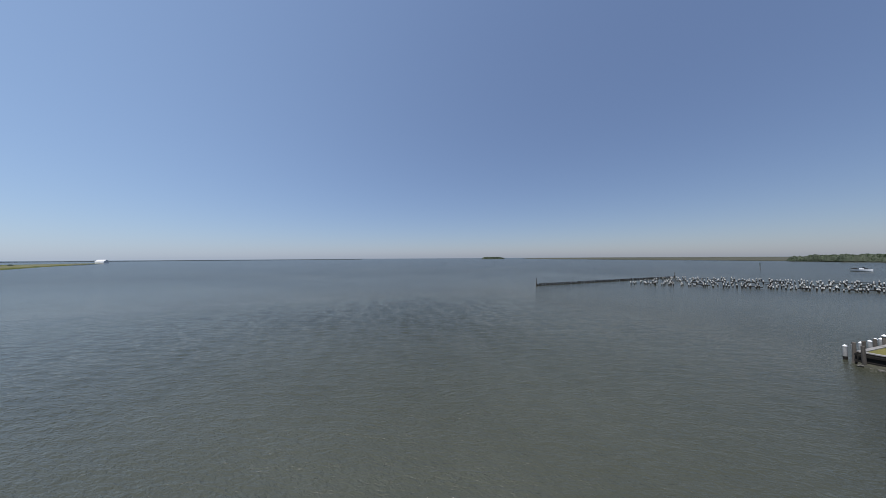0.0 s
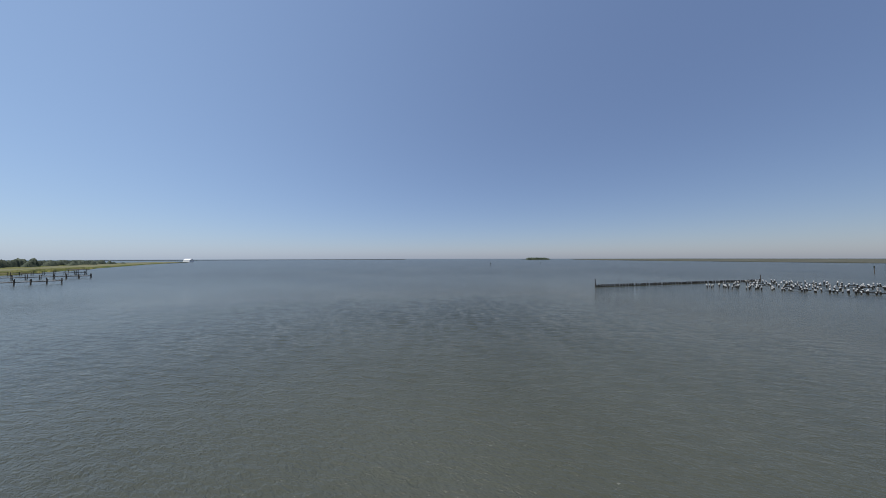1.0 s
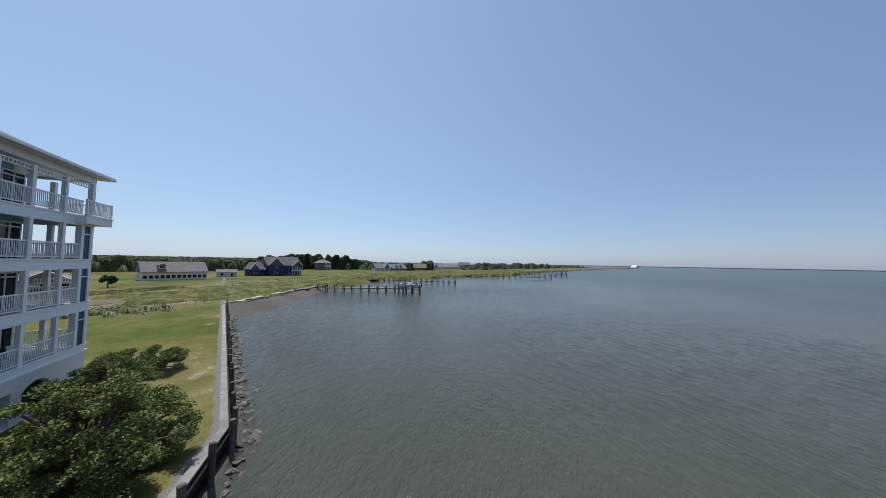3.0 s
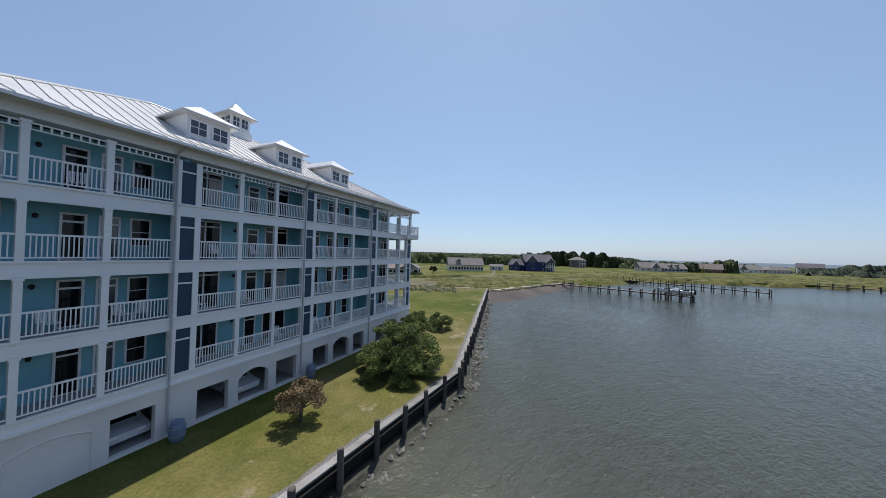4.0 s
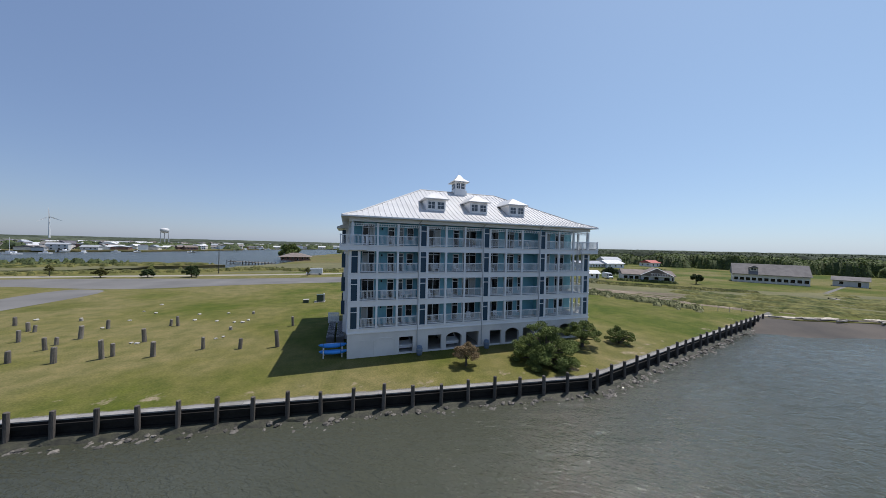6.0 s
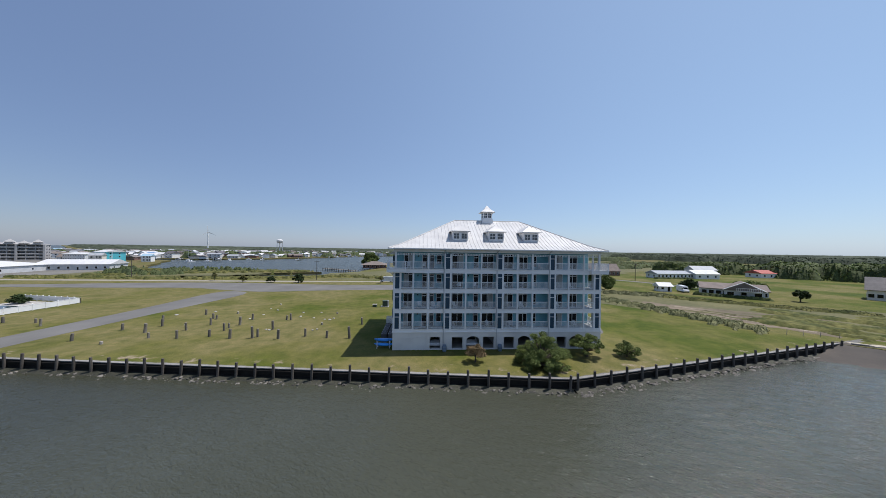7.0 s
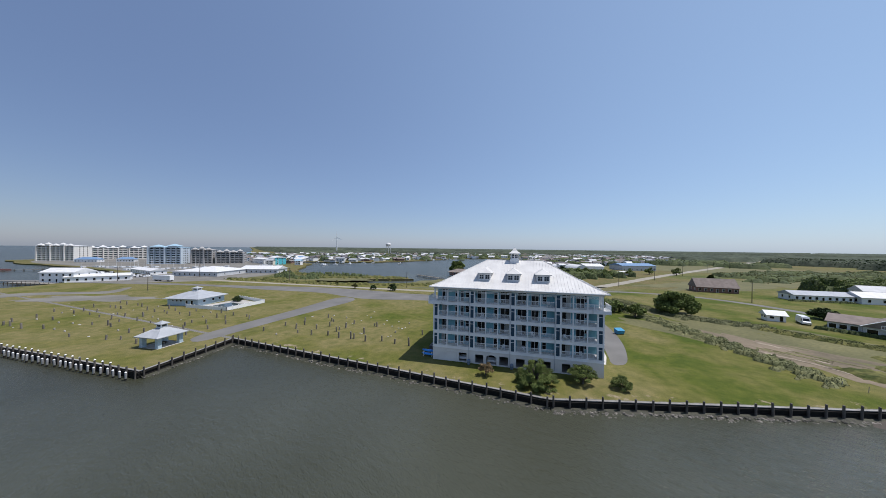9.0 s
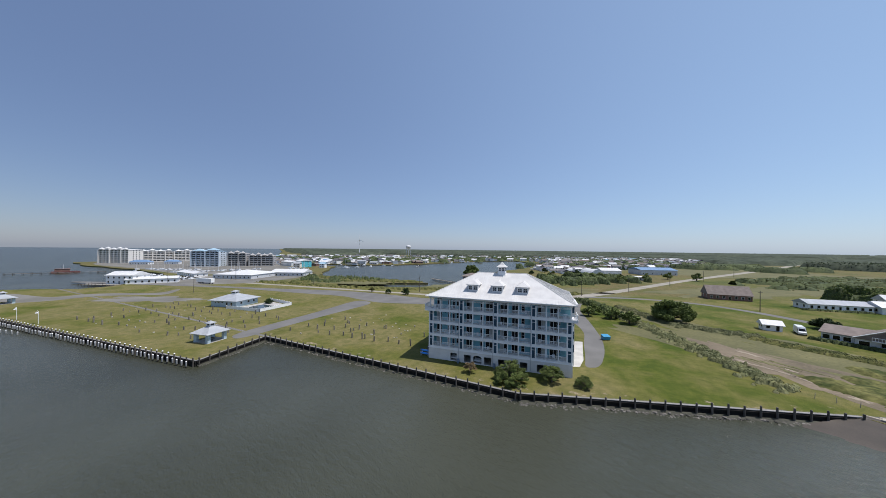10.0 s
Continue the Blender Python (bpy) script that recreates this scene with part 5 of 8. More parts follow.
belt("reed_hedge", [(51, 88), (56, 72), (61, 56), (64.2, 44), (67.5, 30), (70.3, 17), (71.6, 10.5)], 4.6, 0.45, 0.95, 1.0, reed, "pale olive reeds along a ditch", 1, 40000, 0.11, reed, "reeds", 0.5, 0.82, 0.9)
belt("reed_hedge", [(62, 91), (67.7, 72), (73.5, 60.5), (81, 57.5), (90, 53)], 4.6, 0.45, 1.0, 1.0, reed, "pale olive reeds beside a lane", 2, 24000, 0.12, reed, "reeds", 0.5, 0.82, 0.9)
belt("reed_hedge", [(90, 50), (98, 42), (108, 33), (120, 24)], 5.0, 0.7, 0.8, 1.6, marsh_tuft, "low rough grass along a ditch", 3, 7000, 0.15, reed, "reeds", 0.5, 0.4)
belt("scrub_hedge", [(45, 100), (50, 90), (54, 77), (55, 68)], 4.5, 0.6, 3.0, 2.6, canopy_mat, "dense green bushes beside the drive", 4, 9000, 0.22, leaf, "bushes", 0.0, 0.35, 0.9)
belt("marsh_grass", [(86, 5), (95, -0.5), (106, -5.5), (118, -11), (129, -19), (141, -29), (154, -38), (174, -54)], 5, 0.6, 0.6, 1.5, marsh_tuft, "ragged marsh grass along the shore", 5, category="reeds", low=0.15, rim=-0.3)
belt("marsh_grass", [(94, 14), (107, 9), (121, 2), (137, -7), (153, -18), (170, -32), (187, -50)], 24, 0.9, 0.9, 2.6, marsh_tuft, "rough marsh grass behind the beach", 6, category="reeds", low=0.12, wobble=0.9)
belt("marsh_grass", [(179, -58), (190, -75), (190, -92), (201, -124), (206, -160), (260, -226), (345, -390)], 18, 1.6, 1.0, 3.5, marsh_tuft, "ragged marsh grass along the far shore", 7, category="reeds", low=0.15, wobble=0.6, rim=-1.6)
belt("marsh_grass", [(-180, 100), (-150, 102), (-118, 99), (-95, 101), (-60, 108), (-38, 118), (-10, 106), (30, 114), (44, 130)], 9, 0.9, 1.1, 2.2, marsh_tuft, "marsh grass on the harbour bank", 8, 14000, 0.2, reed, "reeds", 0.5, 0.3, 0.6, -1.6)
belt("marsh_grass", [(-215, 160), (-180, 152), (-150, 148), (-115, 147), (-72, 148), (-104, 140), (-135, 128), (-160, 112)], 12, 1.0, 1.1, 2.4, marsh_tuft, "marsh grass on a low spit", 9, 10000, 0.2, reed, "reeds", 0.5, 0.3, 0.6, -1.6)
belt("marsh_grass", [(214, -66), (228, -110), (246, -160), (286, -214), (330, -270)], 34, 1.8, 1.1, 5, marsh_tuft, "scattered tufts of marsh grass on the point", 57, category="reeds", low=0.1, wobble=1.4)
fp = thing("fence_post", "thin grey wooden stake beside the marsh", "stake", "marsh stakes", pose(72.6, 8.5, 0))
bm = bmesh.new()
tube(bm, (0, 0, -0.2), (0.03, 0, 1.0), 0.045, 0.04, n=6)
part("stake", bm, timber_grey, fp)
for x, y in ((74.6, 6.8), (77, 6.0), (79.4, 5.2), (81.8, 4.2), (71.5, 11)):
    copy_thing(fp, pose(x, y, 0, rw.uniform(-6, 6), rw.uniform(-6, 6), 0))

# ---------------------------------------------------------------- by the building
steel_grey = mat("grey_painted_steel", (0.30, 0.31, 0.31), (0.23, 0.24, 0.24), rough=0.5, grain=0.06)
green_steel = mat("dark_green_steel", (0.035, 0.06, 0.045), rough=0.5, grain=0.08)
kayak_blue = mat("blue_plastic", (0.035, 0.27, 0.72), (0.03, 0.23, 0.62), rough=0.35, grain=0.03, bump=0.0)
drum_mat = mat("slate_blue_plastic", (0.16, 0.22, 0.30), (0.12, 0.17, 0.24), rough=0.5)
blue_steel = mat("bright_blue_steel", (0.03, 0.25, 0.42), (0.02, 0.18, 0.33), rough=0.5, island=0.05)

DARK_CASE = mat("dark_grey_casing", (0.10, 0.10, 0.105), rough=0.5)
ac = thing("air_conditioner", "grey outdoor air conditioning unit with top fan", "air conditioner", "outdoor cooling units")
bm = bmesh.new()
box(bm, -0.44, -0.44, 0.08, 0.44, 0.44, 0.98)
part("casing", bm, DARK_CASE, ac)
bm = bmesh.new()
for a in range(16):
    t0, t1 = 2 * math.pi * a / 16, 2 * math.pi * (a + 1) / 16
    for rr in (0.36, 0.2):
        tube(bm, (rr * math.cos(t0), rr * math.sin(t0), 1.01), (rr * math.cos(t1), rr * math.sin(t1), 1.01), 0.02, n=4)
part("fan_grille", bm, mat("grey_wire", (0.34, 0.34, 0.35), (0.24, 0.24, 0.25), rough=0.45), ac)
bm = bmesh.new()
box(bm, -0.46, -0.46, 0.0, 0.46, 0.46, 0.08)
part("pad", bm, concrete, ac)
bm = bmesh.new()
lathe(bm, [(0.33, 0.96), (0.33, 0.99)], 14)
part("fan_well", bm, dark, ac)
first = True
for col, xx in enumerate((-1.95, -0.8)):
    for i in range(7):
        m = pose(xx, 5.4 + i * 1.12, 0, 0, 0, RND.uniform(-2, 2))
        if first:
            ac.matrix_basis = m
            first = False
        else:
            copy_thing(ac, m)

gate = thing("screen", "white slatted screen panel beside the cooling units", "screen", m=pose(-2.75, 15.2, 0))
for i in range(11):
    bm = bmesh.new()
    box(bm, i * 0.15, 0, 0.1, i * 0.15 + 0.12, 0.03, 1.75)
    part("slat", bm, white, gate)
for z in (0.35, 1.5):
    bm = bmesh.new()
    box(bm, 0, 0.03, z, 1.65, 0.08, z + 0.09)
    part("rail", bm, white, gate)

rack = thing("kayak_rack", "low timber kayak rack beside the wall", "rack", m=pose(-1.45, 1.25, 0))
for x in (-0.95, 0.95):
    for y in (-0.45, 0.45):
        bm = bmesh.new()
        box(bm, x - 0.05, y - 0.05, -0.05, x + 0.05, y + 0.05, 1.15)
        part("leg", bm, white, rack)
    for z in (0.36, 0.92):
        bm = bmesh.new()
        box(bm, x - 0.045, -0.6, z - 0.05, x + 0.045, 0.6, z)
        part("bearer", bm, timber_grey, rack)


def kayak(at, turn):
    k = thing("kayak", "bright blue plastic kayak lying on a rack", "kayak", "kayaks", pose(*at, 0, 0, turn))
    bm = bmesh.new()
    n, m = 14, 10
    rings = []
    for i in range(n + 1):
        t = -1 + 2 * i / n
        w = 0.42 * (1 - abs(t) ** 2.4) + 0.015
        zc = 0.23 + 0.10 * abs(t) ** 3
        rings.append([bm.verts.new((t * 1.5, w * math.cos(2 * math.pi * j / m), zc + (0.23 * (1 - 0.6 * abs(t) ** 3)) * math.sin(2 * math.pi * j / m) * (1 if w > 0.03 else 0.3))) for j in range(m)])
    for a, b in zip(rings, rings[1:]):
        for j in range(m):
            bm.faces.new((a[j], a[(j + 1) % m], b[(j + 1) % m], b[j]))
    bm.faces.new(rings[0])
    bm.faces.new(list(reversed(rings[-1])))
    part("hull", bm, kayak_blue, k, smooth=True)
    for x in (-1.0, 0.8):
        bm = bmesh.new()
        w = 0.42 * (1 - abs(x / 1.5) ** 2.4) + 0.03
        for j in range(10):
            t0, t1 = 2 * math.pi * j / 10, 2 * math.pi * (j + 1) / 10
            tube(bm, (x, w * math.cos(t0), 0.25 + 0.22 * math.sin(t0)), (x, w * math.cos(t1), 0.25 + 0.22 * math.sin(t1)), 0.02, n=4)
        part("strap", bm, dark, k)


kayak((-1.45, 1.5, 0.90), -3)
kayak((-1.4, 1.0, 0.34), -5)

for xx, yy in ((7.85, -0.75), (16.35, -0.7)):
    d = thing("rain_barrel", "slate blue plastic rain barrel under a downpipe", "barrel", "rain barrels", pose(xx, yy, 0))
    bm = bmesh.new()
    lathe(bm, [(0.27, -0.05), (0.34, 0.25), (0.36, 0.5), (0.34, 0.78), (0.27, 0.95)], 14)
    part("body", bm, drum_mat, d, smooth=True)
    bm = bmesh.new()
    lathe(bm, [(0.29, 0.94), (0.29, 1.0), (0.1, 1.03)], 14)
    part("lid", bm, drum_mat, d)
    bm = bmesh.new()
    for z in (0.3, 0.68):
        lathe(bm, [(0.362, z), (0.366, z + 0.04)], 14)
    part("hoop", bm, steel_grey, d)

t = thing("transformer", "dark green ground transformer cabinet on a pad", "transformer", m=pose(-5.4, 33.8, 0))
bm = bmesh.new()
box(bm, -0.6, -0.6, 0.08, 0.6, 0.55, 1.45)
box(bm, -0.65, -0.65, 1.45, 0.65, 0.6, 1.52)
part("cabinet", bm, green_steel, t)
bm = bmesh.new()
box(bm, -1.05, -0.95, -0.1, 1.05, 0.8, 0.08)
part("pad", bm, concrete, t)
bm = bmesh.new()
box(bm, 0.66, -0.65, 0.08, 0.95, 0.5, 1.65)
part("side_panel", bm, steel_grey, t)
t = thing("service_box", "low grey service box on the lawn", "utility box", m=pose(-8.0, 33.2, 0))
bm = bmesh.new()
box(bm, -0.5, -0.4, -0.1, 0.5, 0.4, 0.62)
part("cabinet", bm, green_steel, t)
bm = bmesh.new()
box(bm, -0.55, -0.45, 0.62, 0.55, 0.45, 0.7)
part("lid", bm, concrete, t)

t = thing("skip_bin", "bright blue steel refuse bin with sloped lid", "dumpster", m=pose(44.8, 32.6, 0, 0, 0, 20))
bm = bmesh.new()
solid(bm, [(-1.0, -0.7, 0.15), (1.0, -0.7, 0.15), (1.0, 0.6, 0.15), (-1.0, 0.6, 0.15), (-1.05, -0.9, 1.05), (1.05, -0.9, 1.05), (1.05, 0.75, 1.45), (-1.05, 0.75, 1.45)],
      [(0, 3, 2, 1), (4, 5, 6, 7), (0, 1, 5, 4), (1, 2, 6, 5), (2, 3, 7, 6), (3, 0, 4, 7)])
part("bin", bm, blue_steel, t)
bm = bmesh.new()
solid(bm, [(-1.08, -0.95, 1.06), (1.08, -0.95, 1.06), (1.08, 0.8, 1.48), (-1.08, 0.8, 1.48), (-1.08, -0.95, 1.11), (1.08, -0.95, 1.11), (1.08, 0.8, 1.53), (-1.08, 0.8, 1.53)],
      [(0, 3, 2, 1), (4, 5, 6, 7), (0, 1, 5, 4), (1, 2, 6, 5), (2, 3, 7, 6), (3, 0, 4, 7)])
part("lid", bm, blue_steel, t)
for x in (-0.85, 0.85):
    bm = bmesh.new()
    box(bm, x - 0.1, -0.6, -0.02, x + 0.1, 0.5, 0.15)
    part("skid", bm, dark, t)

car_white = mat("white_car_paint", (0.72, 0.73, 0.74), rough=0.25, grain=0.02, bump=0.0)
tyre = mat("tyre_rubber", (0.02, 0.02, 0.02), rough=0.85)


def car(name, at, turn, paint, label, van=False, group=""):
    c = thing(name, label, "van" if van else "car", group, pose(*at, 0, 0, turn))
    if van:
        prof = [(-2.9, 0.45), (2.9, 0.45), (2.95, 1.0), (2.3, 1.25), (1.7, 2.1), (1.5, 2.5), (-2.85, 2.55), (-2.95, 0.9)]
        w = 1.0
        glassp = [(1.45, 1.35), (2.15, 1.35), (1.65, 2.05), (1.45, 2.05)]
    else:
        prof = [(-2.2, 0.35), (2.15, 0.35), (2.25, 0.75), (1.3, 0.95), (0.6, 1.42), (-1.1, 1.45), (-1.75, 1.0), (-2.25, 0.9)]
        w = 0.88
        glassp = [(-1.5, 0.98), (1.1, 0.98), (0.52, 1.36), (-1.05, 1.38)]
    bm = bmesh.new()
    pts = [(x, -w if z < 1.0 else -w * 0.86, z) for x, z in prof] + [(x, w if z < 1.0 else w * 0.86, z) for x, z in prof]
    n = len(prof)
    solid(bm, pts, [tuple(reversed(range(n))), tuple(range(n, 2 * n))] + [(i, (i + 1) % n, n + (i + 1) % n, n + i) for i in range(n)])
    part("body", bm, paint, c)
    for s in (-1, 1):
        bm = bmesh.new()
        yy = s * (w * 0.93 + 0.02)
        solid(bm, [(x, yy - 0.02, z) for x, z in glassp] + [(x, yy + 0.02, z) for x, z in glassp], [(0, 1, 2, 3), (7, 6, 5, 4)] + [(i, (i + 1) % 4, 4 + (i + 1) % 4, 4 + i) for i in range(4)])
        part("side_window", bm, glass, c)
        for x in ((-1.35, 1.4) if not van else (-1.9, 2.0)):
            bm = bmesh.new()
            tube(bm, (x, s * (w - 0.2), 0.33), (x, s * (w + 0.02), 0.33), 0.33, n=14)
            wh = part("wheel", bm, tyre, c)
            bm = bmesh.new()
            tube(bm, (x, s * (w + 0.02), 0.33), (x, s * (w + 0.04), 0.33), 0.2, n=10)
            part("rim", bm, steel_grey, wh)
    bm = bmesh.new()
    a, b = (prof[4], prof[3]) if not van else (prof[4], prof[3])
    solid(bm, [(b[0] - 0.02, -w * 0.75, b[1] + 0.06), (b[0] - 0.02, w * 0.75, b[1] + 0.06), (a[0] + 0.06, w * 0.7, a[1] - 0.03), (a[0] + 0.06, -w * 0.7, a[1] - 0.03),
               (b[0] - 0.08, -w * 0.75, b[1]), (b[0] - 0.08, w * 0.75, b[1]), (a[0], w * 0.7, a[1] - 0.09), (a[0], -w * 0.7, a[1] - 0.09)],
          [(0, 1, 2, 3), (7, 6, 5, 4), (0, 4, 5, 1), (1, 5, 6, 2), (2, 6, 7, 3), (3, 7, 4, 0)])
    part("windscreen", bm, glass, c)
    for s in (-0.6, 0.6):
        bm = bmesh.new()
        x = prof[2][0]
        box(bm, x - 0.12, s * w - 0.15, 0.62, x + 0.02, s * w + 0.15, 0.75)
        part("headlight", bm, white, c)
    return c


car("car", (6.5, 2.9, 0.05), -90, car_white, "white car parked inside the garage")
car("car", (12.3, 2.9, 0.05), -90, car_white, "pale car parked inside the garage")
car("van", (-12, 91.0, 0.0), 178, car_white, "white van on the shore road", van=True)

# chairs on balconies
chair = thing("balcony_chair", "white plastic garden chair on a balcony", "chair", "balcony chairs")
for x in (-0.24, 0.24):
    for y in (-0.22, 0.22):
        bm = bmesh.new()
        box(bm, x - 0.025, y - 0.025, 0, x + 0.025, y + 0.025, 0.42)
        part("leg", bm, white, chair)
bm = bmesh.new()
box(bm, -0.28, -0.26, 0.42, 0.28, 0.26, 0.46)
part("seat", bm, white, chair)
bm = bmesh.new()
for i in range(5):
    solid(bm, [(x, y, z) for z, y in ((0.46, 0.22), (1.0, 0.36)) for x, y in ((-0.26 + i * 0.11, y), (-0.18 + i * 0.11, y), (-0.18 + i * 0.11, y + 0.03), (-0.26 + i * 0.11, y + 0.03))],
          [(0, 3, 2, 1), (4, 5, 6, 7), (0, 1, 5, 4), (1, 2, 6, 5), (2, 3, 7, 6), (3, 0, 4, 7)])
part("backrest", bm, white, chair)
spots = [(6.2, 1, 10), (6.9, 1, -25), (2.3, 3, 12), (9.4, 1, 20), (10.2, 2, -10), (12.0, 1, 0), (12.8, 2, 25), (14.6, 0, -15), (17.6, 2, 10), (18.5, 0, 0), (20.2, 1, 15), (22.4, 2, -20), (26.2, 1, 5), (28.3, 2, 15), (4.0, 1, 5), (4.6, 3, -15), (23.2, 3, 8), (29.0, 0, -8)]
for i, (x, k, a) in enumerate(spots):
    m = pose(x, 0.95, DECK[k] + 0.0, 0, 0, a)
    if i == 0:
        chair.matrix_basis = m
    else:
        copy_thing(chair, m)

# ---------------------------------------------------------------- lawn stumps
STUMPS = []
stump_wood = mat("weathered_stump_timber", (0.20, 0.18, 0.155), (0.10, 0.088, 0.072), rough=0.9, big=1.6, fine=20, grain=0.28, bump=0.5, dist=0.02, stretch=(1, 1, 0.3), island=0.25)
for i, (rr, h) in enumerate(((0.20, 1.2), (0.22, 1.6), (0.21, 2.0), (0.17, 0.9), (0.20, 0.45), (0.18, 1.4))):
    STUMPS.append(post_mesh("stump", rr, h + 0.2, timber_grey if i == 4 else stump_wood, 0.05, 9, 30 + i))
BLOCK = ROCKS[2].copy()
BLOCK.materials.clear()
BLOCK.materials.append(concrete)
STUMP_RND = random.Random(5)


def stump(x, y, kind_):
    r = STUMP_RND
    tagged(share("timber_stump", STUMPS[kind_], None, pose(x, y, -0.2, r.uniform(-4, 4), r.uniform(-4, 4), r.uniform(0, 360))),
           "low grey timber stub standing in the lawn" if kind_ == 4 else "weathered grey timber stump standing in the lawn", "timber stump", "lawn stumps")


def lump(x, y):
    r = STUMP_RND
    s = r.uniform(0.2, 0.36)
    tagged(share("concrete_lump", BLOCK, None, pose(x, y, 0.06, 0, 0, r.uniform(0, 360)) @ Matrix.Diagonal((s * 1.3, s, s, 1))), "small pale concrete lump in the grass", "rubble", "lawn rubble")


def stump_field(x0, x1, rows_, step):
    r = STUMP_RND
    for y in rows_:
        x = x0 + r.uniform(0, step)
        while x < x1:
            if r.random() < 0.82:
                stump(x, y + r.gauss(0, 0.9), r.choice((0, 0, 1, 3, 3, 4, 5)))
            elif r.random() < 0.8:
                lump(x, y + r.gauss(0, 0.9))
            x += step * r.uniform(0.55, 1.45)


for x, y, k in ((-39.5, 20.2, 0), (-31.4, 11.1, 5), (-31.7, 12.8, 3), (-31.0, 14.9, 1), (-27.4, 6.3, 1), (-23.9, 6.5, 2), (-23.4, 7.1, 5), (-31.1, 19.4, 0), (-23.2, 11.8, 1), (-19.5, 6.0, 1),
                (-24.1, 19.2, 3), (-23.1, 18.9, 5), (-15.6, 7.3, 5), (-11.7, 6.3, 0), (-15.4, 15.0, 4), (-15.2, 24.6, 4), (-7.8, 6.0, 2), (-7.6, 15.2, 5), (-31.4, 7.4, 0), (-38.5, 19.6, 3)):
    stump(x, y, k)
for x, y in ((-43.7, 27.0), (-24.3, 11.5), (-23.6, 11.2), (-15.7, 11.0), (-15.1, 11.6), (-16.3, 19.2), (-15.1, 18.9), (-14.7, 20.2), (-23.4, 26.0), (-31.2, 23.7), (-33.3, 36.1), (-32.9, 30.3), (-32.0, 19.9), (-30.4, 28.5), (-19.2, 25.9), (-22.4, 22.0), (-19.0, 20.6)):
    lump(x, y)
stump_field(-51, -33.5, (6.6, 10.5, 15.5, 24.5), 4.4)
stump_field(-140, -66, (-11.5, -4.5, 2, 6.5, 12.5, 18), 5.2)


# ---------------------------------------------------------------- park buildings
pale_blue = mat("pale_blue_boards", (0.42, 0.52, 0.58), (0.36, 0.45, 0.51), rough=0.6, laps=0.16, bump=0.3, dist=0.015, grain=0.05)
grey_metal = mat("light_grey_metal_roof", (0.37, 0.385, 0.40), (0.30, 0.315, 0.33), rough=0.4, big=0.5, grain=0.05, island=0.04)


def hip_roof(bm, x0, y0, x1, y1, z0, z1, thick=0.14):
    """A hipped roof solid over a rectangle, its ridge along the longer side."""
    w, d = x1 - x0, y1 - y0
    if w >= d:
        r = [(x0 + d / 2, (y0 + y1) / 2, z1), (x1 - d / 2 + 0.01, (y0 + y1) / 2, z1)]
        f = [(0, 1, 5, 4), (1, 2, 5), (2, 3, 4, 5), (3, 0, 4)]
    else:
        r = [((x0 + x1) / 2, y0 + w / 2, z1), ((x0 + x1) / 2, y1 - w / 2, z1)]
        f = [(0, 1, 4), (1, 2, 5, 4), (2, 3, 5), (3, 0, 4, 5)]
    e = [(x0, y0, z0), (x1, y0, z0), (x1, y1, z0), (x0, y1, z0)]
    solid(bm, e + r + [(x, y, z - thick) for x, y, z in e], f + [(6, 7, 1, 0), (7, 8, 2, 1), (8, 9, 3, 2), (9, 6, 0, 3), (9, 8, 7, 6)])


def gable_roof(bm, x0, y0, x1, y1, z0, z1, thick=0.16):
    """A gabled roof solid whose ridge runs along x."""
    ym = (y0 + y1) / 2
    solid(bm, [(x0, y0, z0), (x1, y0, z0), (x1, y1, z0), (x0, y1, z0), (x0, ym, z1), (x1, ym, z1), (x0, y0, z0 - thick), (x1, y0, z0 - thick), (x1, y1, z0 - thick), (x0, y1, z0 - thick)],
          [(0, 1, 5, 4), (2, 3, 4, 5), (6, 7, 1, 0), (8, 9, 3, 2), (9, 8, 7, 6), (7, 8, 2, 5, 1), (9, 6, 0, 4, 3)])


def lantern(parent, x, y, z, s):
    bm = bmesh.new()
    box(bm, x - s, y - s, z, x + s, y + s, z + 1.15)
    ln = part("lantern", bm, white, parent)
    for k in range(4):
        bm = bmesh.new()
        box(bm, -s * 0.7, -s - 0.03, 0.55, s * 0.7, -s - 0.005, 0.98)
        bm.transform(pose(x, y, z, 0, 0, 90 * k))
        part("louvre", bm, glass_blue, ln)
    bm = bmesh.new()
    hip_roof(bm, x - s - 0.35, y - s - 0.35, x + s + 0.35, y + s + 0.35, z + 1.22, z + 1.85, 0.1)
    part("lantern_roof", bm, grey_metal, ln)


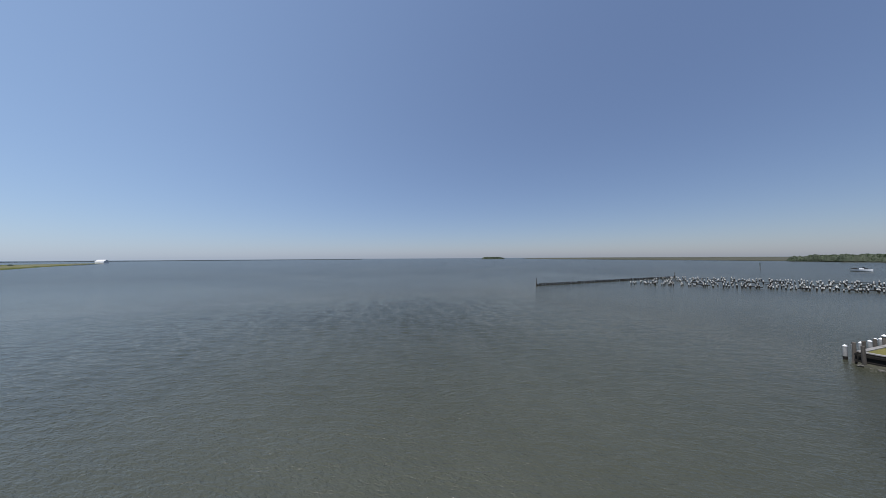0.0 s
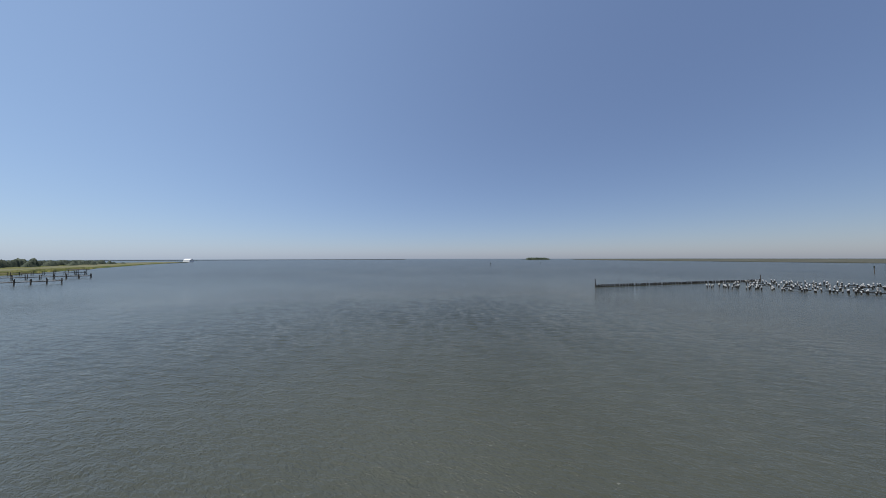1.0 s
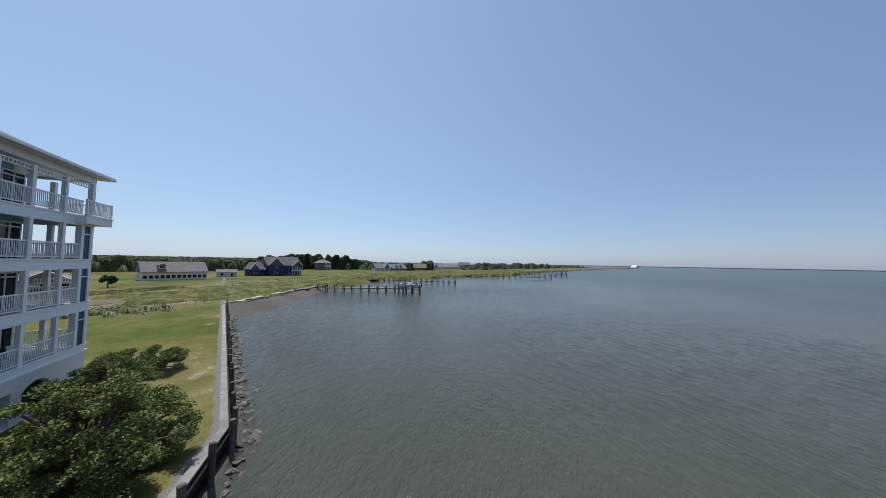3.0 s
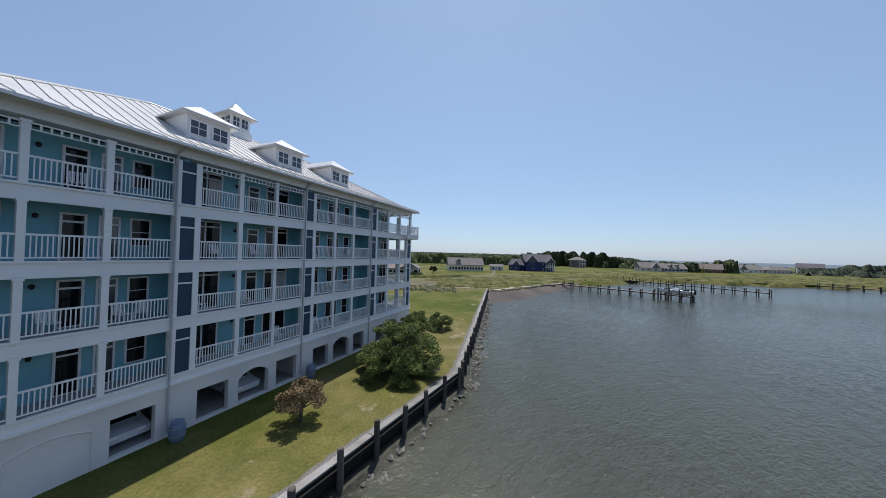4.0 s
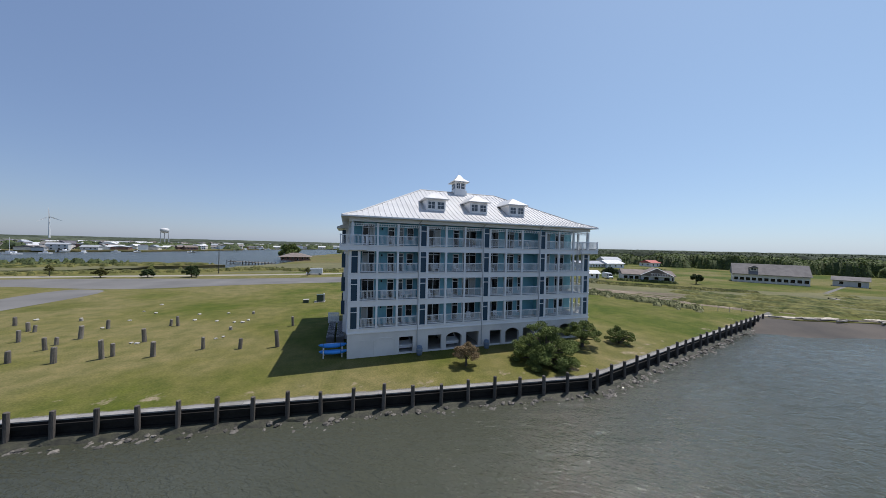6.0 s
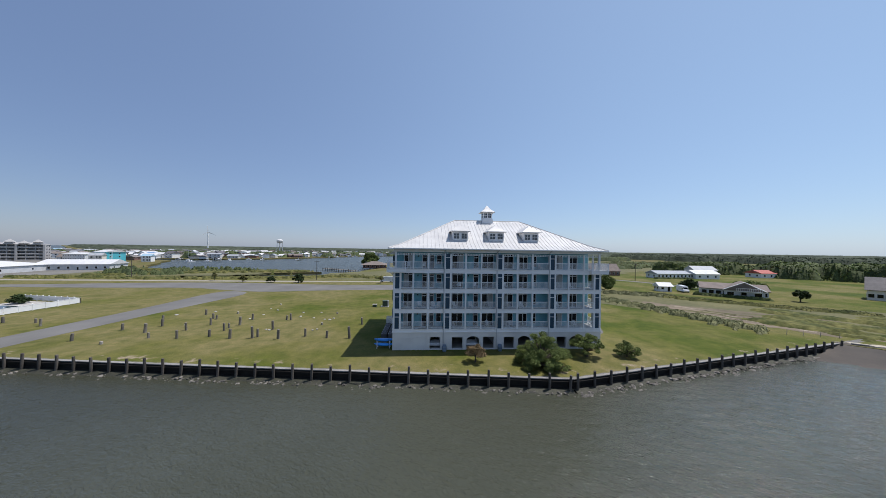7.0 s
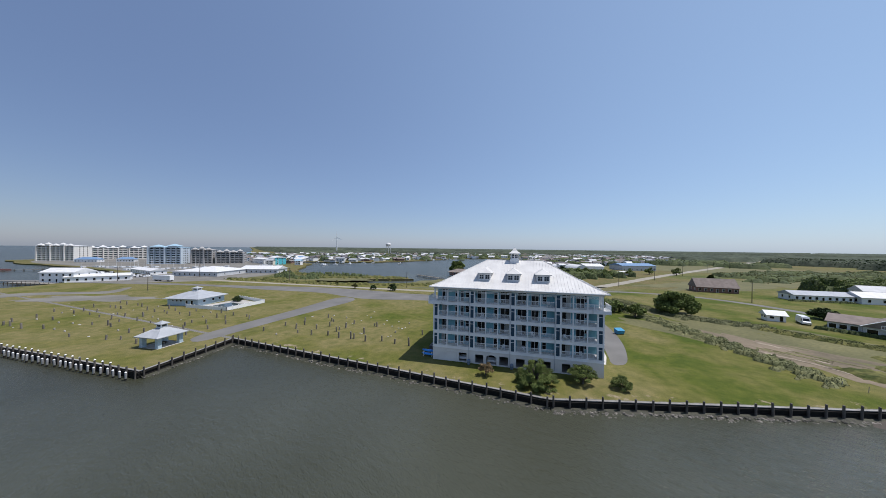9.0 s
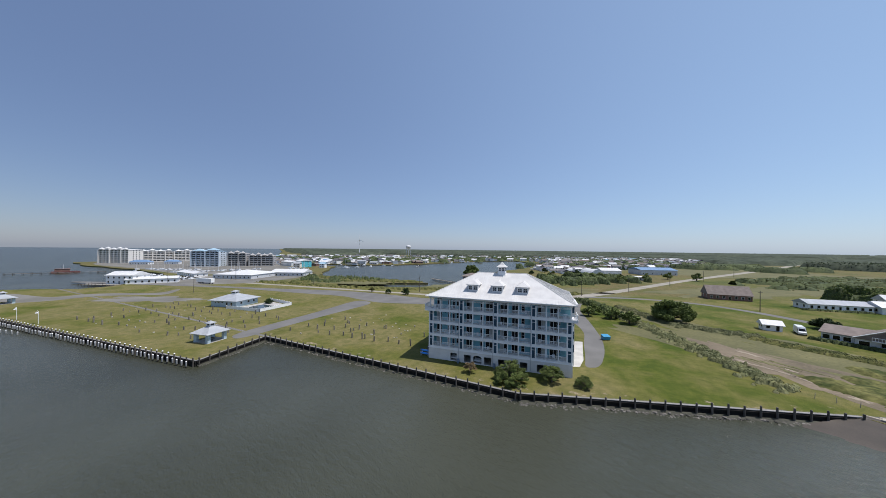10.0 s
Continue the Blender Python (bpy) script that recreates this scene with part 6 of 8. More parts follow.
def pavilion(at, turn):
    p = thing("picnic_pavilion", "open picnic pavilion with pale blue piers and grey metal roof", "pavilion", "picnic pavilions", pose(*at, 0, 0, turn))
    for x in (-2.25, 2.25):
        for y in (-2.25, 2.25):
            bm = bmesh.new()
            box(bm, x - 0.42, y - 0.42, -0.1, x + 0.42, y + 0.42, 2.45)
            part("pier", bm, pale_blue, p)
    bm = bmesh.new()
    hip_roof(bm, -3.35, -3.35, 3.35, 3.35, 2.6, 4.55)
    rf = part("roof", bm, grey_metal, p)
    for i in range(-6, 7):
        bm = bmesh.new()
        x = i * 0.48
        for s in (-1, 1):
            u = 1 - abs(x) / 3.35
            solid_a, solid_b = Vector((x, s * 3.35, 2.62)), Vector((x, s * 3.35 * (1 - u), 2.62 + 1.95 * u))
            if u > 0.05:
                tube(bm, solid_a, solid_b, 0.025, n=4)
        part("roof_seam", bm, grey_metal, rf)
    bm = bmesh.new()
    box(bm, -2.6, -2.6, 2.3, 2.6, 2.6, 2.46)
    part("soffit", bm, white, p)
    bm = bmesh.new()
    box(bm, -2.8, -2.8, -0.1, 2.8, 2.8, 0.04)
    part("slab", bm, concrete, p)
    lantern(p, 0, 0, 3.85, 0.68)
    tb = thing("picnic_table", "dark picnic table with benches under the pavilion", "table", "picnic tables", pose(at[0], at[1], at[2] + 0.04, 0, 0, turn))
    for x0, y0, z0, x1, y1, z1, nm in ((-0.9, -0.38, 0.7, 0.9, 0.38, 0.75, "top"), (-0.9, -0.85, 0.42, 0.9, -0.58, 0.46, "bench"), (-0.9, 0.58, 0.42, 0.9, 0.85, 0.46, "bench"), (-0.65, -0.8, 0.34, -0.58, 0.8, 0.42, "bearer"), (0.58, -0.8, 0.34, 0.65, 0.8, 0.42, "bearer"),
                                         (-0.66, -0.3, 0, -0.57, -0.2, 0.7, "leg"), (-0.66, 0.2, 0, -0.57, 0.3, 0.7, "leg"), (0.57, -0.3, 0, 0.66, -0.2, 0.7, "leg"), (0.57, 0.2, 0, 0.66, 0.3, 0.7, "leg")):
        bm = bmesh.new()
        box(bm, x0, y0, z0, x1, y1, z1)
        part(nm, bm, timber, tb)


pavilion((-63.7, -10.2, 0), 4)
pavilion((-204.5, -9.0, 0), 0)

pool = thing("pool_house", "low pale blue pool house with grey hip roof and lantern", "pool house", m=pose(-109.5, 29.0, 0, 0, 0, 10))
bm = bmesh.new()
box(bm, -6.5, -6.0, -0.1, 6.5, 6.0, 2.75)
part("wall", bm, pale_blue, pool)
bm = bmesh.new()
hip_roof(bm, -7.5, -7.0, 7.5, 7.0, 2.85, 5.5)
part("roof", bm, grey_metal, pool)
lantern(pool, 0, 0, 4.95, 1.0)
for x in (-4.6, -2.9, -1.2):
    glazed("window", pool, x, 1.6, x + 0.9, 2.3, -6.0, 1)
for x in (1.2, 3.4):
    glazed("door", pool, x, 0.05, x + 1.0, 2.15, -6.0, 1)
for y in (-4, 0, 3):
    glazed("window", pool, y, 1.2, y + 1.2, 2.2, 6.5, 1, axis=90)

fence = thing("pool_fence", "white vinyl panel fence round the pool", "fence")
FENCE = [(-103.5, 21.0), (-84.3, 21.4), (-84.3, 37.5), (-103.0, 42.0)]
for a, b in zip(FENCE, FENCE[1:]):
    pts = line_points(a, b, 2.2)
    for p, q in zip(pts, pts[1:]):
        bm = bmesh.new()
        bar(bm, p, q, -0.03, 0.03, 0.12, 1.25)
        part("panel", bm, white, fence)
        bm = bmesh.new()
        bar(bm, p, q, -0.05, 0.05, 1.25, 1.36)
        part("rail", bm, white, fence)
    for x, y in pts:
        bm = bmesh.new()
        box(bm, x - 0.075, y - 0.075, -0.1, x + 0.075, y + 0.075, 1.5)
        solid(bm, [(x - 0.1, y - 0.1, 1.5), (x + 0.1, y - 0.1, 1.5), (x + 0.1, y + 0.1, 1.5), (x - 0.1, y + 0.1, 1.5), (x, y, 1.6)], [(0, 1, 4), (1, 2, 4), (2, 3, 4), (3, 0, 4), (3, 2, 1, 0)])
        part("post", bm, white, fence)
sheet("pool_deck", [(-102.5, 21.8), (-85, 22.2), (-85, 37), (-101, 40.5)], 0.03, concrete, "grey concrete pool deck", "paving")
pool_water = mat("still_pool_cover", (0.05, 0.07, 0.08), rough=0.15)
sheet("pool_cover", [(-98, 25.5), (-88.5, 25.5), (-88.5, 32.5), (-98, 34)], 0.05, pool_water, "dark covered swimming pool", "pool")
plant("bush", "dark ragged bush beside the pool", "bush", (-97.5, 36.5, 0), 4.5, 2.8, 2500, 0.2, leaf_dark, 0.4, 14)


def lamp(at, turn):
    p = thing("lamp_post", "white gooseneck lamp post on the sea wall lawn", "lamp post", "white lamp posts", pose(*at, 0, 0, turn))
    bm = bmesh.new()
    tube(bm, (0, 0, -0.1), (0, 0, 4.0), 0.08, 0.06)
    part("pole", bm, white, p)
    bm = bmesh.new()
    pr = [(-0.55 + 0.55 * math.cos(a), 0, 4.0 + 0.5 * math.sin(a)) for a in [math.pi * i / 8 for i in range(9)]]
    for a, b in zip(pr, pr[1:]):
        tube(bm, a, b, 0.05, n=6)
    part("arm", bm, white, p)
    bm = bmesh.new()
    lathe(bm, [(0.42, 3.6), (0.36, 3.72), (0.1, 3.95), (0.06, 4.05)], 12, (-1.1, 0, 0))
    part("shade", bm, white, p)


for x in (-135.2, -151.4, -168, -186, -205):
    lamp((x, -19.4, 0), 0)

# ---------------------------------------------------------------- houses
shingle = mat("grey_brown_shingles", (0.20, 0.185, 0.175), (0.145, 0.135, 0.128), rough=0.95, big=0.6, fine=8, grain=0.14, bump=0.4, dist=0.02)
shingle_brown = mat("brown_shingles", (0.20, 0.165, 0.145), (0.145, 0.12, 0.105), rough=0.95, big=0.6, fine=8, grain=0.14, bump=0.4, dist=0.02)
shingle_dark = mat("slate_grey_shingles", (0.12, 0.115, 0.125), (0.085, 0.08, 0.09), rough=0.95, big=0.6, fine=8, grain=0.14, bump=0.4, dist=0.02)
red_roof = mat("faded_red_roof", (0.42, 0.10, 0.08), (0.32, 0.08, 0.06), rough=0.7, grain=0.1)
blue_roof = mat("blue_metal_roof", (0.15, 0.25, 0.40), (0.12, 0.20, 0.32), rough=0.5, grain=0.06)
teal_roof = mat("pale_turquoise_roof", (0.33, 0.47, 0.56), (0.28, 0.41, 0.50), rough=0.5)
white_roof = mat("white_membrane_roof", (0.62, 0.62, 0.615), (0.52, 0.52, 0.515), rough=0.6, grain=0.04)
wall_blue = mat("deep_blue_siding", (0.014, 0.032, 0.125), (0.011, 0.026, 0.10), rough=0.6, laps=0.2, bump=0.3, dist=0.015)
wall_beige = mat("beige_siding", (0.72, 0.66, 0.58), (0.63, 0.58, 0.50), rough=0.7, laps=0.2, bump=0.3, dist=0.015)
wall_grey = mat("grey_siding", (0.55, 0.56, 0.57), (0.47, 0.48, 0.49), rough=0.7, laps=0.2, bump=0.3, dist=0.015)
brick = mat("red_brown_brickwork", (0.24, 0.13, 0.10), (0.17, 0.095, 0.075), rough=0.9, big=0.8, fine=14, grain=0.2, bump=0.3)
wall_turq = mat("bright_turquoise_paint", (0.10, 0.50, 0.58), (0.08, 0.42, 0.5), rough=0.6)


def house_body(name, label, at, turn, w, d, eave, ridge, wall, rf, windows=4, over=0.5, hip=False, floors=1, group="", porch=0, cross=None, dormers=(), door=True, simple=False):
    """A house with its front on local -y: walls, roof, framed windows, door, and, where asked, porch, cross gable and dormers."""
    h = thing(name, label, "house", group, pose(*at, 0, 0, turn))
    bm = bmesh.new()
    box(bm, -w / 2, -d / 2, -0.2, w / 2, d / 2, eave)
    if not hip:
        for s in (-1, 1):
            x = s * w / 2
            a, b = (x, x - s * 0.2)
            solid(bm, [(a, -d / 2, eave), (a, d / 2, eave), (a, 0, ridge - 0.15), (b, -d / 2, eave), (b, d / 2, eave), (b, 0, ridge - 0.15)], [(0, 1, 2), (5, 4, 3), (0, 2, 5, 3), (2, 1, 4, 5)])
    part("wall", bm, wall, h)
    bm = bmesh.new()
    slope = (ridge - eave) / (d / 2)
    ez = eave - slope * over * 0.6
    (hip_roof if hip else gable_roof)(bm, -w / 2 - over, -d / 2 - over, w / 2 + over, d / 2 + over, ez + 0.2, ridge + 0.1)
    part("roof", bm, rf, h)
    fh = eave / floors
    if simple:
        for f in range(floors):
            for y, s in ((-d / 2, -1), (d / 2, 1)):
                for x in (-w * 0.28, w * 0.24):
                    bm = bmesh.new()
                    box(bm, x - 0.75, y - 0.05, f * fh + 0.9, x + 0.75, y + 0.05, f * fh + min(2.2, fh - 0.4))
                    part("window", bm, glass_blue, h)
        bm = bmesh.new()
        box(bm, -0.5, -d / 2 - 0.06, 0.0, 0.5, -d / 2 + 0.02, 2.1)
        part("door", bm, wall_blue, h)
        return h
    for f in range(floors):
        for i in range(windows):
            x = -w / 2 + w * (i + 0.5) / windows
            wd = min(1.2, w / windows * 0.6)
            if porch == 2 and f == 0:
                wd = w / windows * 0.8
            if door and f == 0 and i == windows // 2 and porch != 2:
                glazed("door", h, x - 0.5, 0.05, x + 0.5, 2.1, -d / 2, 1)
            else:
                glazed("window", h, x - wd / 2, f * fh + 0.85, x + wd / 2, f * fh + min(2.25, fh - 0.35), -d / 2, 1)
        for s, ax in ((-1, -90), (1, 90)):
            for k in (0.2, 0.65):
                y = -d / 2 + d * k
                glazed("window", h, y + (1.1 if s < 0 else 0), f * fh + 0.9, y + (2.2 if s < 0 else 1.1), f * fh + min(2.2, fh - 0.35), s * w / 2, 1, axis=ax)
    for cx, cw, cz, proj in ([cross] if isinstance(cross, tuple) else cross or ()):
        veranda = porch == 1 and cx > 0
        bm = bmesh.new()
        box(bm, cx - cw / 2, -d / 2 - proj, eave - 0.35 if veranda else -0.2, cx + cw / 2, -d / 2 + 0.1, eave)
        yf = -d / 2 - proj
        solid(bm, [(cx - cw / 2, yf, eave), (cx + cw / 2, yf, eave), (cx, yf, cz - 0.15), (cx - cw / 2, yf + 0.2, eave), (cx + cw / 2, yf + 0.2, eave), (cx, yf + 0.2, cz - 0.15)], [(0, 1, 2), (5, 4, 3), (0, 2, 5, 3), (2, 1, 4, 5)])
        part("wing_wall", bm, wall, h)
        bm = bmesh.new()
        gable_roof(bm, 0, -cw / 2 - 0.4, d / 2 + proj + 0.5, cw / 2 + 0.4, eave + 0.05, cz + 0.1)
        bm.transform(pose(cx, 0, 0, 0, 0, -90))
        part("wing_roof", bm, rf, h)
        for z0 in () if veranda else ((0.9, 2.2), (eave - 1.7, eave - 0.5), (eave + 0.4, eave + 1.3)):
            if z0[0] > 0 and (z0[0] < 1.5 or floors > 1 or z0[0] > eave):
                ww = 0.9 if z0[0] > eave else 1.5
                glazed("window", h, cx - ww / 2, z0[0], cx + ww / 2, z0[1], yf, 1)
        if porch == 2:
            for i in range(4):
                x = cx - cw / 2 + 0.5 + i * (cw - 1.0) / 4
                if abs(x + (cw - 1.0) / 8 - cx) > 1.2:
                    glazed("window", h, x + 0.15, 0.6, x + (cw - 1.0) / 4 - 0.15, 2.1, yf, 1)
            bm = bmesh.new()
            box(bm, cx - cw * 0.2, yf - 1.2, eave - 0.25, cx + cw * 0.42, yf, eave - 0.1)
            part("balcony", bm, white, h)
            bm = bmesh.new()
            for i in range(13):
                x = cx - cw * 0.2 + cw * 0.62 * i / 12
                box(bm, x - 0.04, yf - 1.2, eave - 0.1, x + 0.04, yf - 1.12, eave + 0.8)
            box(bm, cx - cw * 0.2, yf - 1.22, eave + 0.8, cx + cw * 0.42, yf - 1.1, eave + 0.9)
            part("balcony_rail", bm, white, h)
        bm = bmesh.new()
        for s in (-1, 1):
            tube(bm, (cx + s * (cw / 2 + 0.4), yf - 0.5, eave), (cx, yf - 0.5, cz + 0.02), 0.13, n=4)
        part("verge_board", bm, white, h)
    if porch == 1:
        for i in range(5):
            x = w / 2 - 5.8 + i * 1.4
            bm = bmesh.new()
            box(bm, x - 0.12, -d / 2 - 2.2, -0.1, x + 0.12, -d / 2 - 1.96, eave)
            part("porch_post", bm, white, h)
        for f in range(floors):
            bm = bmesh.new()
            z = (f + 1) * fh
            box(bm, w / 2 - 6, -d / 2 - 2.3, z - 0.35, w / 2, -d / 2, z - 0.05)
            part("porch_deck", bm, white, h)
            if f:
                bm = bmesh.new()
                box(bm, w / 2 - 6, -d / 2 - 2.25, f * fh + 0.8, w / 2, -d / 2 - 2.17, f * fh + 0.92)
                for i in range(24):
                    x = w / 2 - 6 + i * 0.25
                    box(bm, x, -d / 2 - 2.23, f * fh - 0.05, x + 0.05, -d / 2 - 2.19, f * fh + 0.8)
                part("porch_rail", bm, white, h)
    for x in dormers:
        bm = bmesh.new()
        zz = eave + (ridge - eave) * 0.35
        box(bm, x - 1.1, -d / 2 + 1.2, zz - 0.5, x + 1.1, -0.5, zz + 1.3)
        dm = part("dormer", bm, wall, h)
        bm = bmesh.new()
        gable_roof(bm, 0, -1.4, d / 2 - 0.6, 1.4, zz + 1.3, zz + 2.1)
        bm.transform(pose(x, 0.0, 0, 0, 0, -90))
        part("dormer_roof", bm, rf, dm)
        glazed("window", dm, x - 0.8, zz + 0.1, x + 0.8, zz + 1.1, -d / 2 + 1.2, 2)
    return h


def facing(a, b):
    """Centre and turn for a front that runs from a to b, seen with a on the left."""
    return ((a[0] + b[0]) / 2, (a[1] + b[1]) / 2), math.degrees(math.atan2(b[1] - a[1], b[0] - a[0]))


def placed(name, label, a, b, d, *args, **kw):
    c, t = facing(a, b)
    w = math.dist(a, b)
    q = Matrix.Rotation(radians(t), 2) @ Vector((0, d / 2))
    return house_body(name, label, (c[0] + q[0], c[1] + q[1], 0), t, w, d, *args, **kw)


placed("house", "deep blue two-storey house with white trim and porches", (198.2, 7.3), (206.1, -9.9), 13, 6.2, 11.2, wall_blue, shingle_dark, windows=4, floors=2, porch=1, cross=[(-5.3, 7.6, 10.8, 1.4), (6.6, 5.0, 9.2, 2.4)])
placed("garage_wing", "deep blue garage wing with grey shingle roof", (203.0, 19.2), (198.7, 8.4), 9, 3.8, 7.8, wall_blue, shingle_dark, windows=3, cross=(1.6, 5.4, 7.2, 2.0))
placed("house", "beige shingle-roofed house with white porch and dormer", (161.2, 47.2), (172.0, 28.8), 10, 3.6, 7.8, wall_beige, shingle, windows=12, porch=2, dormers=(-4.5,))
placed("shed", "small grey garden shed with a low gable roof", (188.0, 28.6), (190.4, 20.6), 4.5, 2.5, 3.9, wall_grey, shingle, windows=2)
placed("house", "grey sunroom house with wide gable and brown roof", (108.5, 57.0), (121.0, 45.3), 13, 2.7, 4.4, wall_grey, shingle_brown, windows=9, porch=2, cross=(2.6, 10.0, 5.6, 1.0))
placed("house", "long white ranch house with pale roof", (146.5, 121.5), (168.5, 121.5), 9, 2.8, 4.5, white, grey_metal, windows=9)
placed("garage", "white double garage with pale gable roof", (169.5, 119.5), (185.0, 119.5), 9, 3.0, 5.2, white, white_roof, windows=3, door=False)
placed("house", "white two-storey gabled house behind the garage", (180.0, 131.0), (193.0, 128.5), 9, 4.8, 7.2, white, grey_metal, windows=4, floors=2)
placed("house", "red-brown brick house with brown shingle roof", (116.5, 140.8), (135.0, 138.6), 11, 3.0, 7.6, brick, shingle_brown, windows=7)
placed("house", "long low house with faded red roof", (226, 130), (257, 128), 10, 3.0, 5.0, white, red_roof, windows=7)
placed("shed", "small white barn-shaped garden shed", (99.4, 65.4), (104.0, 64.6), 3.6, 2.1, 3.4, white, white_roof, windows=2)
car("van", (108.0, 64.0, 0), 250, car_white, "white camper van parked on the grass", van=True)
placed("house", "pale grey house with shingle roof near the shore", (287.0, -74.2), (291.0, -90.0), 11, 3.0, 7.4, wall_beige, shingle, windows=4, cross=(2.5, 6, 7.4, 2.0), group="shore houses")
placed("house", "low grey house with white porch near the shore", (291.8, -91.5), (297.0, -108.5), 11, 2.8, 6.8, wall_grey, shingle, windows=6, porch=2, dormers=(-3, 2), group="shore houses")
placed("house", "brown brick house between trees near the shore", (312, -120), (308, -135), 11, 3.0, 7.4, brick, shingle_brown, windows=4, group="shore houses")
placed("house", "white house with grey roof near the shore", (349, -158), (358, -182), 11, 3.0, 7.0, white, shingle, windows=6, cross=(-6, 7, 7.4, 1.5), group="shore houses")
placed("house", "pale house with hipped roof near the shore", (359, -186), (367, -206), 11, 3.2, 7.0, wall_beige, shingle, windows=6, hip=True, group="shore houses")
placed("house", "white two-storey house near the shore", (392, -221), (385, -236), 12, 6.0, 10.0, white, shingle_dark, windows=5, floors=2, group="shore houses")
placed("house", "small house with red-brown roof below the pines", (343, -51), (342, -61), 10, 3.4, 8.4, brick, shingle_brown, windows=3)
placed("house", "tall grey house with balconies among trees", (312, -22), (315, -34), 10, 7.4, 10.4, shingle, shingle, windows=4, floors=2, hip=True, porch=1, over=1.2)
placed("hut", "white building on the point", (622, -1046), (650, -1062), 12, 5.0, 10.0, white, white_roof, windows=4)

# ---------------------------------------------------------------- docks, boats and ruined piers
dock_wood = mat("dock_boards", (0.24, 0.22, 0.19), (0.16, 0.145, 0.125), rough=0.9, big=1.0, fine=14, grain=0.2, island=0.2)
DOCK_PILE = post_mesh("post", 0.16, 4.2, timber, 0.04, 8, 77)
DOCK_PILE_SHORT = post_mesh("post", 0.16, 3.4, timber, 0.04, 8, 78)


def dock(a, b, width, spacing, label, tops=1.0, planks=True):
    k = thing("dock", label, "dock", "timber docks")
    d = math.dist(a, b)
    nx, ny = (b[1] - a[1]) / d, -(b[0] - a[0]) / d
    for o in (-width * 0.38, width * 0.38):
        bm = bmesh.new()
        bar(bm, a, b, o - 0.06, o + 0.06, -0.14, 0.12)
        part("stringer", bm, timber, k)
    n = int(d / 0.6)
    if not planks:
        bm = bmesh.new()
        bar(bm, a, b, -width / 2, width / 2, 0.12, 0.17)
        part("deck", bm, dock_wood, k)
        n = 0
    bm = bmesh.new()
    box(bm, -0.27, -width / 2, 0.12, 0.27, width / 2, 0.17)
    me = mesh_of("deck_board", bm, dock_wood)
    ang = math.degrees(math.atan2(b[1] - a[1], b[0] - a[0]))
    for i in range(n):
        t = (i + 0.5) / n
        share("deck_board", me, k, pose(a[0] + (b[0] - a[0]) * t, a[1] + (b[1] - a[1]) * t, RND.uniform(-0.012, 0.012), 0, 0, ang + RND.uniform(-0.6, 0.6)))
    for x, y in line_points(a, b, spacing, 0.3):
        for s in (-1, 1):
            o = s * (width / 2 + 0.16)
            share("post", DOCK_PILE, k, pose(x + nx * o, y + ny * o, tops - 4.2 + RND.uniform(-0.2, 0.25), RND.uniform(-2, 2), RND.uniform(-2, 2), RND.uniform(0, 360)))
    return k


dock((113.5, -17.4), (98.9, -50.8), 1.5, 2.9, "long timber dock on paired piles by the beach", 1.1)
dock((160, -41), (127.1, -79.2), 1.5, 3.0, "second long timber dock on paired piles", 1.2)
dock((190, -124), (150.8, -165.4), 1.5, 4.0, "far timber dock on paired piles", 1.2, False)
dock((222, -180), (176.5, -208.2), 1.5, 4.5, "far timber dock beside another dock", 1.3, False)
dock((276, -236), (221.2, -256.3), 1.5, 5.0, "distant timber dock with covered end", 1.3, False)
dock((131, 10), (107.5, -14.5), 1.2, 12, "low boardwalk across the marsh grass", 0.2)


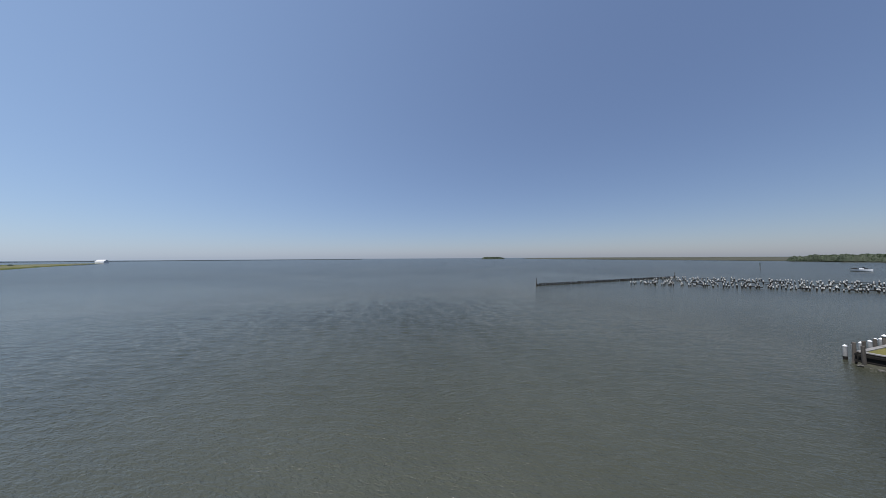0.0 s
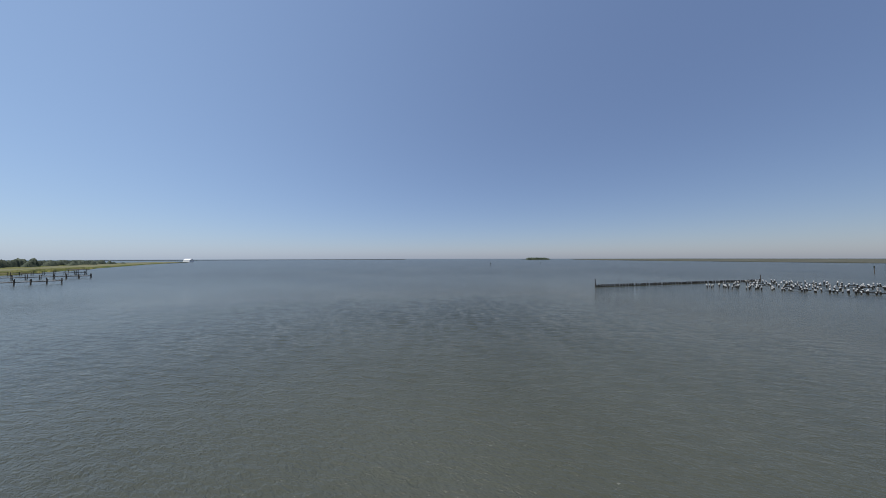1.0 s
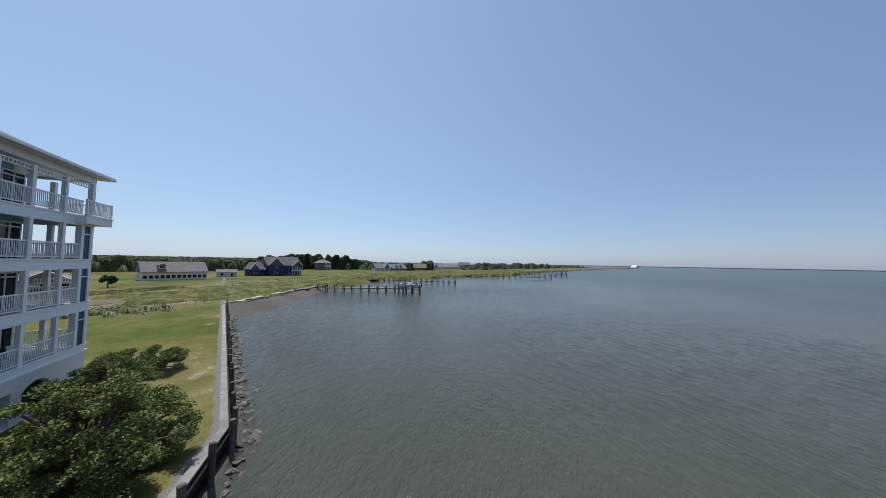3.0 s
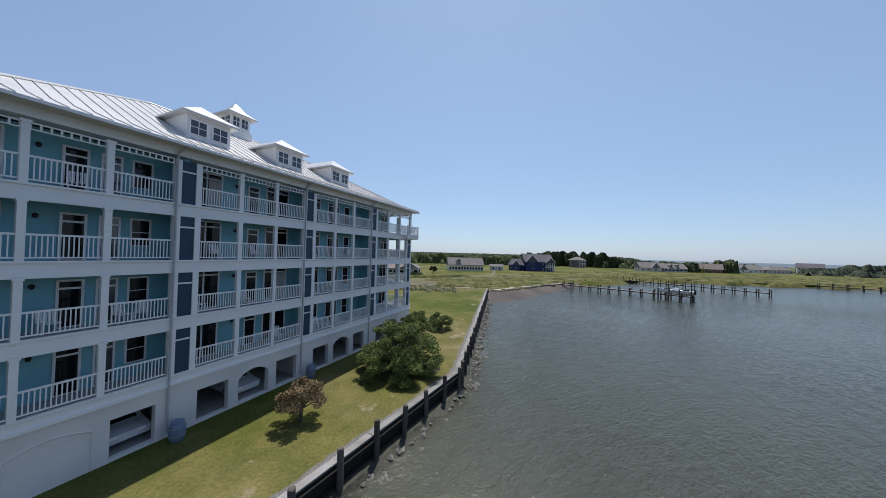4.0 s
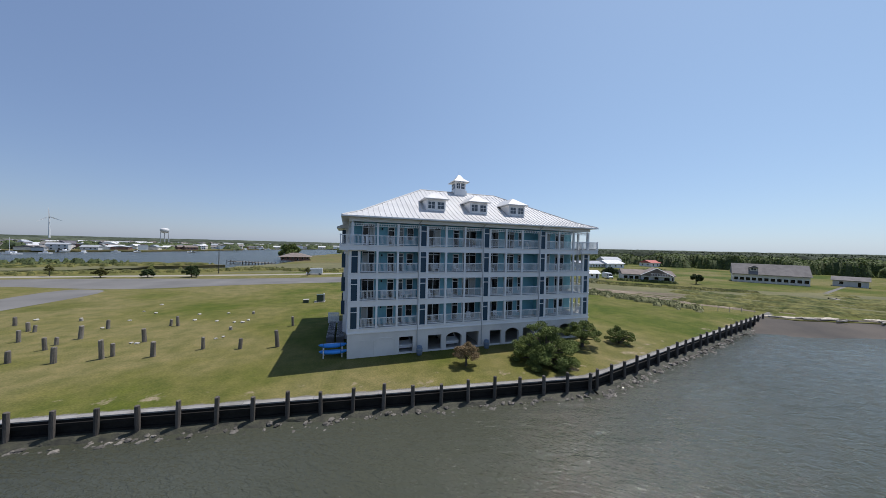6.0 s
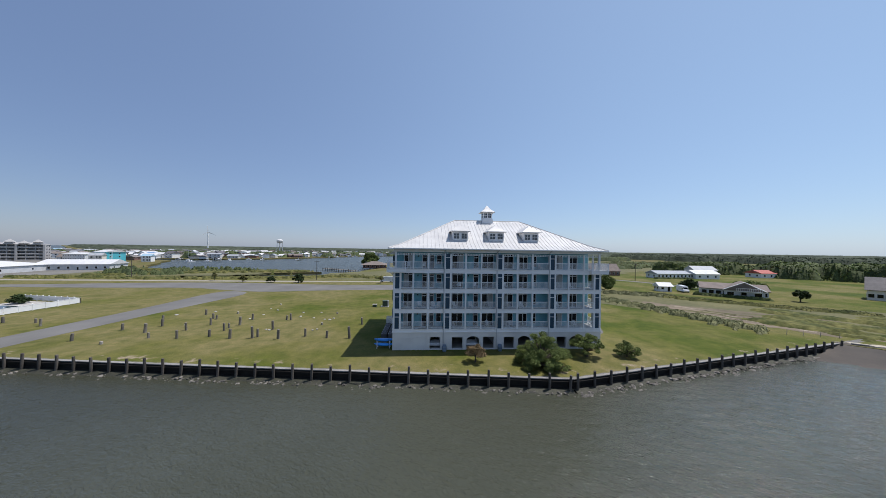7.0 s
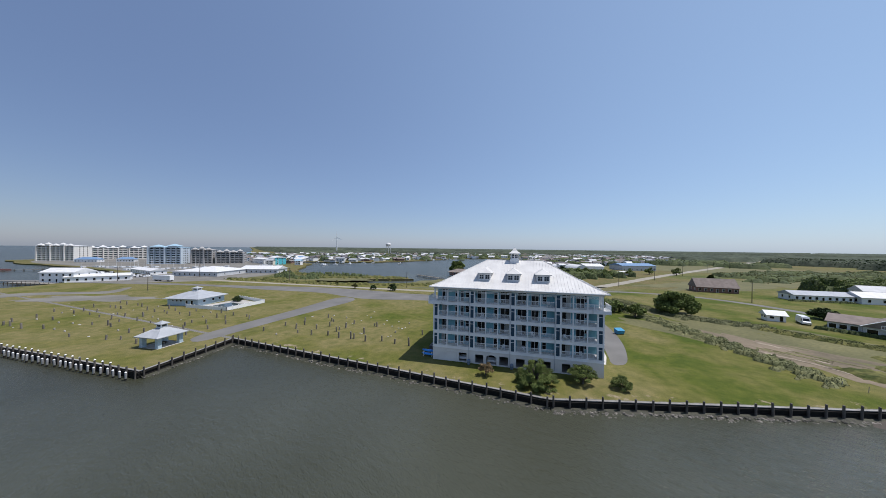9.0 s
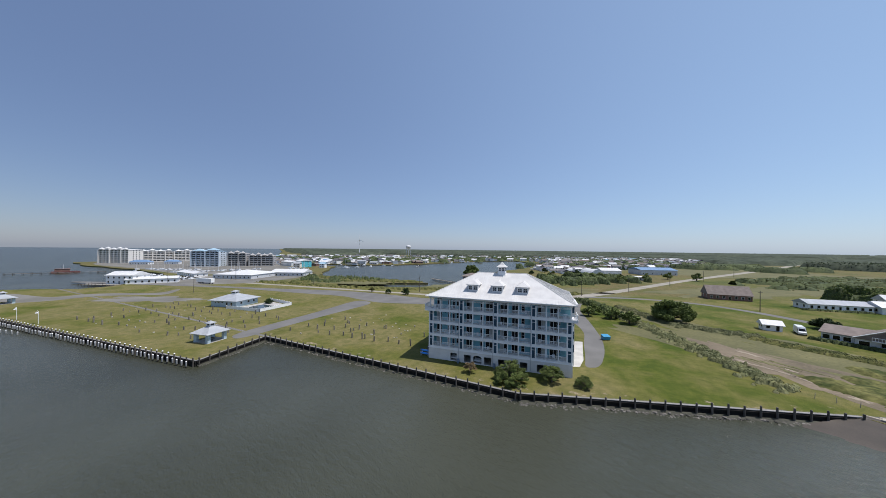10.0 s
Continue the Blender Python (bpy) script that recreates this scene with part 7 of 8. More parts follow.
def motor_boat(at, turn, L, label, group=""):
    b = thing("motor_boat", label, "boat", group, pose(*at, 0, 0, turn))
    bm = bmesh.new()
    n = 10
    rows_ = []
    for i in range(n + 1):
        t = i / n
        w = 0.16 * L * (1 - max(0, (t - 0.35) / 0.65) ** 2.2) + 0.02
        s = 0.13 * L + 0.05 * L * t * t
        x = (t - 0.5) * L
        rows_.append([bm.verts.new(p) for p in ((x, -w, s), (x, -w * 0.8, s * 0.35), (x, 0, 0.02 * L * t * 2), (x, w * 0.8, s * 0.35), (x, w, s))])
    for p, q in zip(rows_, rows_[1:]):
        for j in range(4):
            bm.faces.new((p[j], p[j + 1], q[j + 1], q[j]))
        bm.faces.new((p[4], p[0], q[0], q[4]))
    bm.faces.new(rows_[0])
    bm.faces.new(list(reversed(rows_[-1])))
    part("hull", bm, car_white, b)
    bm = bmesh.new()
    box(bm, -0.08 * L, -0.07 * L, 0.12 * L, 0.08 * L, 0.07 * L, 0.21 * L)
    part("console", bm, white, b)
    for x0, x1 in ((-0.36, -0.22), (0.16, 0.3)):
        bm = bmesh.new()
        box(bm, x0 * L, -0.08 * L, 0.12 * L, x1 * L, 0.08 * L, 0.175 * L)
        box(bm, x0 * L, -0.08 * L, 0.175 * L, (x0 + 0.03) * L, 0.08 * L, 0.21 * L)
        part("seat", bm, dark, b, "dark padded seat")
    bm = bmesh.new()
    box(bm, -0.545 * L, -0.03 * L, 0.03 * L, -0.495 * L, 0.03 * L, 0.19 * L)
    part("outboard", bm, dark, b)
    bm = bmesh.new()
    solid(bm, [(0.08 * L, -0.06 * L, 0.21 * L), (0.08 * L, 0.06 * L, 0.21 * L), (0.04 * L, 0.05 * L, 0.28 * L), (0.04 * L, -0.05 * L, 0.28 * L), (0.07 * L, -0.06 * L, 0.21 * L), (0.07 * L, 0.06 * L, 0.21 * L), (0.03 * L, 0.05 * L, 0.28 * L), (0.03 * L, -0.05 * L, 0.28 * L)],
          [(0, 1, 2, 3), (7, 6, 5, 4), (0, 4, 5, 1), (1, 5, 6, 2), (2, 6, 7, 3), (3, 7, 4, 0)])
    part("windscreen", bm, glass, b)
    return b


def boat_lift(at, turn, L, W):
    k = thing("boat_lift", "timber boat lift frame of dark piles and beams", "boat lift", m=pose(*at, 0, 0, turn))
    for i in range(4):
        for s in (-1, 1):
            share("post", DOCK_PILE_SHORT, k, pose(-L / 2 + L * i / 3, s * W / 2, -1.3, RND.uniform(-2, 2), RND.uniform(-2, 2), 0))
    for s in (-1, 1):
        bm = bmesh.new()
        box(bm, -L / 2 - 0.3, s * W / 2 - 0.1, 0.3, L / 2 + 0.3, s * W / 2 + 0.1, 0.5)
        part("beam", bm, timber, k)
    for x in (-L / 4, L / 4):
        bm = bmesh.new()
        box(bm, x - 0.1, -W / 2, 0.5, x + 0.1, W / 2, 0.66)
        part("cradle", bm, timber, k)


boat_lift((98.0, -46.2, 0), 66, 7.0, 3.4)
motor_boat((98.0, -46.2, 0.66), 66, 8.0, "white centre-console boat raised on a dock lift")
motor_boat((-339, -106, WATER_Z - 0.1), 60, 12, "white motor boat out on the bay")

lift_roof = thing("dock_shelter", "dark flat-roofed shelter at a dock end", "shelter", m=pose(225, -255, 0, 0, 0, -20))
for x in (-4, 4):
    for y in (-2.5, 2.5):
        share("post", DOCK_PILE, lift_roof, pose(x, y, -2.0))
bm = bmesh.new()
box(bm, -5, -3.2, 2.1, 5, 3.2, 2.35)
part("roof", bm, timber, lift_roof)

# breakwater of close piles, and the bleached ruin of a pier
bw = tagged(thing("breakwater", "", ""), "low dark breakwater of close-set timber piles", "breakwater", kind="structure")
a, b = (-71.3, -104.7), (-163.6, -113.1)
bm = bmesh.new()
bar(bm, a, b, -0.1, 0.1, -2.5, -1.15)
part("sheeting", bm, wet_timber, bw)
BW_PILE = post_mesh("post", 0.2, 3.0, wet_timber, 0.04, 7, 91)
for x, y in line_points(a, b, 0.75):
    share("post", BW_PILE, bw, pose(x, y - 0.2, -3.4 + RND.uniform(-0.15, 0.15), RND.uniform(-4, 4), RND.uniform(-4, 4), 0))
share("tall_post", DOCK_PILE, bw, pose(-71.3, -104.7, -2.5))
share("tall_post", DOCK_PILE, bw, pose(-163.6, -113.1, -2.5))
bleached = mat("bleached_white_timber", (0.62, 0.61, 0.58), (0.36, 0.34, 0.31), rough=0.95, big=2.5, fine=14, grain=0.25, island=0.25)
RUIN = [post_mesh("ruin_post", 0.17, 0.35 + 0.14 * i, bleached, 0.05, 7, 100 + i) for i in range(3)]
RUIN_LOW = post_mesh("post_foot", 0.17, 2.15, wet_timber, 0.02, 7, 120)
ruin = thing("ruined_pier", "ruined pier of leaning bleached timber piles and beams", "ruined pier")


def gather(store, me, m):
    """Add a transformed copy of a small mesh to a joined list of points and faces."""
    v, f = store
    k = len(v)
    v.extend(tuple(m @ p.co) for p in me.vertices)
    f.extend(tuple(k + i for i in q.vertices) for q in me.polygons)


FAR_TOPS, FAR_FEET = ([], []), ([], [])
for row, (a, b, step, tilt) in enumerate((((-110, -95), (-162, -36), 1.35, 6), ((-114, -97), (-168, -34), 1.3, 9), ((-124, -101), (-180, -34), 1.2, 10), ((-136, -105), (-192, -34), 1.2, 10), ((-148, -108), (-203, -34), 1.2, 10), ((-158, -111), (-213, -34), 1.3, 9))):
    pts = line_points(a, b, step)
    for x, y in pts:
        if RND.random() < 0.92:
            m = pose(x + RND.gauss(0, 0.35), y + RND.gauss(0, 0.4), -2.75 + RND.uniform(-0.35, 0.35), RND.gauss(0, tilt), RND.gauss(0, tilt), RND.uniform(0, 360))
            top, me = m @ Matrix.Translation((0, 0, 2.15)), RND.choice(RUIN)
            foot = m @ Matrix.Scale(1.06, 4)
            if row < 2:
                share("ruin_post", me, ruin, top)
                share("post_foot", RUIN_LOW, ruin, foot)
            else:
                gather(FAR_TOPS, me, top)
                gather(FAR_FEET, RUIN_LOW, foot)
    for p, q in zip(pts[::2], pts[2::2]):
        if RND.random() < 0.35:
            bm = bmesh.new()
            bar(bm, p, q, -0.1, 0.1, -0.85, -0.62)
            part("beam", bm, wet_timber, ruin)
for nm, (v, f), material in (("ruin_post_rows", FAR_TOPS, bleached), ("post_foot_rows", FAR_FEET, wet_timber)):
    me = bpy.data.meshes.new(nm)
    me.from_pydata(v, [], f)
    me.materials.append(material)
    new(nm, me).parent = ruin


def marker(at, h):
    m = thing("channel_marker", "dark channel marker post standing in the bay", "marker", "channel markers", pose(*at))
    bm = bmesh.new()
    tube(bm, (0, 0, -2), (0, 0, h), 0.2, n=8)
    part("post", bm, timber, m)
    bm = bmesh.new()
    box(bm, -0.6, -0.12, h - 1.3, 0.6, 0.12, h)
    part("board", bm, green_steel, m)


marker((-318, -149, WATER_Z), 5.2)
marker((-137, -410, WATER_Z), 4.2)
marker((-222, -420, WATER_Z), 4.2)

# ---------------------------------------------------------------- far shores


def low_land(name, pts, z, material, label, step=40, amp=8, seed=1):
    q = ragged(pts + pts[:1], step, amp, seed)[:-1]
    bm = bmesh.new()
    top = [bm.verts.new((x, y, z)) for x, y in q]
    low = [bm.verts.new((x, y, -2.0)) for x, y in q]
    for tri in geometry.tessellate_polygon([[Vector((x, y, 0)) for x, y in q]]):
        bm.faces.new([top[i] for i in tri])
    for i in range(len(q)):
        j = (i + 1) % len(q)
        bm.faces.new((top[i], low[i], low[j], top[j]))
    return tagged(part(name, bm, material), label, "far land", kind="structure")


marsh = mat("brown_far_marsh", (0.085, 0.085, 0.065), (0.06, 0.062, 0.045), rough=1.0, spec=0.05, big=0.01, fine=0.2, grain=0.15, bump=0.0)
low_land("far_marsh", [(-1337, -1956), (-1022, -1249), (-908, -552), (-877, -352), (-801, -224), (-812, -124), (-1188, -180), (-3370, -992), (-3597, -3385), (-2029, -3066)], -0.3, marsh, "low brown salt marsh across the bay")
low_land("far_shore", [(1760, -2050), (1492, -2150), (1222, -2310), (834, -2480), (400, -2580), (-112, -2640), (-121, -2760), (430, -2760), (898, -2658), (1316, -2477), (1822, -2150)], 1.2, marsh, "thin dark line of low shore across the bay", 60, 10, 4)
low_land("far_island", [(-851, -1814), (-918, -1734), (-1009, -1739), (-1045, -1799), (-972, -1860)], 0.2, marsh, "small far island in the bay", 30, 6, 2)


belt("island_trees", [(-886, -1766), (-999, -1801)], 50, 5, 14, 13, hazed_canopy, "dark trees on a far island", 21, 5000, 1.6, leaf_dark, low=0.2, wobble=0.7)
belt("headland_trees", [(-858, -313), (-823, -213), (-839, -145)], 45, 3.0, 13, 8, hazed_canopy, "wooded far headland", 22, 14000, 0.9, leaf_dark, low=0.2, wobble=0.9)
belt("east_woods", [(200, 170), (226, 172), (256, 176)], 24, 1.5, 9, 7.5, canopy_mat, "dense mixed woodland beyond the lawns", 23, 26000, 0.5, leaf, low=0.3)
belt("east_woods", [(268, 110), (276, 84), (292, 60), (312, 40), (330, 20)], 22, 1.6, 11, 7, canopy_mat, "dense mixed woodland behind the houses", 123, 30000, 0.5, leaf, low=0.3)
belt("east_pines", [(338, 14), (341, -2), (342, -20), (342, -36), (341, -50)], 24, 1.5, 17, 8.5, canopy_mat, "dark pines behind the blue house", 24, 40000, 0.7, leaf_dark, low=0.2, wobble=0.8)
belt("hedgerow_woods", [(262, 150), (310, 130), (350, 90), (410, 40), (450, -60)], 50, 2.8, 11, 10, canopy_mat, "woodland beyond the lawns", 25, 30000, 0.8, leaf, low=0.3, wobble=0.8)
belt("mid_woods", [(540, 590), (620, 440), (690, 260), (730, 80), (720, -80)], 150, 5, 13, 13, hazed_canopy, "woodland across the marsh", 26, 22000, 1.3, leaf_dark)
belt("shore_trees", [(306, -112), (313, -117)], 9, 1.2, 9.5, 5, canopy_mat, "rounded dark trees between the shore houses", 27, 3000, 0.5, leaf_dark)
belt("shore_trees", [(322, -138), (328, -147)], 11, 1.2, 11.5, 5, canopy_mat, "rounded dark trees beside the brick house", 127, 3000, 0.5, leaf_dark)
belt("shore_trees", [(352, -64), (356, -76)], 12, 1.5, 10, 6, canopy_mat, "rounded dark trees beside the red-roofed house", 228, 4000, 0.6, leaf_dark, wobble=0.8)
belt("shore_trees", [(324, -82), (328, -90)], 8, 1.2, 9, 5, canopy_mat, "rounded dark trees behind the pale house", 229, 3000, 0.5, leaf_dark)
belt("shore_trees", [(345, -90), (372, -120), (392, -180)], 30, 2.5, 8, 8, canopy_mat, "trees behind the shore houses", 227, 9000, 0.7, leaf_dark, wobble=0.8)
for k, (line, tall) in enumerate((([(372, -225), (386, -244)], 6.5), ([(398, -262), (420, -304)], 10.5), ([(432, -330), (440, -352)], 7.0), ([(450, -374), (486, -462)], 11.5), ([(505, -505), (548, -598), (585, -690)], 8.0))):
    belt("point_trees", line, 40, 2.4, tall, 7, hazed_canopy, "low trees along the point", 280 + k, 4500, 0.7, leaf_dark, low=0.15, wobble=1.1)
belt("town_trees", [(-420, 470), (-260, 520), (-150, 700), (60, 760), (230, 620), (300, 520)], 110, 3.5, 8, 9, canopy_mat, "trees among the town roofs", 31, 12000, 1.0, leaf_dark, wobble=1.3)
belt("town_trees", [(-520, 420), (-400, 400), (-300, 400), (-240, 460), (-200, 560)], 60, 3.0, 8, 8, canopy_mat, "dark trees between harbour houses", 331, 8000, 0.9, leaf_dark, wobble=1.5)
belt("town_trees", [(60, 420), (110, 500), (180, 640), (260, 800)], 80, 3.0, 8, 8, canopy_mat, "dark trees among houses east of the harbour", 332, 8000, 0.9, leaf_dark, wobble=1.5)
belt("town_trees", [(-300, 880), (-100, 940), (120, 900), (300, 980)], 90, 4.0, 9, 10, hazed_canopy, "dark trees at the far edge of town", 333, 6000, 1.1, leaf_dark, wobble=1.3)
belt("road_scrub", [(44, 190), (70, 215), (96, 236), (62, 262)], 22, 1.3, 5.5, 6, canopy_mat, "scrubby trees beside the road", 32, 12000, 0.4, leaf, low=0.25, wobble=1.0)
belt("road_scrub", [(20, 175), (34, 200), (30, 225)], 14, 1.2, 5.0, 5, canopy_mat, "scrubby trees on the harbour shore", 132, 6000, 0.4, leaf, low=0.25, wobble=1.0)
belt("spit_scrub", [(-178, 150), (-158, 120), (-130, 121), (-150, 148), (-105, 146)], 6, 0.8, 3.0, 4, canopy_mat, "low bushes on the harbour spit", 33, 7000, 0.3, leaf_dark, low=0.15, wobble=1.2)
belt("marsh_scrub", [(215, 250), (290, 300), (390, 340)], 44, 2.5, 4.5, 8, canopy_mat, "scattered scrub over the inland marsh", 133, 8000, 0.6, leaf_olive, low=0.15, wobble=1.4)
belt("garden_bushes", [(106.5, 57), (112, 51.5), (119, 44)], 1.6, 0.25, 1.1, 0.9, canopy_mat, "low hedge bushes before the grey house", 35, 4000, 0.13, leaf)
belt("garden_bushes", [(144, 119.6), (166, 119.6)], 1.4, 0.3, 1.0, 1.1, canopy_mat, "clipped shrubs before the white ranch house", 36, 3000, 0.15, leaf_dark, wobble=1.1)


def far_wood(lo, hi, gap):
    """Weight of the woodland that rings the flat country, with clearings."""
    def weight(x, y):
        d = np.hypot(x - 60, y)
        n_ = np.sin(x * 0.006 + 1) * np.cos(y * 0.0075) + 0.7 * np.sin(x * 0.017 + y * 0.013) + 0.5 * np.sin(x * 0.031 - y * 0.027 + 2)
        side = np.where(x < 0, y * 0.76 + x * 0.655 - 60, 1e3)
        town = (x > -620) & (x < 380) & (y < 1020)
        road = np.abs((x - 146) * 0.786 - (y - 250) * 0.618) < 16
        w = np.minimum(np.minimum(d - lo, hi - d), side) / 60 + gap * n_
        return np.where(town | road | (y < -160) | (side < 0), -1.0, w)
    return weight


canopy("far_woods", far_wood(780, 1500, 0.75), (-900, -170, 1560, 1560), 8, 11.5, 17, hazed_canopy, "far woodland inland", 30)
canopy("horizon_woods", far_wood(1450, 4700, 0.25), (-3700, -170, 4700, 4700), 26, 17, 44, hazed_canopy, "far woodland along the horizon", 29, low=0.75)

plant("oak_tree", "broad round dark green tree on the lawn", "tree", (74.2, 68.6, 0), 15.5, 10.2, 30000, 0.33, leaf, 0.8, 41, clumps=30)
plant("oak_tree", "flat-topped dark tree near the grey house", "tree", (121, 74, 0), 9, 4.8, 4000, 0.3, leaf_dark, 1.2, 42, clumps=12)
plant("oak_tree", "wide rounded shrub tree behind the grey house", "tree", (140, 68, 0), 15, 5.2, 6000, 0.34, leaf, 0.5, 43, clumps=16)
plant("oak_tree", "large dark tree on the harbour shore", "tree", (-41.7, 214, 0), 17, 14.5, 11000, 0.5, leaf, 1.5, 44, clumps=24)
plant("small_tree", "young dark tree beside the shore road", "tree", (-61, 86, 0), 4.2, 3.4, 1800, 0.2, leaf_dark, 0.7, 45, "roadside trees")
plant("small_tree", "bushy young dark tree beside the shore road", "tree", (-49.5, 86, 0), 5.6, 4.2, 2500, 0.22, leaf_dark, 0.7, 46, "roadside trees")
plant("small_tree", "open olive tree beside the shore road", "tree", (-73.5, 87.5, 0), 4.4, 3.4, 1600, 0.18, leaf_olive, 0.8, 48, "roadside trees")
plant("small_tree", "thin young tree beside the shore road", "tree", (-89, 93, 0), 2.4, 4.0, 900, 0.16, leaf_olive, 1.3, 47, "roadside trees")
plant("small_tree", "bare-looking young tree beside the road", "tree", (-14, 86, 0), 2.6, 3.6, 700, 0.16, leaf_olive, 1.4, 48, "roadside trees")
plant("small_tree", "small rounded garden tree near the beige house", "tree", (128, 42, 0), 5.0, 4.4, 2500, 0.24, leaf_dark, 1.4, 49)

trees_ = [plant("round_tree", "round-headed dark green tree beside the road", "tree", (x, y, 0), w_, h_, 2600, 0.34, m_, 1.0, 60 + k, "roadside round trees", clumps=14)
          for k, (x, y, w_, h_, m_) in enumerate(((47.5, 72, 6.5, 5.2, leaf), (58, 214, 9, 8, leaf_dark), (76, 226, 10, 8.5, leaf)))]
rt = random.Random(19)
for x, y in ((52.5, 64), (44.5, 66), (57, 57), (34, 228), (44, 222), (67, 216), (88, 212), (97, 252), (160, 262), (14, 262), (116, 246), (140, 268), (60, 262), (28, 300), (84, 330), (118, 360), (150, 352)):
    q = rt.choice(trees_[1:]) if y > 100 else trees_[0]
    copy_thing(q, pose(x, y, 0, 0, 0, rt.uniform(0, 360)) @ Matrix.Scale(rt.uniform(0.75, 1.1), 4))

# ---------------------------------------------------------------- utility poles


def pole(at, h=9.5, turn=0):
    p = thing("utility_pole", "weathered wooden utility pole with crossarm", "utility pole", "utility poles", pose(*at, 0, 0, turn))
    bm = bmesh.new()
    tube(bm, (0, 0, -0.3), (0, 0, h), 0.16, 0.11, n=8)
    part("shaft", bm, timber_mid, p)
    bm = bmesh.new()
    box(bm, -1.1, -0.06, h - 0.75, 1.1, 0.06, h - 0.62)
    part("crossarm", bm, timber_mid, p)
    for x in (-1.0, 1.0, 0.45):
        bm = bmesh.new()
        lathe(bm, [(0.05, 0), (0.07, 0.08), (0.03, 0.16)], 6, (x, 0, h - 0.62))
        part("insulator", bm, steel_grey, p)


for x, y in ((-46.2, 98.5), (-166.3, 44.7), (-213, 101.9), (48.4, 124), (79.5, 152), (120.4, 105.9), (120, 205), (165, 262), (220, 330), (-130, 99.5), (-232, 66), (290, 418)):
    pole((x, y, 0), 9.5, 20)

# ---------------------------------------------------------------- waterfront blocks
condo_cream = mat("cream_render", (0.74, 0.71, 0.66), (0.66, 0.63, 0.58), rough=0.8, grain=0.05)
condo_grey = mat("grey_render", (0.40, 0.39, 0.38), (0.33, 0.32, 0.31), rough=0.8, grain=0.06)
condo_blue = mat("pale_blue_render", (0.56, 0.63, 0.68), (0.50, 0.56, 0.62), rough=0.8, grain=0.05)


def flats(label, a, b, d, floors, fh, wall, rf, bays, peaks, tall=2.6):
    """A balconied block: deep balconies bay by bay, projecting turrets and a row of peaked roofs."""
    c, t = facing(a, b)
    w = math.dist(a, b)
    k = thing("apartment_block", label, "apartment block", "waterfront blocks", pose(c[0], c[1], 0, 0, 0, t))
    H = floors * fh
    bm = bmesh.new()
    box(bm, -w / 2, 2.6, -0.3, w / 2, d, H)
    part("wall", bm, wall, k)
    for f in range(floors + 1):
        bm = bmesh.new()
        box(bm, -w / 2, 0, f * fh - 0.3, w / 2, 2.6, f * fh)
        part("balcony_slab", bm, wall, k)
    for i in range(bays + 1):
        bm = bmesh.new()
        x = -w / 2 + w * i / bays
        h = 0.6 if i % 3 == 0 else 0.2
        box(bm, x - h, 0.05 if h < 0.5 else -0.9, -0.3, x + h, 2.6, H)
        part("fin_wall", bm, wall, k)
    for f in range(floors):
        for i in range(bays):
            x = -w / 2 + w * (i + 0.5) / bays
            ww = w / bays * 0.38
            bm = bmesh.new()
            box(bm, x - ww, 2.5, f * fh + 0.1, x + ww, 2.62, f * fh + fh * 0.8)
            part("window", bm, glass_blue, k)
        bm = bmesh.new()
        box(bm, -w / 2, -0.1, f * fh + 0.02, w / 2, 0.0, f * fh + 1.0)
        part("balustrade", bm, wall, k)
    for s in (-1, 1):
        for f in range(floors):
            for q in (0.3, 0.5, 0.72):
                bm = bmesh.new()
                box(bm, s * w / 2 - 0.05, d * q, f * fh + 0.8, s * w / 2 + 0.05, d * q + 1.6, f * fh + 2.2)
                part("window", bm, glass_blue, k)
    bm = bmesh.new()
    hip_roof(bm, -w / 2 - 0.5, -0.5, w / 2 + 0.5, d + 0.5, H + 0.25, H + 1.8)
    part("roof", bm, rf, k)
    for i in range(peaks):
        x = -w / 2 + w * (i + 0.5) / peaks
        s = w / peaks * 0.36
        up = 1.2 if i % 2 else 0.0
        bm = bmesh.new()
        box(bm, x - s * 0.8, -0.7, H, x + s * 0.8, s * 1.6, H + 0.9 + up)
        part("turret", bm, wall, k)
        bm = bmesh.new()
        hip_roof(bm, x - s, -1.3, x + s, s * 2 - 1.3, H + 1.0 + up, H + 1.0 + up + tall)
        part("roof_peak", bm, rf, k)


flats("cream seven-storey waterfront block with white hip roofs", (-606, 172), (-575, 192), 30, 7, 2.9, condo_cream, white_roof, 8, 5)
flats("long cream waterfront block with white hip roofs", (-612, 222), (-600, 262), 20, 6, 2.9, condo_cream, white_roof, 8, 4)
flats("long cream waterfront wing with white hip roofs", (-600, 264), (-582, 306), 20, 6, 2.9, condo_cream, white_roof, 9, 4)
flats("pale blue waterfront block with turquoise roof", (-418, 186), (-390, 203), 20, 7, 2.9, condo_blue, teal_roof, 6, 2)
flats("grey balconied waterfront block", (-386, 212), (-368, 224), 18, 6, 2.9, condo_grey, condo_grey, 5, 3)
flats("low grey balconied waterfront block", (-366, 228), (-342, 246), 16, 5, 2.9, condo_grey, condo_grey, 6, 4)
placed("restaurant", "turquoise waterfront building on the harbour", (-300, 246), (-284, 240), 14, 8.6, 10.6, wall_turq, white_roof, windows=5, floors=3)
placed("hotel", "long white flat-roofed waterfront building", (-345, 262), (-312, 250), 16, 6.0, 7.4, white, white_roof, windows=9, floors=2)
placed("boathouse", "two-storey white boathouse with pale metal roof", (-262, 46), (-246, 53), 13, 6.0, 8.4, white, white_roof, windows=5, floors=2, group="marina sheds")
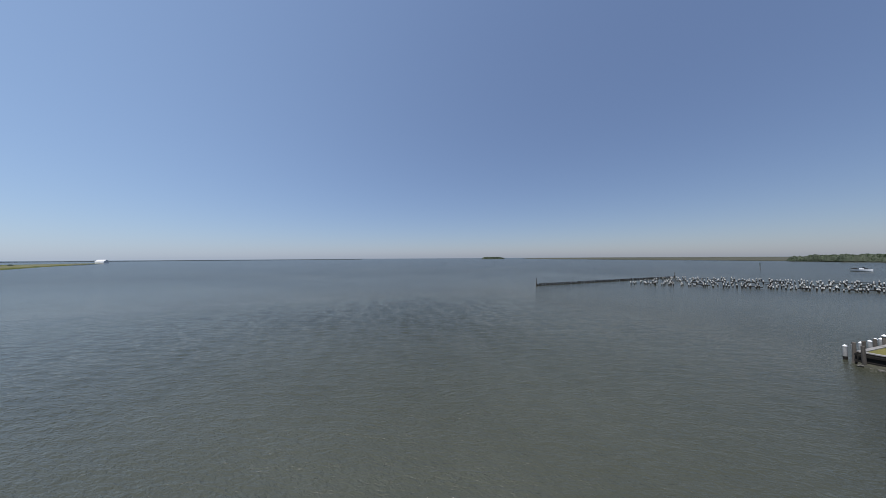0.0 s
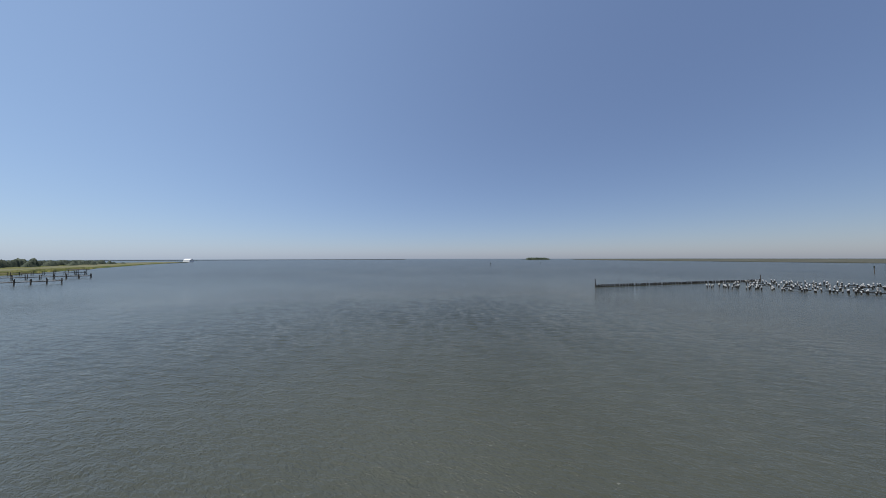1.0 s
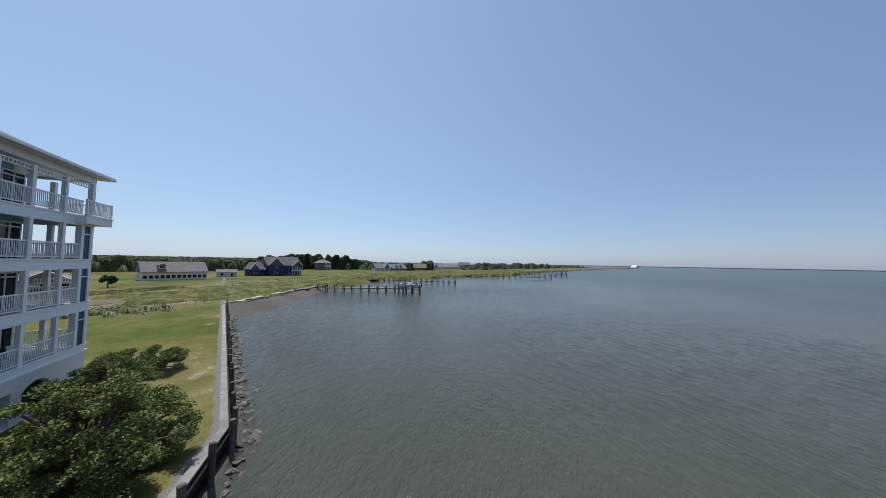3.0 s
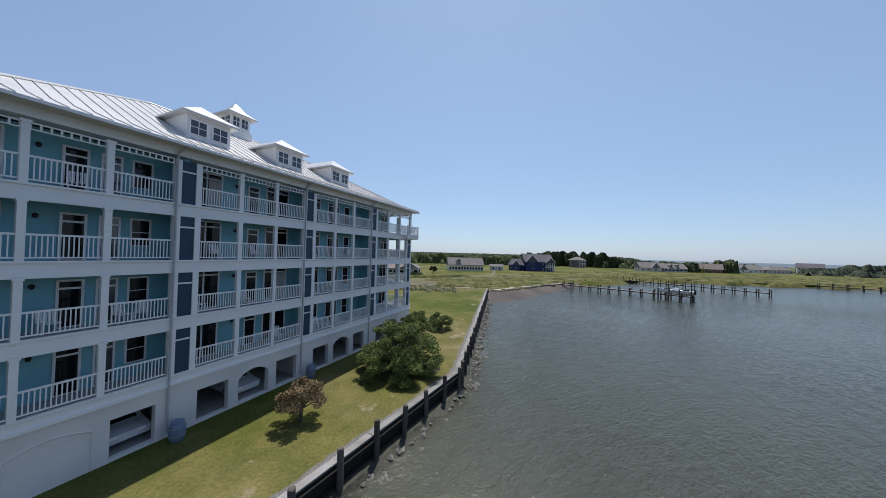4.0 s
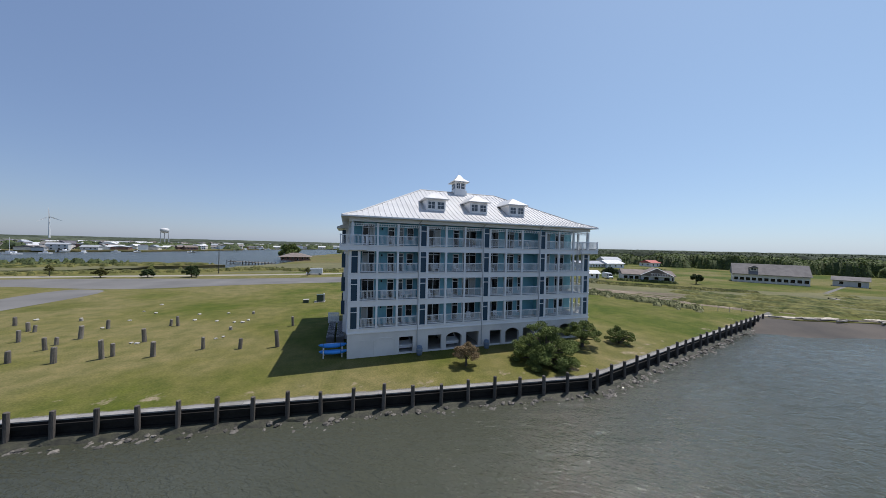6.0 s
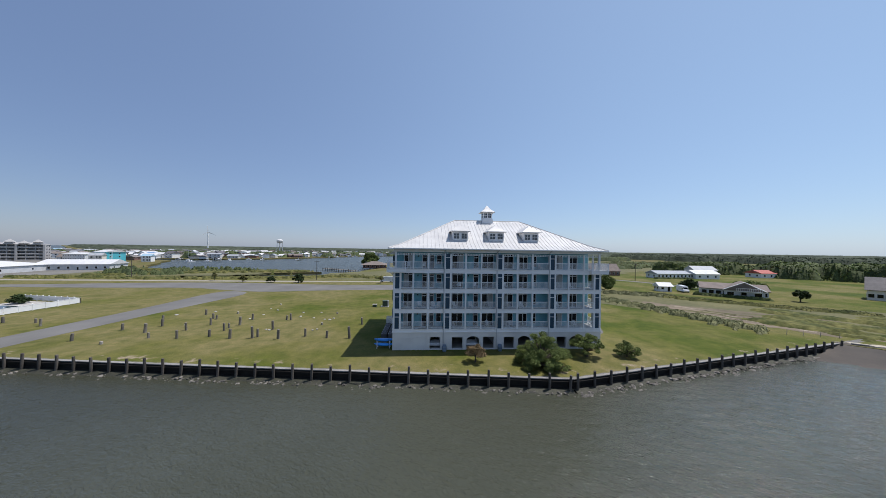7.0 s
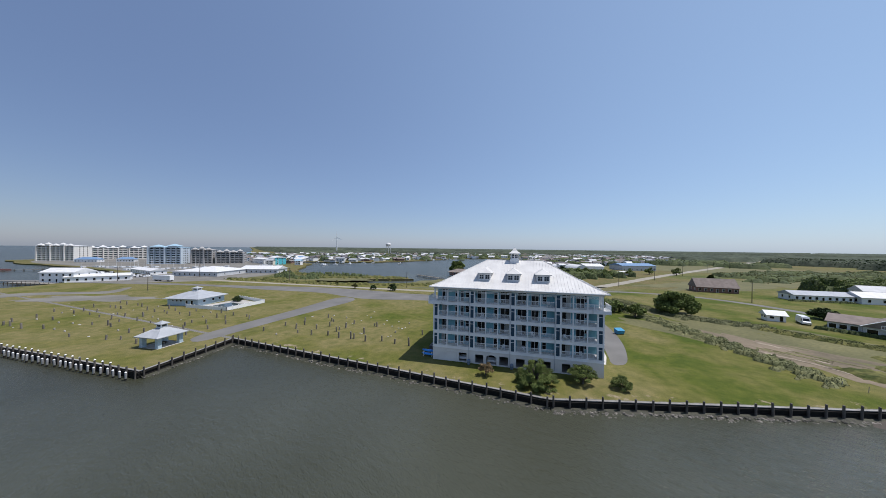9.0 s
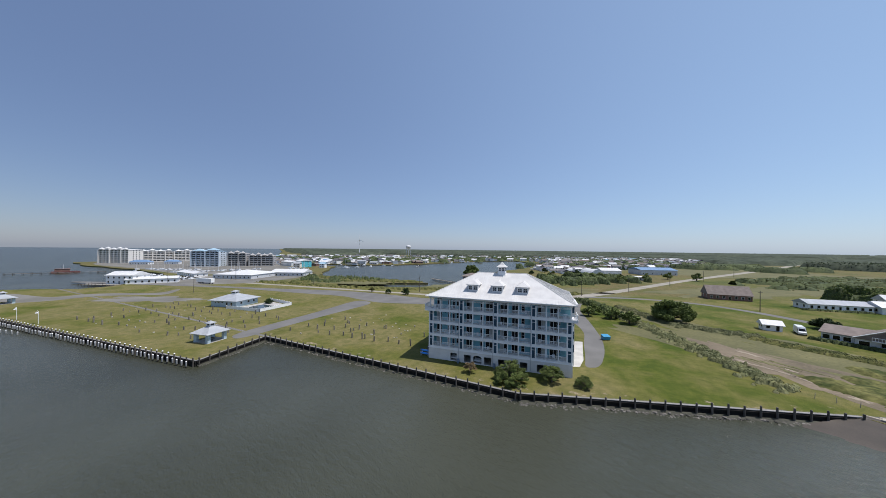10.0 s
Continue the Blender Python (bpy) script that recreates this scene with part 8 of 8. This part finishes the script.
placed("boat_shed", "long low white shed with pale roof", (-248, 50), (-232, 72), 9, 3.2, 4.6, white, white_roof, windows=8, group="marina sheds")
placed("market_shed", "large open shed with bright white roof", (-238, 100), (-204, 108), 34, 3.4, 6.6, wall_grey, white_roof, windows=9, hip=True, group="marina sheds")
placed("market_shed", "long shed with bright white roof", (-216, 136), (-186, 146), 18, 3.4, 6.0, wall_grey, white_roof, windows=8, group="marina sheds")
placed("boat_shed", "long white-roofed marina shed on the water", (-300, 108), (-262, 100), 10, 3.0, 4.4, white, white_roof, windows=8, group="marina sheds")
placed("restaurant", "low building with blue metal roof by the marina", (-536, 176), (-514, 187), 10, 3.6, 6.4, white, blue_roof, windows=7, hip=True)
placed("restaurant", "low building with blue metal roof on the quay", (-511, 204), (-497, 215), 9, 3.6, 6.2, white, blue_roof, windows=6, hip=True)
tr = thing("box_trailer", "white box trailer parked on the lot", "trailer", m=pose(-206, 75, 0, 0, 0, 4))
bm = bmesh.new()
box(bm, -7, -1.25, 1.0, 7, 1.25, 3.9)
part("box", bm, white, tr)
for x in (-4.8, -3.6, 5.4):
    for s in (-1, 1):
        bm = bmesh.new()
        tube(bm, (x, s * 0.9, 0.5), (x, s * 1.2, 0.5), 0.5, n=12)
        part("wheel", bm, tyre, tr)
bm = bmesh.new()
box(bm, -7, -0.5, 0.75, 7, 0.5, 1.0)
part("chassis", bm, dark, tr)
dock((-275, 40), (-246, 46), 5, 3.0, "broad timber quay before the boathouse", 0.6, False)
dock((-400, 100), (-432, 48), 2.5, 5.0, "long low timber pier out to the bay", 0.8, False)
dull_red = mat("dull_red_hull_paint", (0.16, 0.055, 0.05), (0.11, 0.04, 0.038), rough=0.7, grain=0.12)
ship = thing("work_boat", "red-brown work boat moored at the pier", "boat", m=pose(-428, 82, WATER_Z, 0, 0, 60))
bm = bmesh.new()
prism(bm, [(-8, -2.4), (6, -2.4), (10, 0), (6, 2.4), (-8, 2.4)], -0.3, 1.8)
part("hull", bm, dull_red, ship)
bm = bmesh.new()
box(bm, -6, -1.9, 1.8, 3, 1.9, 4.2)
box(bm, -6.3, -2.2, 4.2, 3.3, 2.2, 4.4)
part("cabin", bm, brick, ship)
bm = bmesh.new()
tube(bm, (-1, 0, 4.4), (-1, 0, 8.5), 0.1, n=6)
part("mast", bm, white, ship)

# harbour boats
r = random.Random(71)
for i in range(5):
    t = i / 4
    x, y = -330 + t * 170, 318 + 42 * t + r.uniform(-8, 4)
    motor_boat((x, y - 4, WATER_Z - 0.2), r.choice((80, 95, 260, 275)) + r.uniform(-8, 8), r.uniform(9, 15), "white pleasure boat moored along the harbour quay", "harbour boats")
for i in range(12):
    motor_boat((-330 + i * 7.5, 98 - i * 0.8 + r.uniform(-2, 2), WATER_Z - 0.1), 85 + r.uniform(-10, 10), r.uniform(9, 14), "white boat in a marina berth", "marina boats")

# jetty with a low dark red building with wide brown roof on the harbour
dock((-69, 178), (-40, 157), 2.2, 2.6, "short dark jetty in the harbour", 0.7, False)
placed("boat_shop", "low dark red building with wide brown roof on the harbour", (-43, 190), (-25, 192), 13, 2.6, 5.0, brick, shingle_brown, windows=6, hip=True, over=1.6)


def in_poly(x, y, poly):
    hit_ = False
    for (xa, ya), (xb, yb) in zip(poly, poly[1:] + poly[:1]):
        if (ya > y) != (yb > y) and x < (xb - xa) * (y - ya) / (yb - ya) + xa:
            hit_ = not hit_
    return hit_


# ---------------------------------------------------------------- town
TOWN = []
for i, (w, d, e, g, wl, rf) in enumerate(((11, 8, 3.2, 5.6, white, shingle), (15, 9, 3.4, 6.0, white, white_roof), (9, 8, 5.6, 8.4, wall_beige, shingle_brown), (20, 12, 4.5, 6.6, wall_grey, white_roof), (12, 9, 5.8, 8.6, white, shingle_dark),
                                            (13, 8, 3.2, 5.4, brick, shingle_brown), (18, 11, 4.4, 6.4, white, blue_roof), (14, 10, 5.6, 8.0, wall_turq, white_roof))):
    TOWN.append(house_body("town_house", ("grey-roofed white cottage in the town", "white-roofed town building near the harbour", "beige two-storey house in the town", "large grey shed with pale roof", "white two-storey house in the town", "brick cottage with brown roof", "white building with blue roof", "turquoise waterfront building with pale roof")[i],
                           (-330 + i * 9, 300 + i * 26, 0), r.uniform(-20, 20), w, d, e, g, wl, rf, windows=3, floors=2 if e > 5 else 1, group="town houses", simple=True))
n = 0
while n < 80:
    q = r.random()
    if q < 0.45:
        x = r.uniform(-470, 20)
        y = 335 + abs(r.gauss(0, 90)) + max(0, (x + 208) * 0.9)
    elif q < 0.7:
        x, y = r.uniform(-80, 330), r.uniform(560, 980)
    elif q < 0.85:
        x, y = r.uniform(-560, -200), r.uniform(400, 800)
    else:
        x, y = r.uniform(40, 300), r.uniform(400, 620)
    inside = in_poly(x, y, HARBOUR) or in_poly(x + 14, y, HARBOUR) or in_poly(x + 10, y - 14, HARBOUR) or in_poly(x - 10, y - 14, HARBOUR) or -180 < x < 40 and y < 680 + 0.2 * x and y > 120 and x < -60 + (y - 230) * 0.28 and x > -330 + (y - 300) * 0.75
    if inside or (x > -20 and abs((x - 90) * 0.8 - (y - 180) * 0.6) < 14):
        continue
    copy_thing(r.choice(TOWN[:6] * 4 + TOWN[6:]), pose(x, y, 0, 0, 0, r.choice((0, 90, 180, 20, -20, 45)) + r.uniform(-8, 8)))
    n += 1



def far_town():
    """Several hundred small houses, one joined mesh."""
    rnd = random.Random(88)
    area = [(-560, 360), (-345, 268), (-285, 232), (-246, 228), (-240, 300), (-204, 352), (-178, 430), (-130, 560), (-45, 690), (40, 560), (10, 380), (30, 300), (60, 300), (130, 400), (330, 640), (420, 900), (350, 1060), (-100, 1080), (-430, 800), (-680, 560)]
    mats = [white, wall_grey, wall_beige, brick, shingle, shingle_brown, shingle_dark, white_roof, grey_metal, teal_roof, glass_blue]
    vs, fs, mi = [], [], []

    def add(pts, faces, m):
        k = len(vs)
        vs.extend(pts)
        fs.extend([tuple(i + k for i in f) for f in faces])
        mi.extend([m] * len(faces))

    n_ = 0
    while n_ < 1500:
        x, y = rnd.uniform(-680, 420), rnd.uniform(225, 1080)
        if not in_poly(x, y, area) or in_poly(x, y, HARBOUR) or (x < 20 and rnd.random() < 0.35 + (y - 300) / 1600):
            continue
        if abs((x - 146) * 0.786 - (y - 250) * 0.618) < 16:
            continue
        n_ += 1
        w, d = rnd.uniform(7, 15), rnd.uniform(6, 9.5)
        if rnd.random() < 0.1:
            w, d = w * 1.8, d * 1.5
        e = rnd.choice((2.8, 3.0, 3.2, 5.4, 5.8))
        g = e + rnd.uniform(0.8, 2.8)
        a = rnd.choice((0.3, 1.87)) + rnd.uniform(-0.25, 0.25)
        ca, sa = math.cos(a), math.sin(a)

        def at(px, py, pz):
            return (x + px * ca - py * sa, y + px * sa + py * ca, pz)

        o = 0.4
        wl = rnd.choice((0, 0, 0, 1, 1, 2, 2, 3))
        rf = rnd.choice((4, 4, 5, 6, 6, 7, 7, 7, 8, 8, 8, 9) if rnd.random() < 0.35 else (4, 4, 5, 6, 7, 8))
        add([at(sx * w / 2, sy * d / 2, z) for z in (-0.2, e) for sx, sy in ((-1, -1), (1, -1), (1, 1), (-1, 1))] + [at(-w / 2, 0, g - 0.2), at(w / 2, 0, g - 0.2)],
            [(0, 1, 5, 4), (1, 2, 6, 9, 5), (2, 3, 7, 6), (3, 0, 4, 8, 7)], wl)
        add([at(-w / 2 - o, -d / 2 - o, e - 0.1), at(w / 2 + o, -d / 2 - o, e - 0.1), at(w / 2 + o, d / 2 + o, e - 0.1), at(-w / 2 - o, d / 2 + o, e - 0.1), at(-w / 2 - o, 0, g), at(w / 2 + o, 0, g)],
            [(0, 1, 5, 4), (2, 3, 4, 5), (0, 4, 3), (1, 2, 5), (3, 2, 1, 0)], rf)
        for q in (-0.3, 0.05, 0.3):
            for z in ((1.0,) if e < 4 else (1.0, 3.7)):
                add([at(q * w + i * 1.1, -d / 2 - 0.04 - k * 0.02, z + j * 1.2) for k in (0, 1) for i, j in ((0, 0), (1, 0), (1, 1), (0, 1))], [(4, 5, 6, 7), (0, 1, 5, 4), (2, 3, 7, 6)], 10)
    me = bpy.data.meshes.new("far_town")
    me.from_pydata(vs, [], fs)
    for m in mats:
        me.materials.append(m)
    me.polygons.foreach_set("material_index", mi)
    tagged(new("far_town", me), "several hundred small grey and white town houses", "houses", kind="stuff")


far_town()


def far_marina():
    """Moored boats, masts and mooring piles along the harbour's far side, one joined mesh."""
    rnd = random.Random(89)
    bm = bmesh.new()
    for x0, y0, x1, y1, n_ in ((-240, 256, -212, 350, 6), (-174, 440, -136, 560, 10), (30, 380, 40, 500, 30), (12, 360, 38, 470, 24), (-280, 222, -246, 220, 14), (-330, 120, -300, 190, 30), (-420, 130, -350, 150, 26)):
        for i in range(n_):
            u = rnd.random()
            x, y = x0 + (x1 - x0) * u + rnd.uniform(-7, 7), y0 + (y1 - y0) * u + rnd.uniform(-7, 7)
            L, a = rnd.uniform(6, 13), rnd.choice((0.3, 1.9)) + rnd.uniform(-0.2, 0.2)
            k = bmesh.new()
            prism(k, [(-L / 2, -L * 0.14), (L * 0.25, -L * 0.14), (L / 2, 0), (L * 0.25, L * 0.14), (-L / 2, L * 0.14)], -0.3, 0.9)
            box(k, -L * 0.2, -L * 0.1, 0.9, L * 0.15, L * 0.1, 0.9 + L * 0.14)
            if rnd.random() < 0.4:
                tube(k, (0, 0, 0.9), (0, 0, L * 1.1), 0.09, n=4)
            k.transform(pose(x, y, WATER_Z, 0, 0, math.degrees(a)))
            me = bpy.data.meshes.new("hull")
            k.to_mesh(me)
            k.free()
            bm.from_mesh(me)
            bpy.data.meshes.remove(me)
    tagged(part("far_boats", bm, car_white), "many small white boats moored across the harbour", "boats", kind="stuff")


far_marina()

hangar = thing("quonset_hall", "white round-roofed hall beside the road", "hall", m=pose(76, 280, 0, 0, 0, 20))
bm = bmesh.new()
n = 12
prof = [(8 * math.cos(math.pi * i / n), 8 * 0.95 * math.sin(math.pi * i / n)) for i in range(n + 1)]
fr = [bm.verts.new((x, -12, z)) for x, z in prof]
bk = [bm.verts.new((x, 12, z)) for x, z in prof]
for i in range(n):
    bm.faces.new((fr[i], fr[i + 1], bk[i + 1], bk[i]))
bm.faces.new(fr)
bm.faces.new(list(reversed(bk)))
part("shell", bm, white_roof, hangar)
bm = bmesh.new()
box(bm, -2.5, -12.08, 0, 2.5, -11.9, 4)
part("door", bm, wall_grey, hangar)
placed("warehouse", "white gabled warehouse beside the road", (88, 296), (108, 300), 22, 5.0, 7.6, white, white_roof, windows=4)
placed("warehouse", "long blue-roofed warehouse beside the road", (132, 320), (170, 330), 26, 5.5, 8.0, wall_grey, blue_roof, windows=8)
placed("warehouse", "low white open shed beside the road", (104, 246), (120, 250), 8, 2.8, 3.6, white, white_roof, windows=3)

# water tower
wt = thing("water_tower", "pale water tower tank on tall legs", "water tower", m=pose(-396, 797, 0))
bm = bmesh.new()
lathe(bm, [(1.2, 26.5), (6.0, 28.5), (8.0, 31.5), (8.0, 35.5), (5.5, 37.8), (0.6, 38.6)], 20)
part("tank", bm, white_roof, wt, smooth=True)
for i in range(6):
    a = 2 * math.pi * i / 6
    bm = bmesh.new()
    tube(bm, (8.6 * math.cos(a), 8.6 * math.sin(a), -0.3), (7.2 * math.cos(a), 7.2 * math.sin(a), 31), 0.45, n=6)
    part("leg", bm, white_roof, wt)
bm = bmesh.new()
tube(bm, (0, 0, 0), (0, 0, 27), 0.9, n=10)
part("riser", bm, white_roof, wt)

# wind turbine
wd = thing("wind_turbine", "white three-bladed wind turbine beyond the town", "wind turbine", m=pose(-656, 894, 0, 0, 0, 35))
bm = bmesh.new()
tube(bm, (0, 0, -0.5), (0, 0, 58), 2.0, 1.1, n=14)
part("tower", bm, white, wd)
bm = bmesh.new()
box(bm, -1.3, -2.5, 57.6, 1.3, 3.0, 60.4)
part("nacelle", bm, white, wd)
for i in range(3):
    a = radians(95 + 120 * i)
    bm = bmesh.new()
    rows_ = []
    for t, c in ((0.0, 0.5), (0.15, 1.3), (0.5, 0.9), (1.0, 0.2)):
        L = 21 * t
        rows_.append([bm.verts.new((L * math.cos(a) + s * c * math.sin(a), -3.0 + k, 59 + L * math.sin(a) - s * c * math.cos(a))) for s, k in ((-1, 0), (1, 0.15), (1, 0.3), (-1, 0.3))])
    for p, q in zip(rows_, rows_[1:]):
        for j in range(4):
            bm.faces.new((p[j], p[(j + 1) % 4], q[(j + 1) % 4], q[j]))
    bm.faces.new(rows_[0])
    bm.faces.new(rows_[-1])
    part("blade", bm, white, wd)
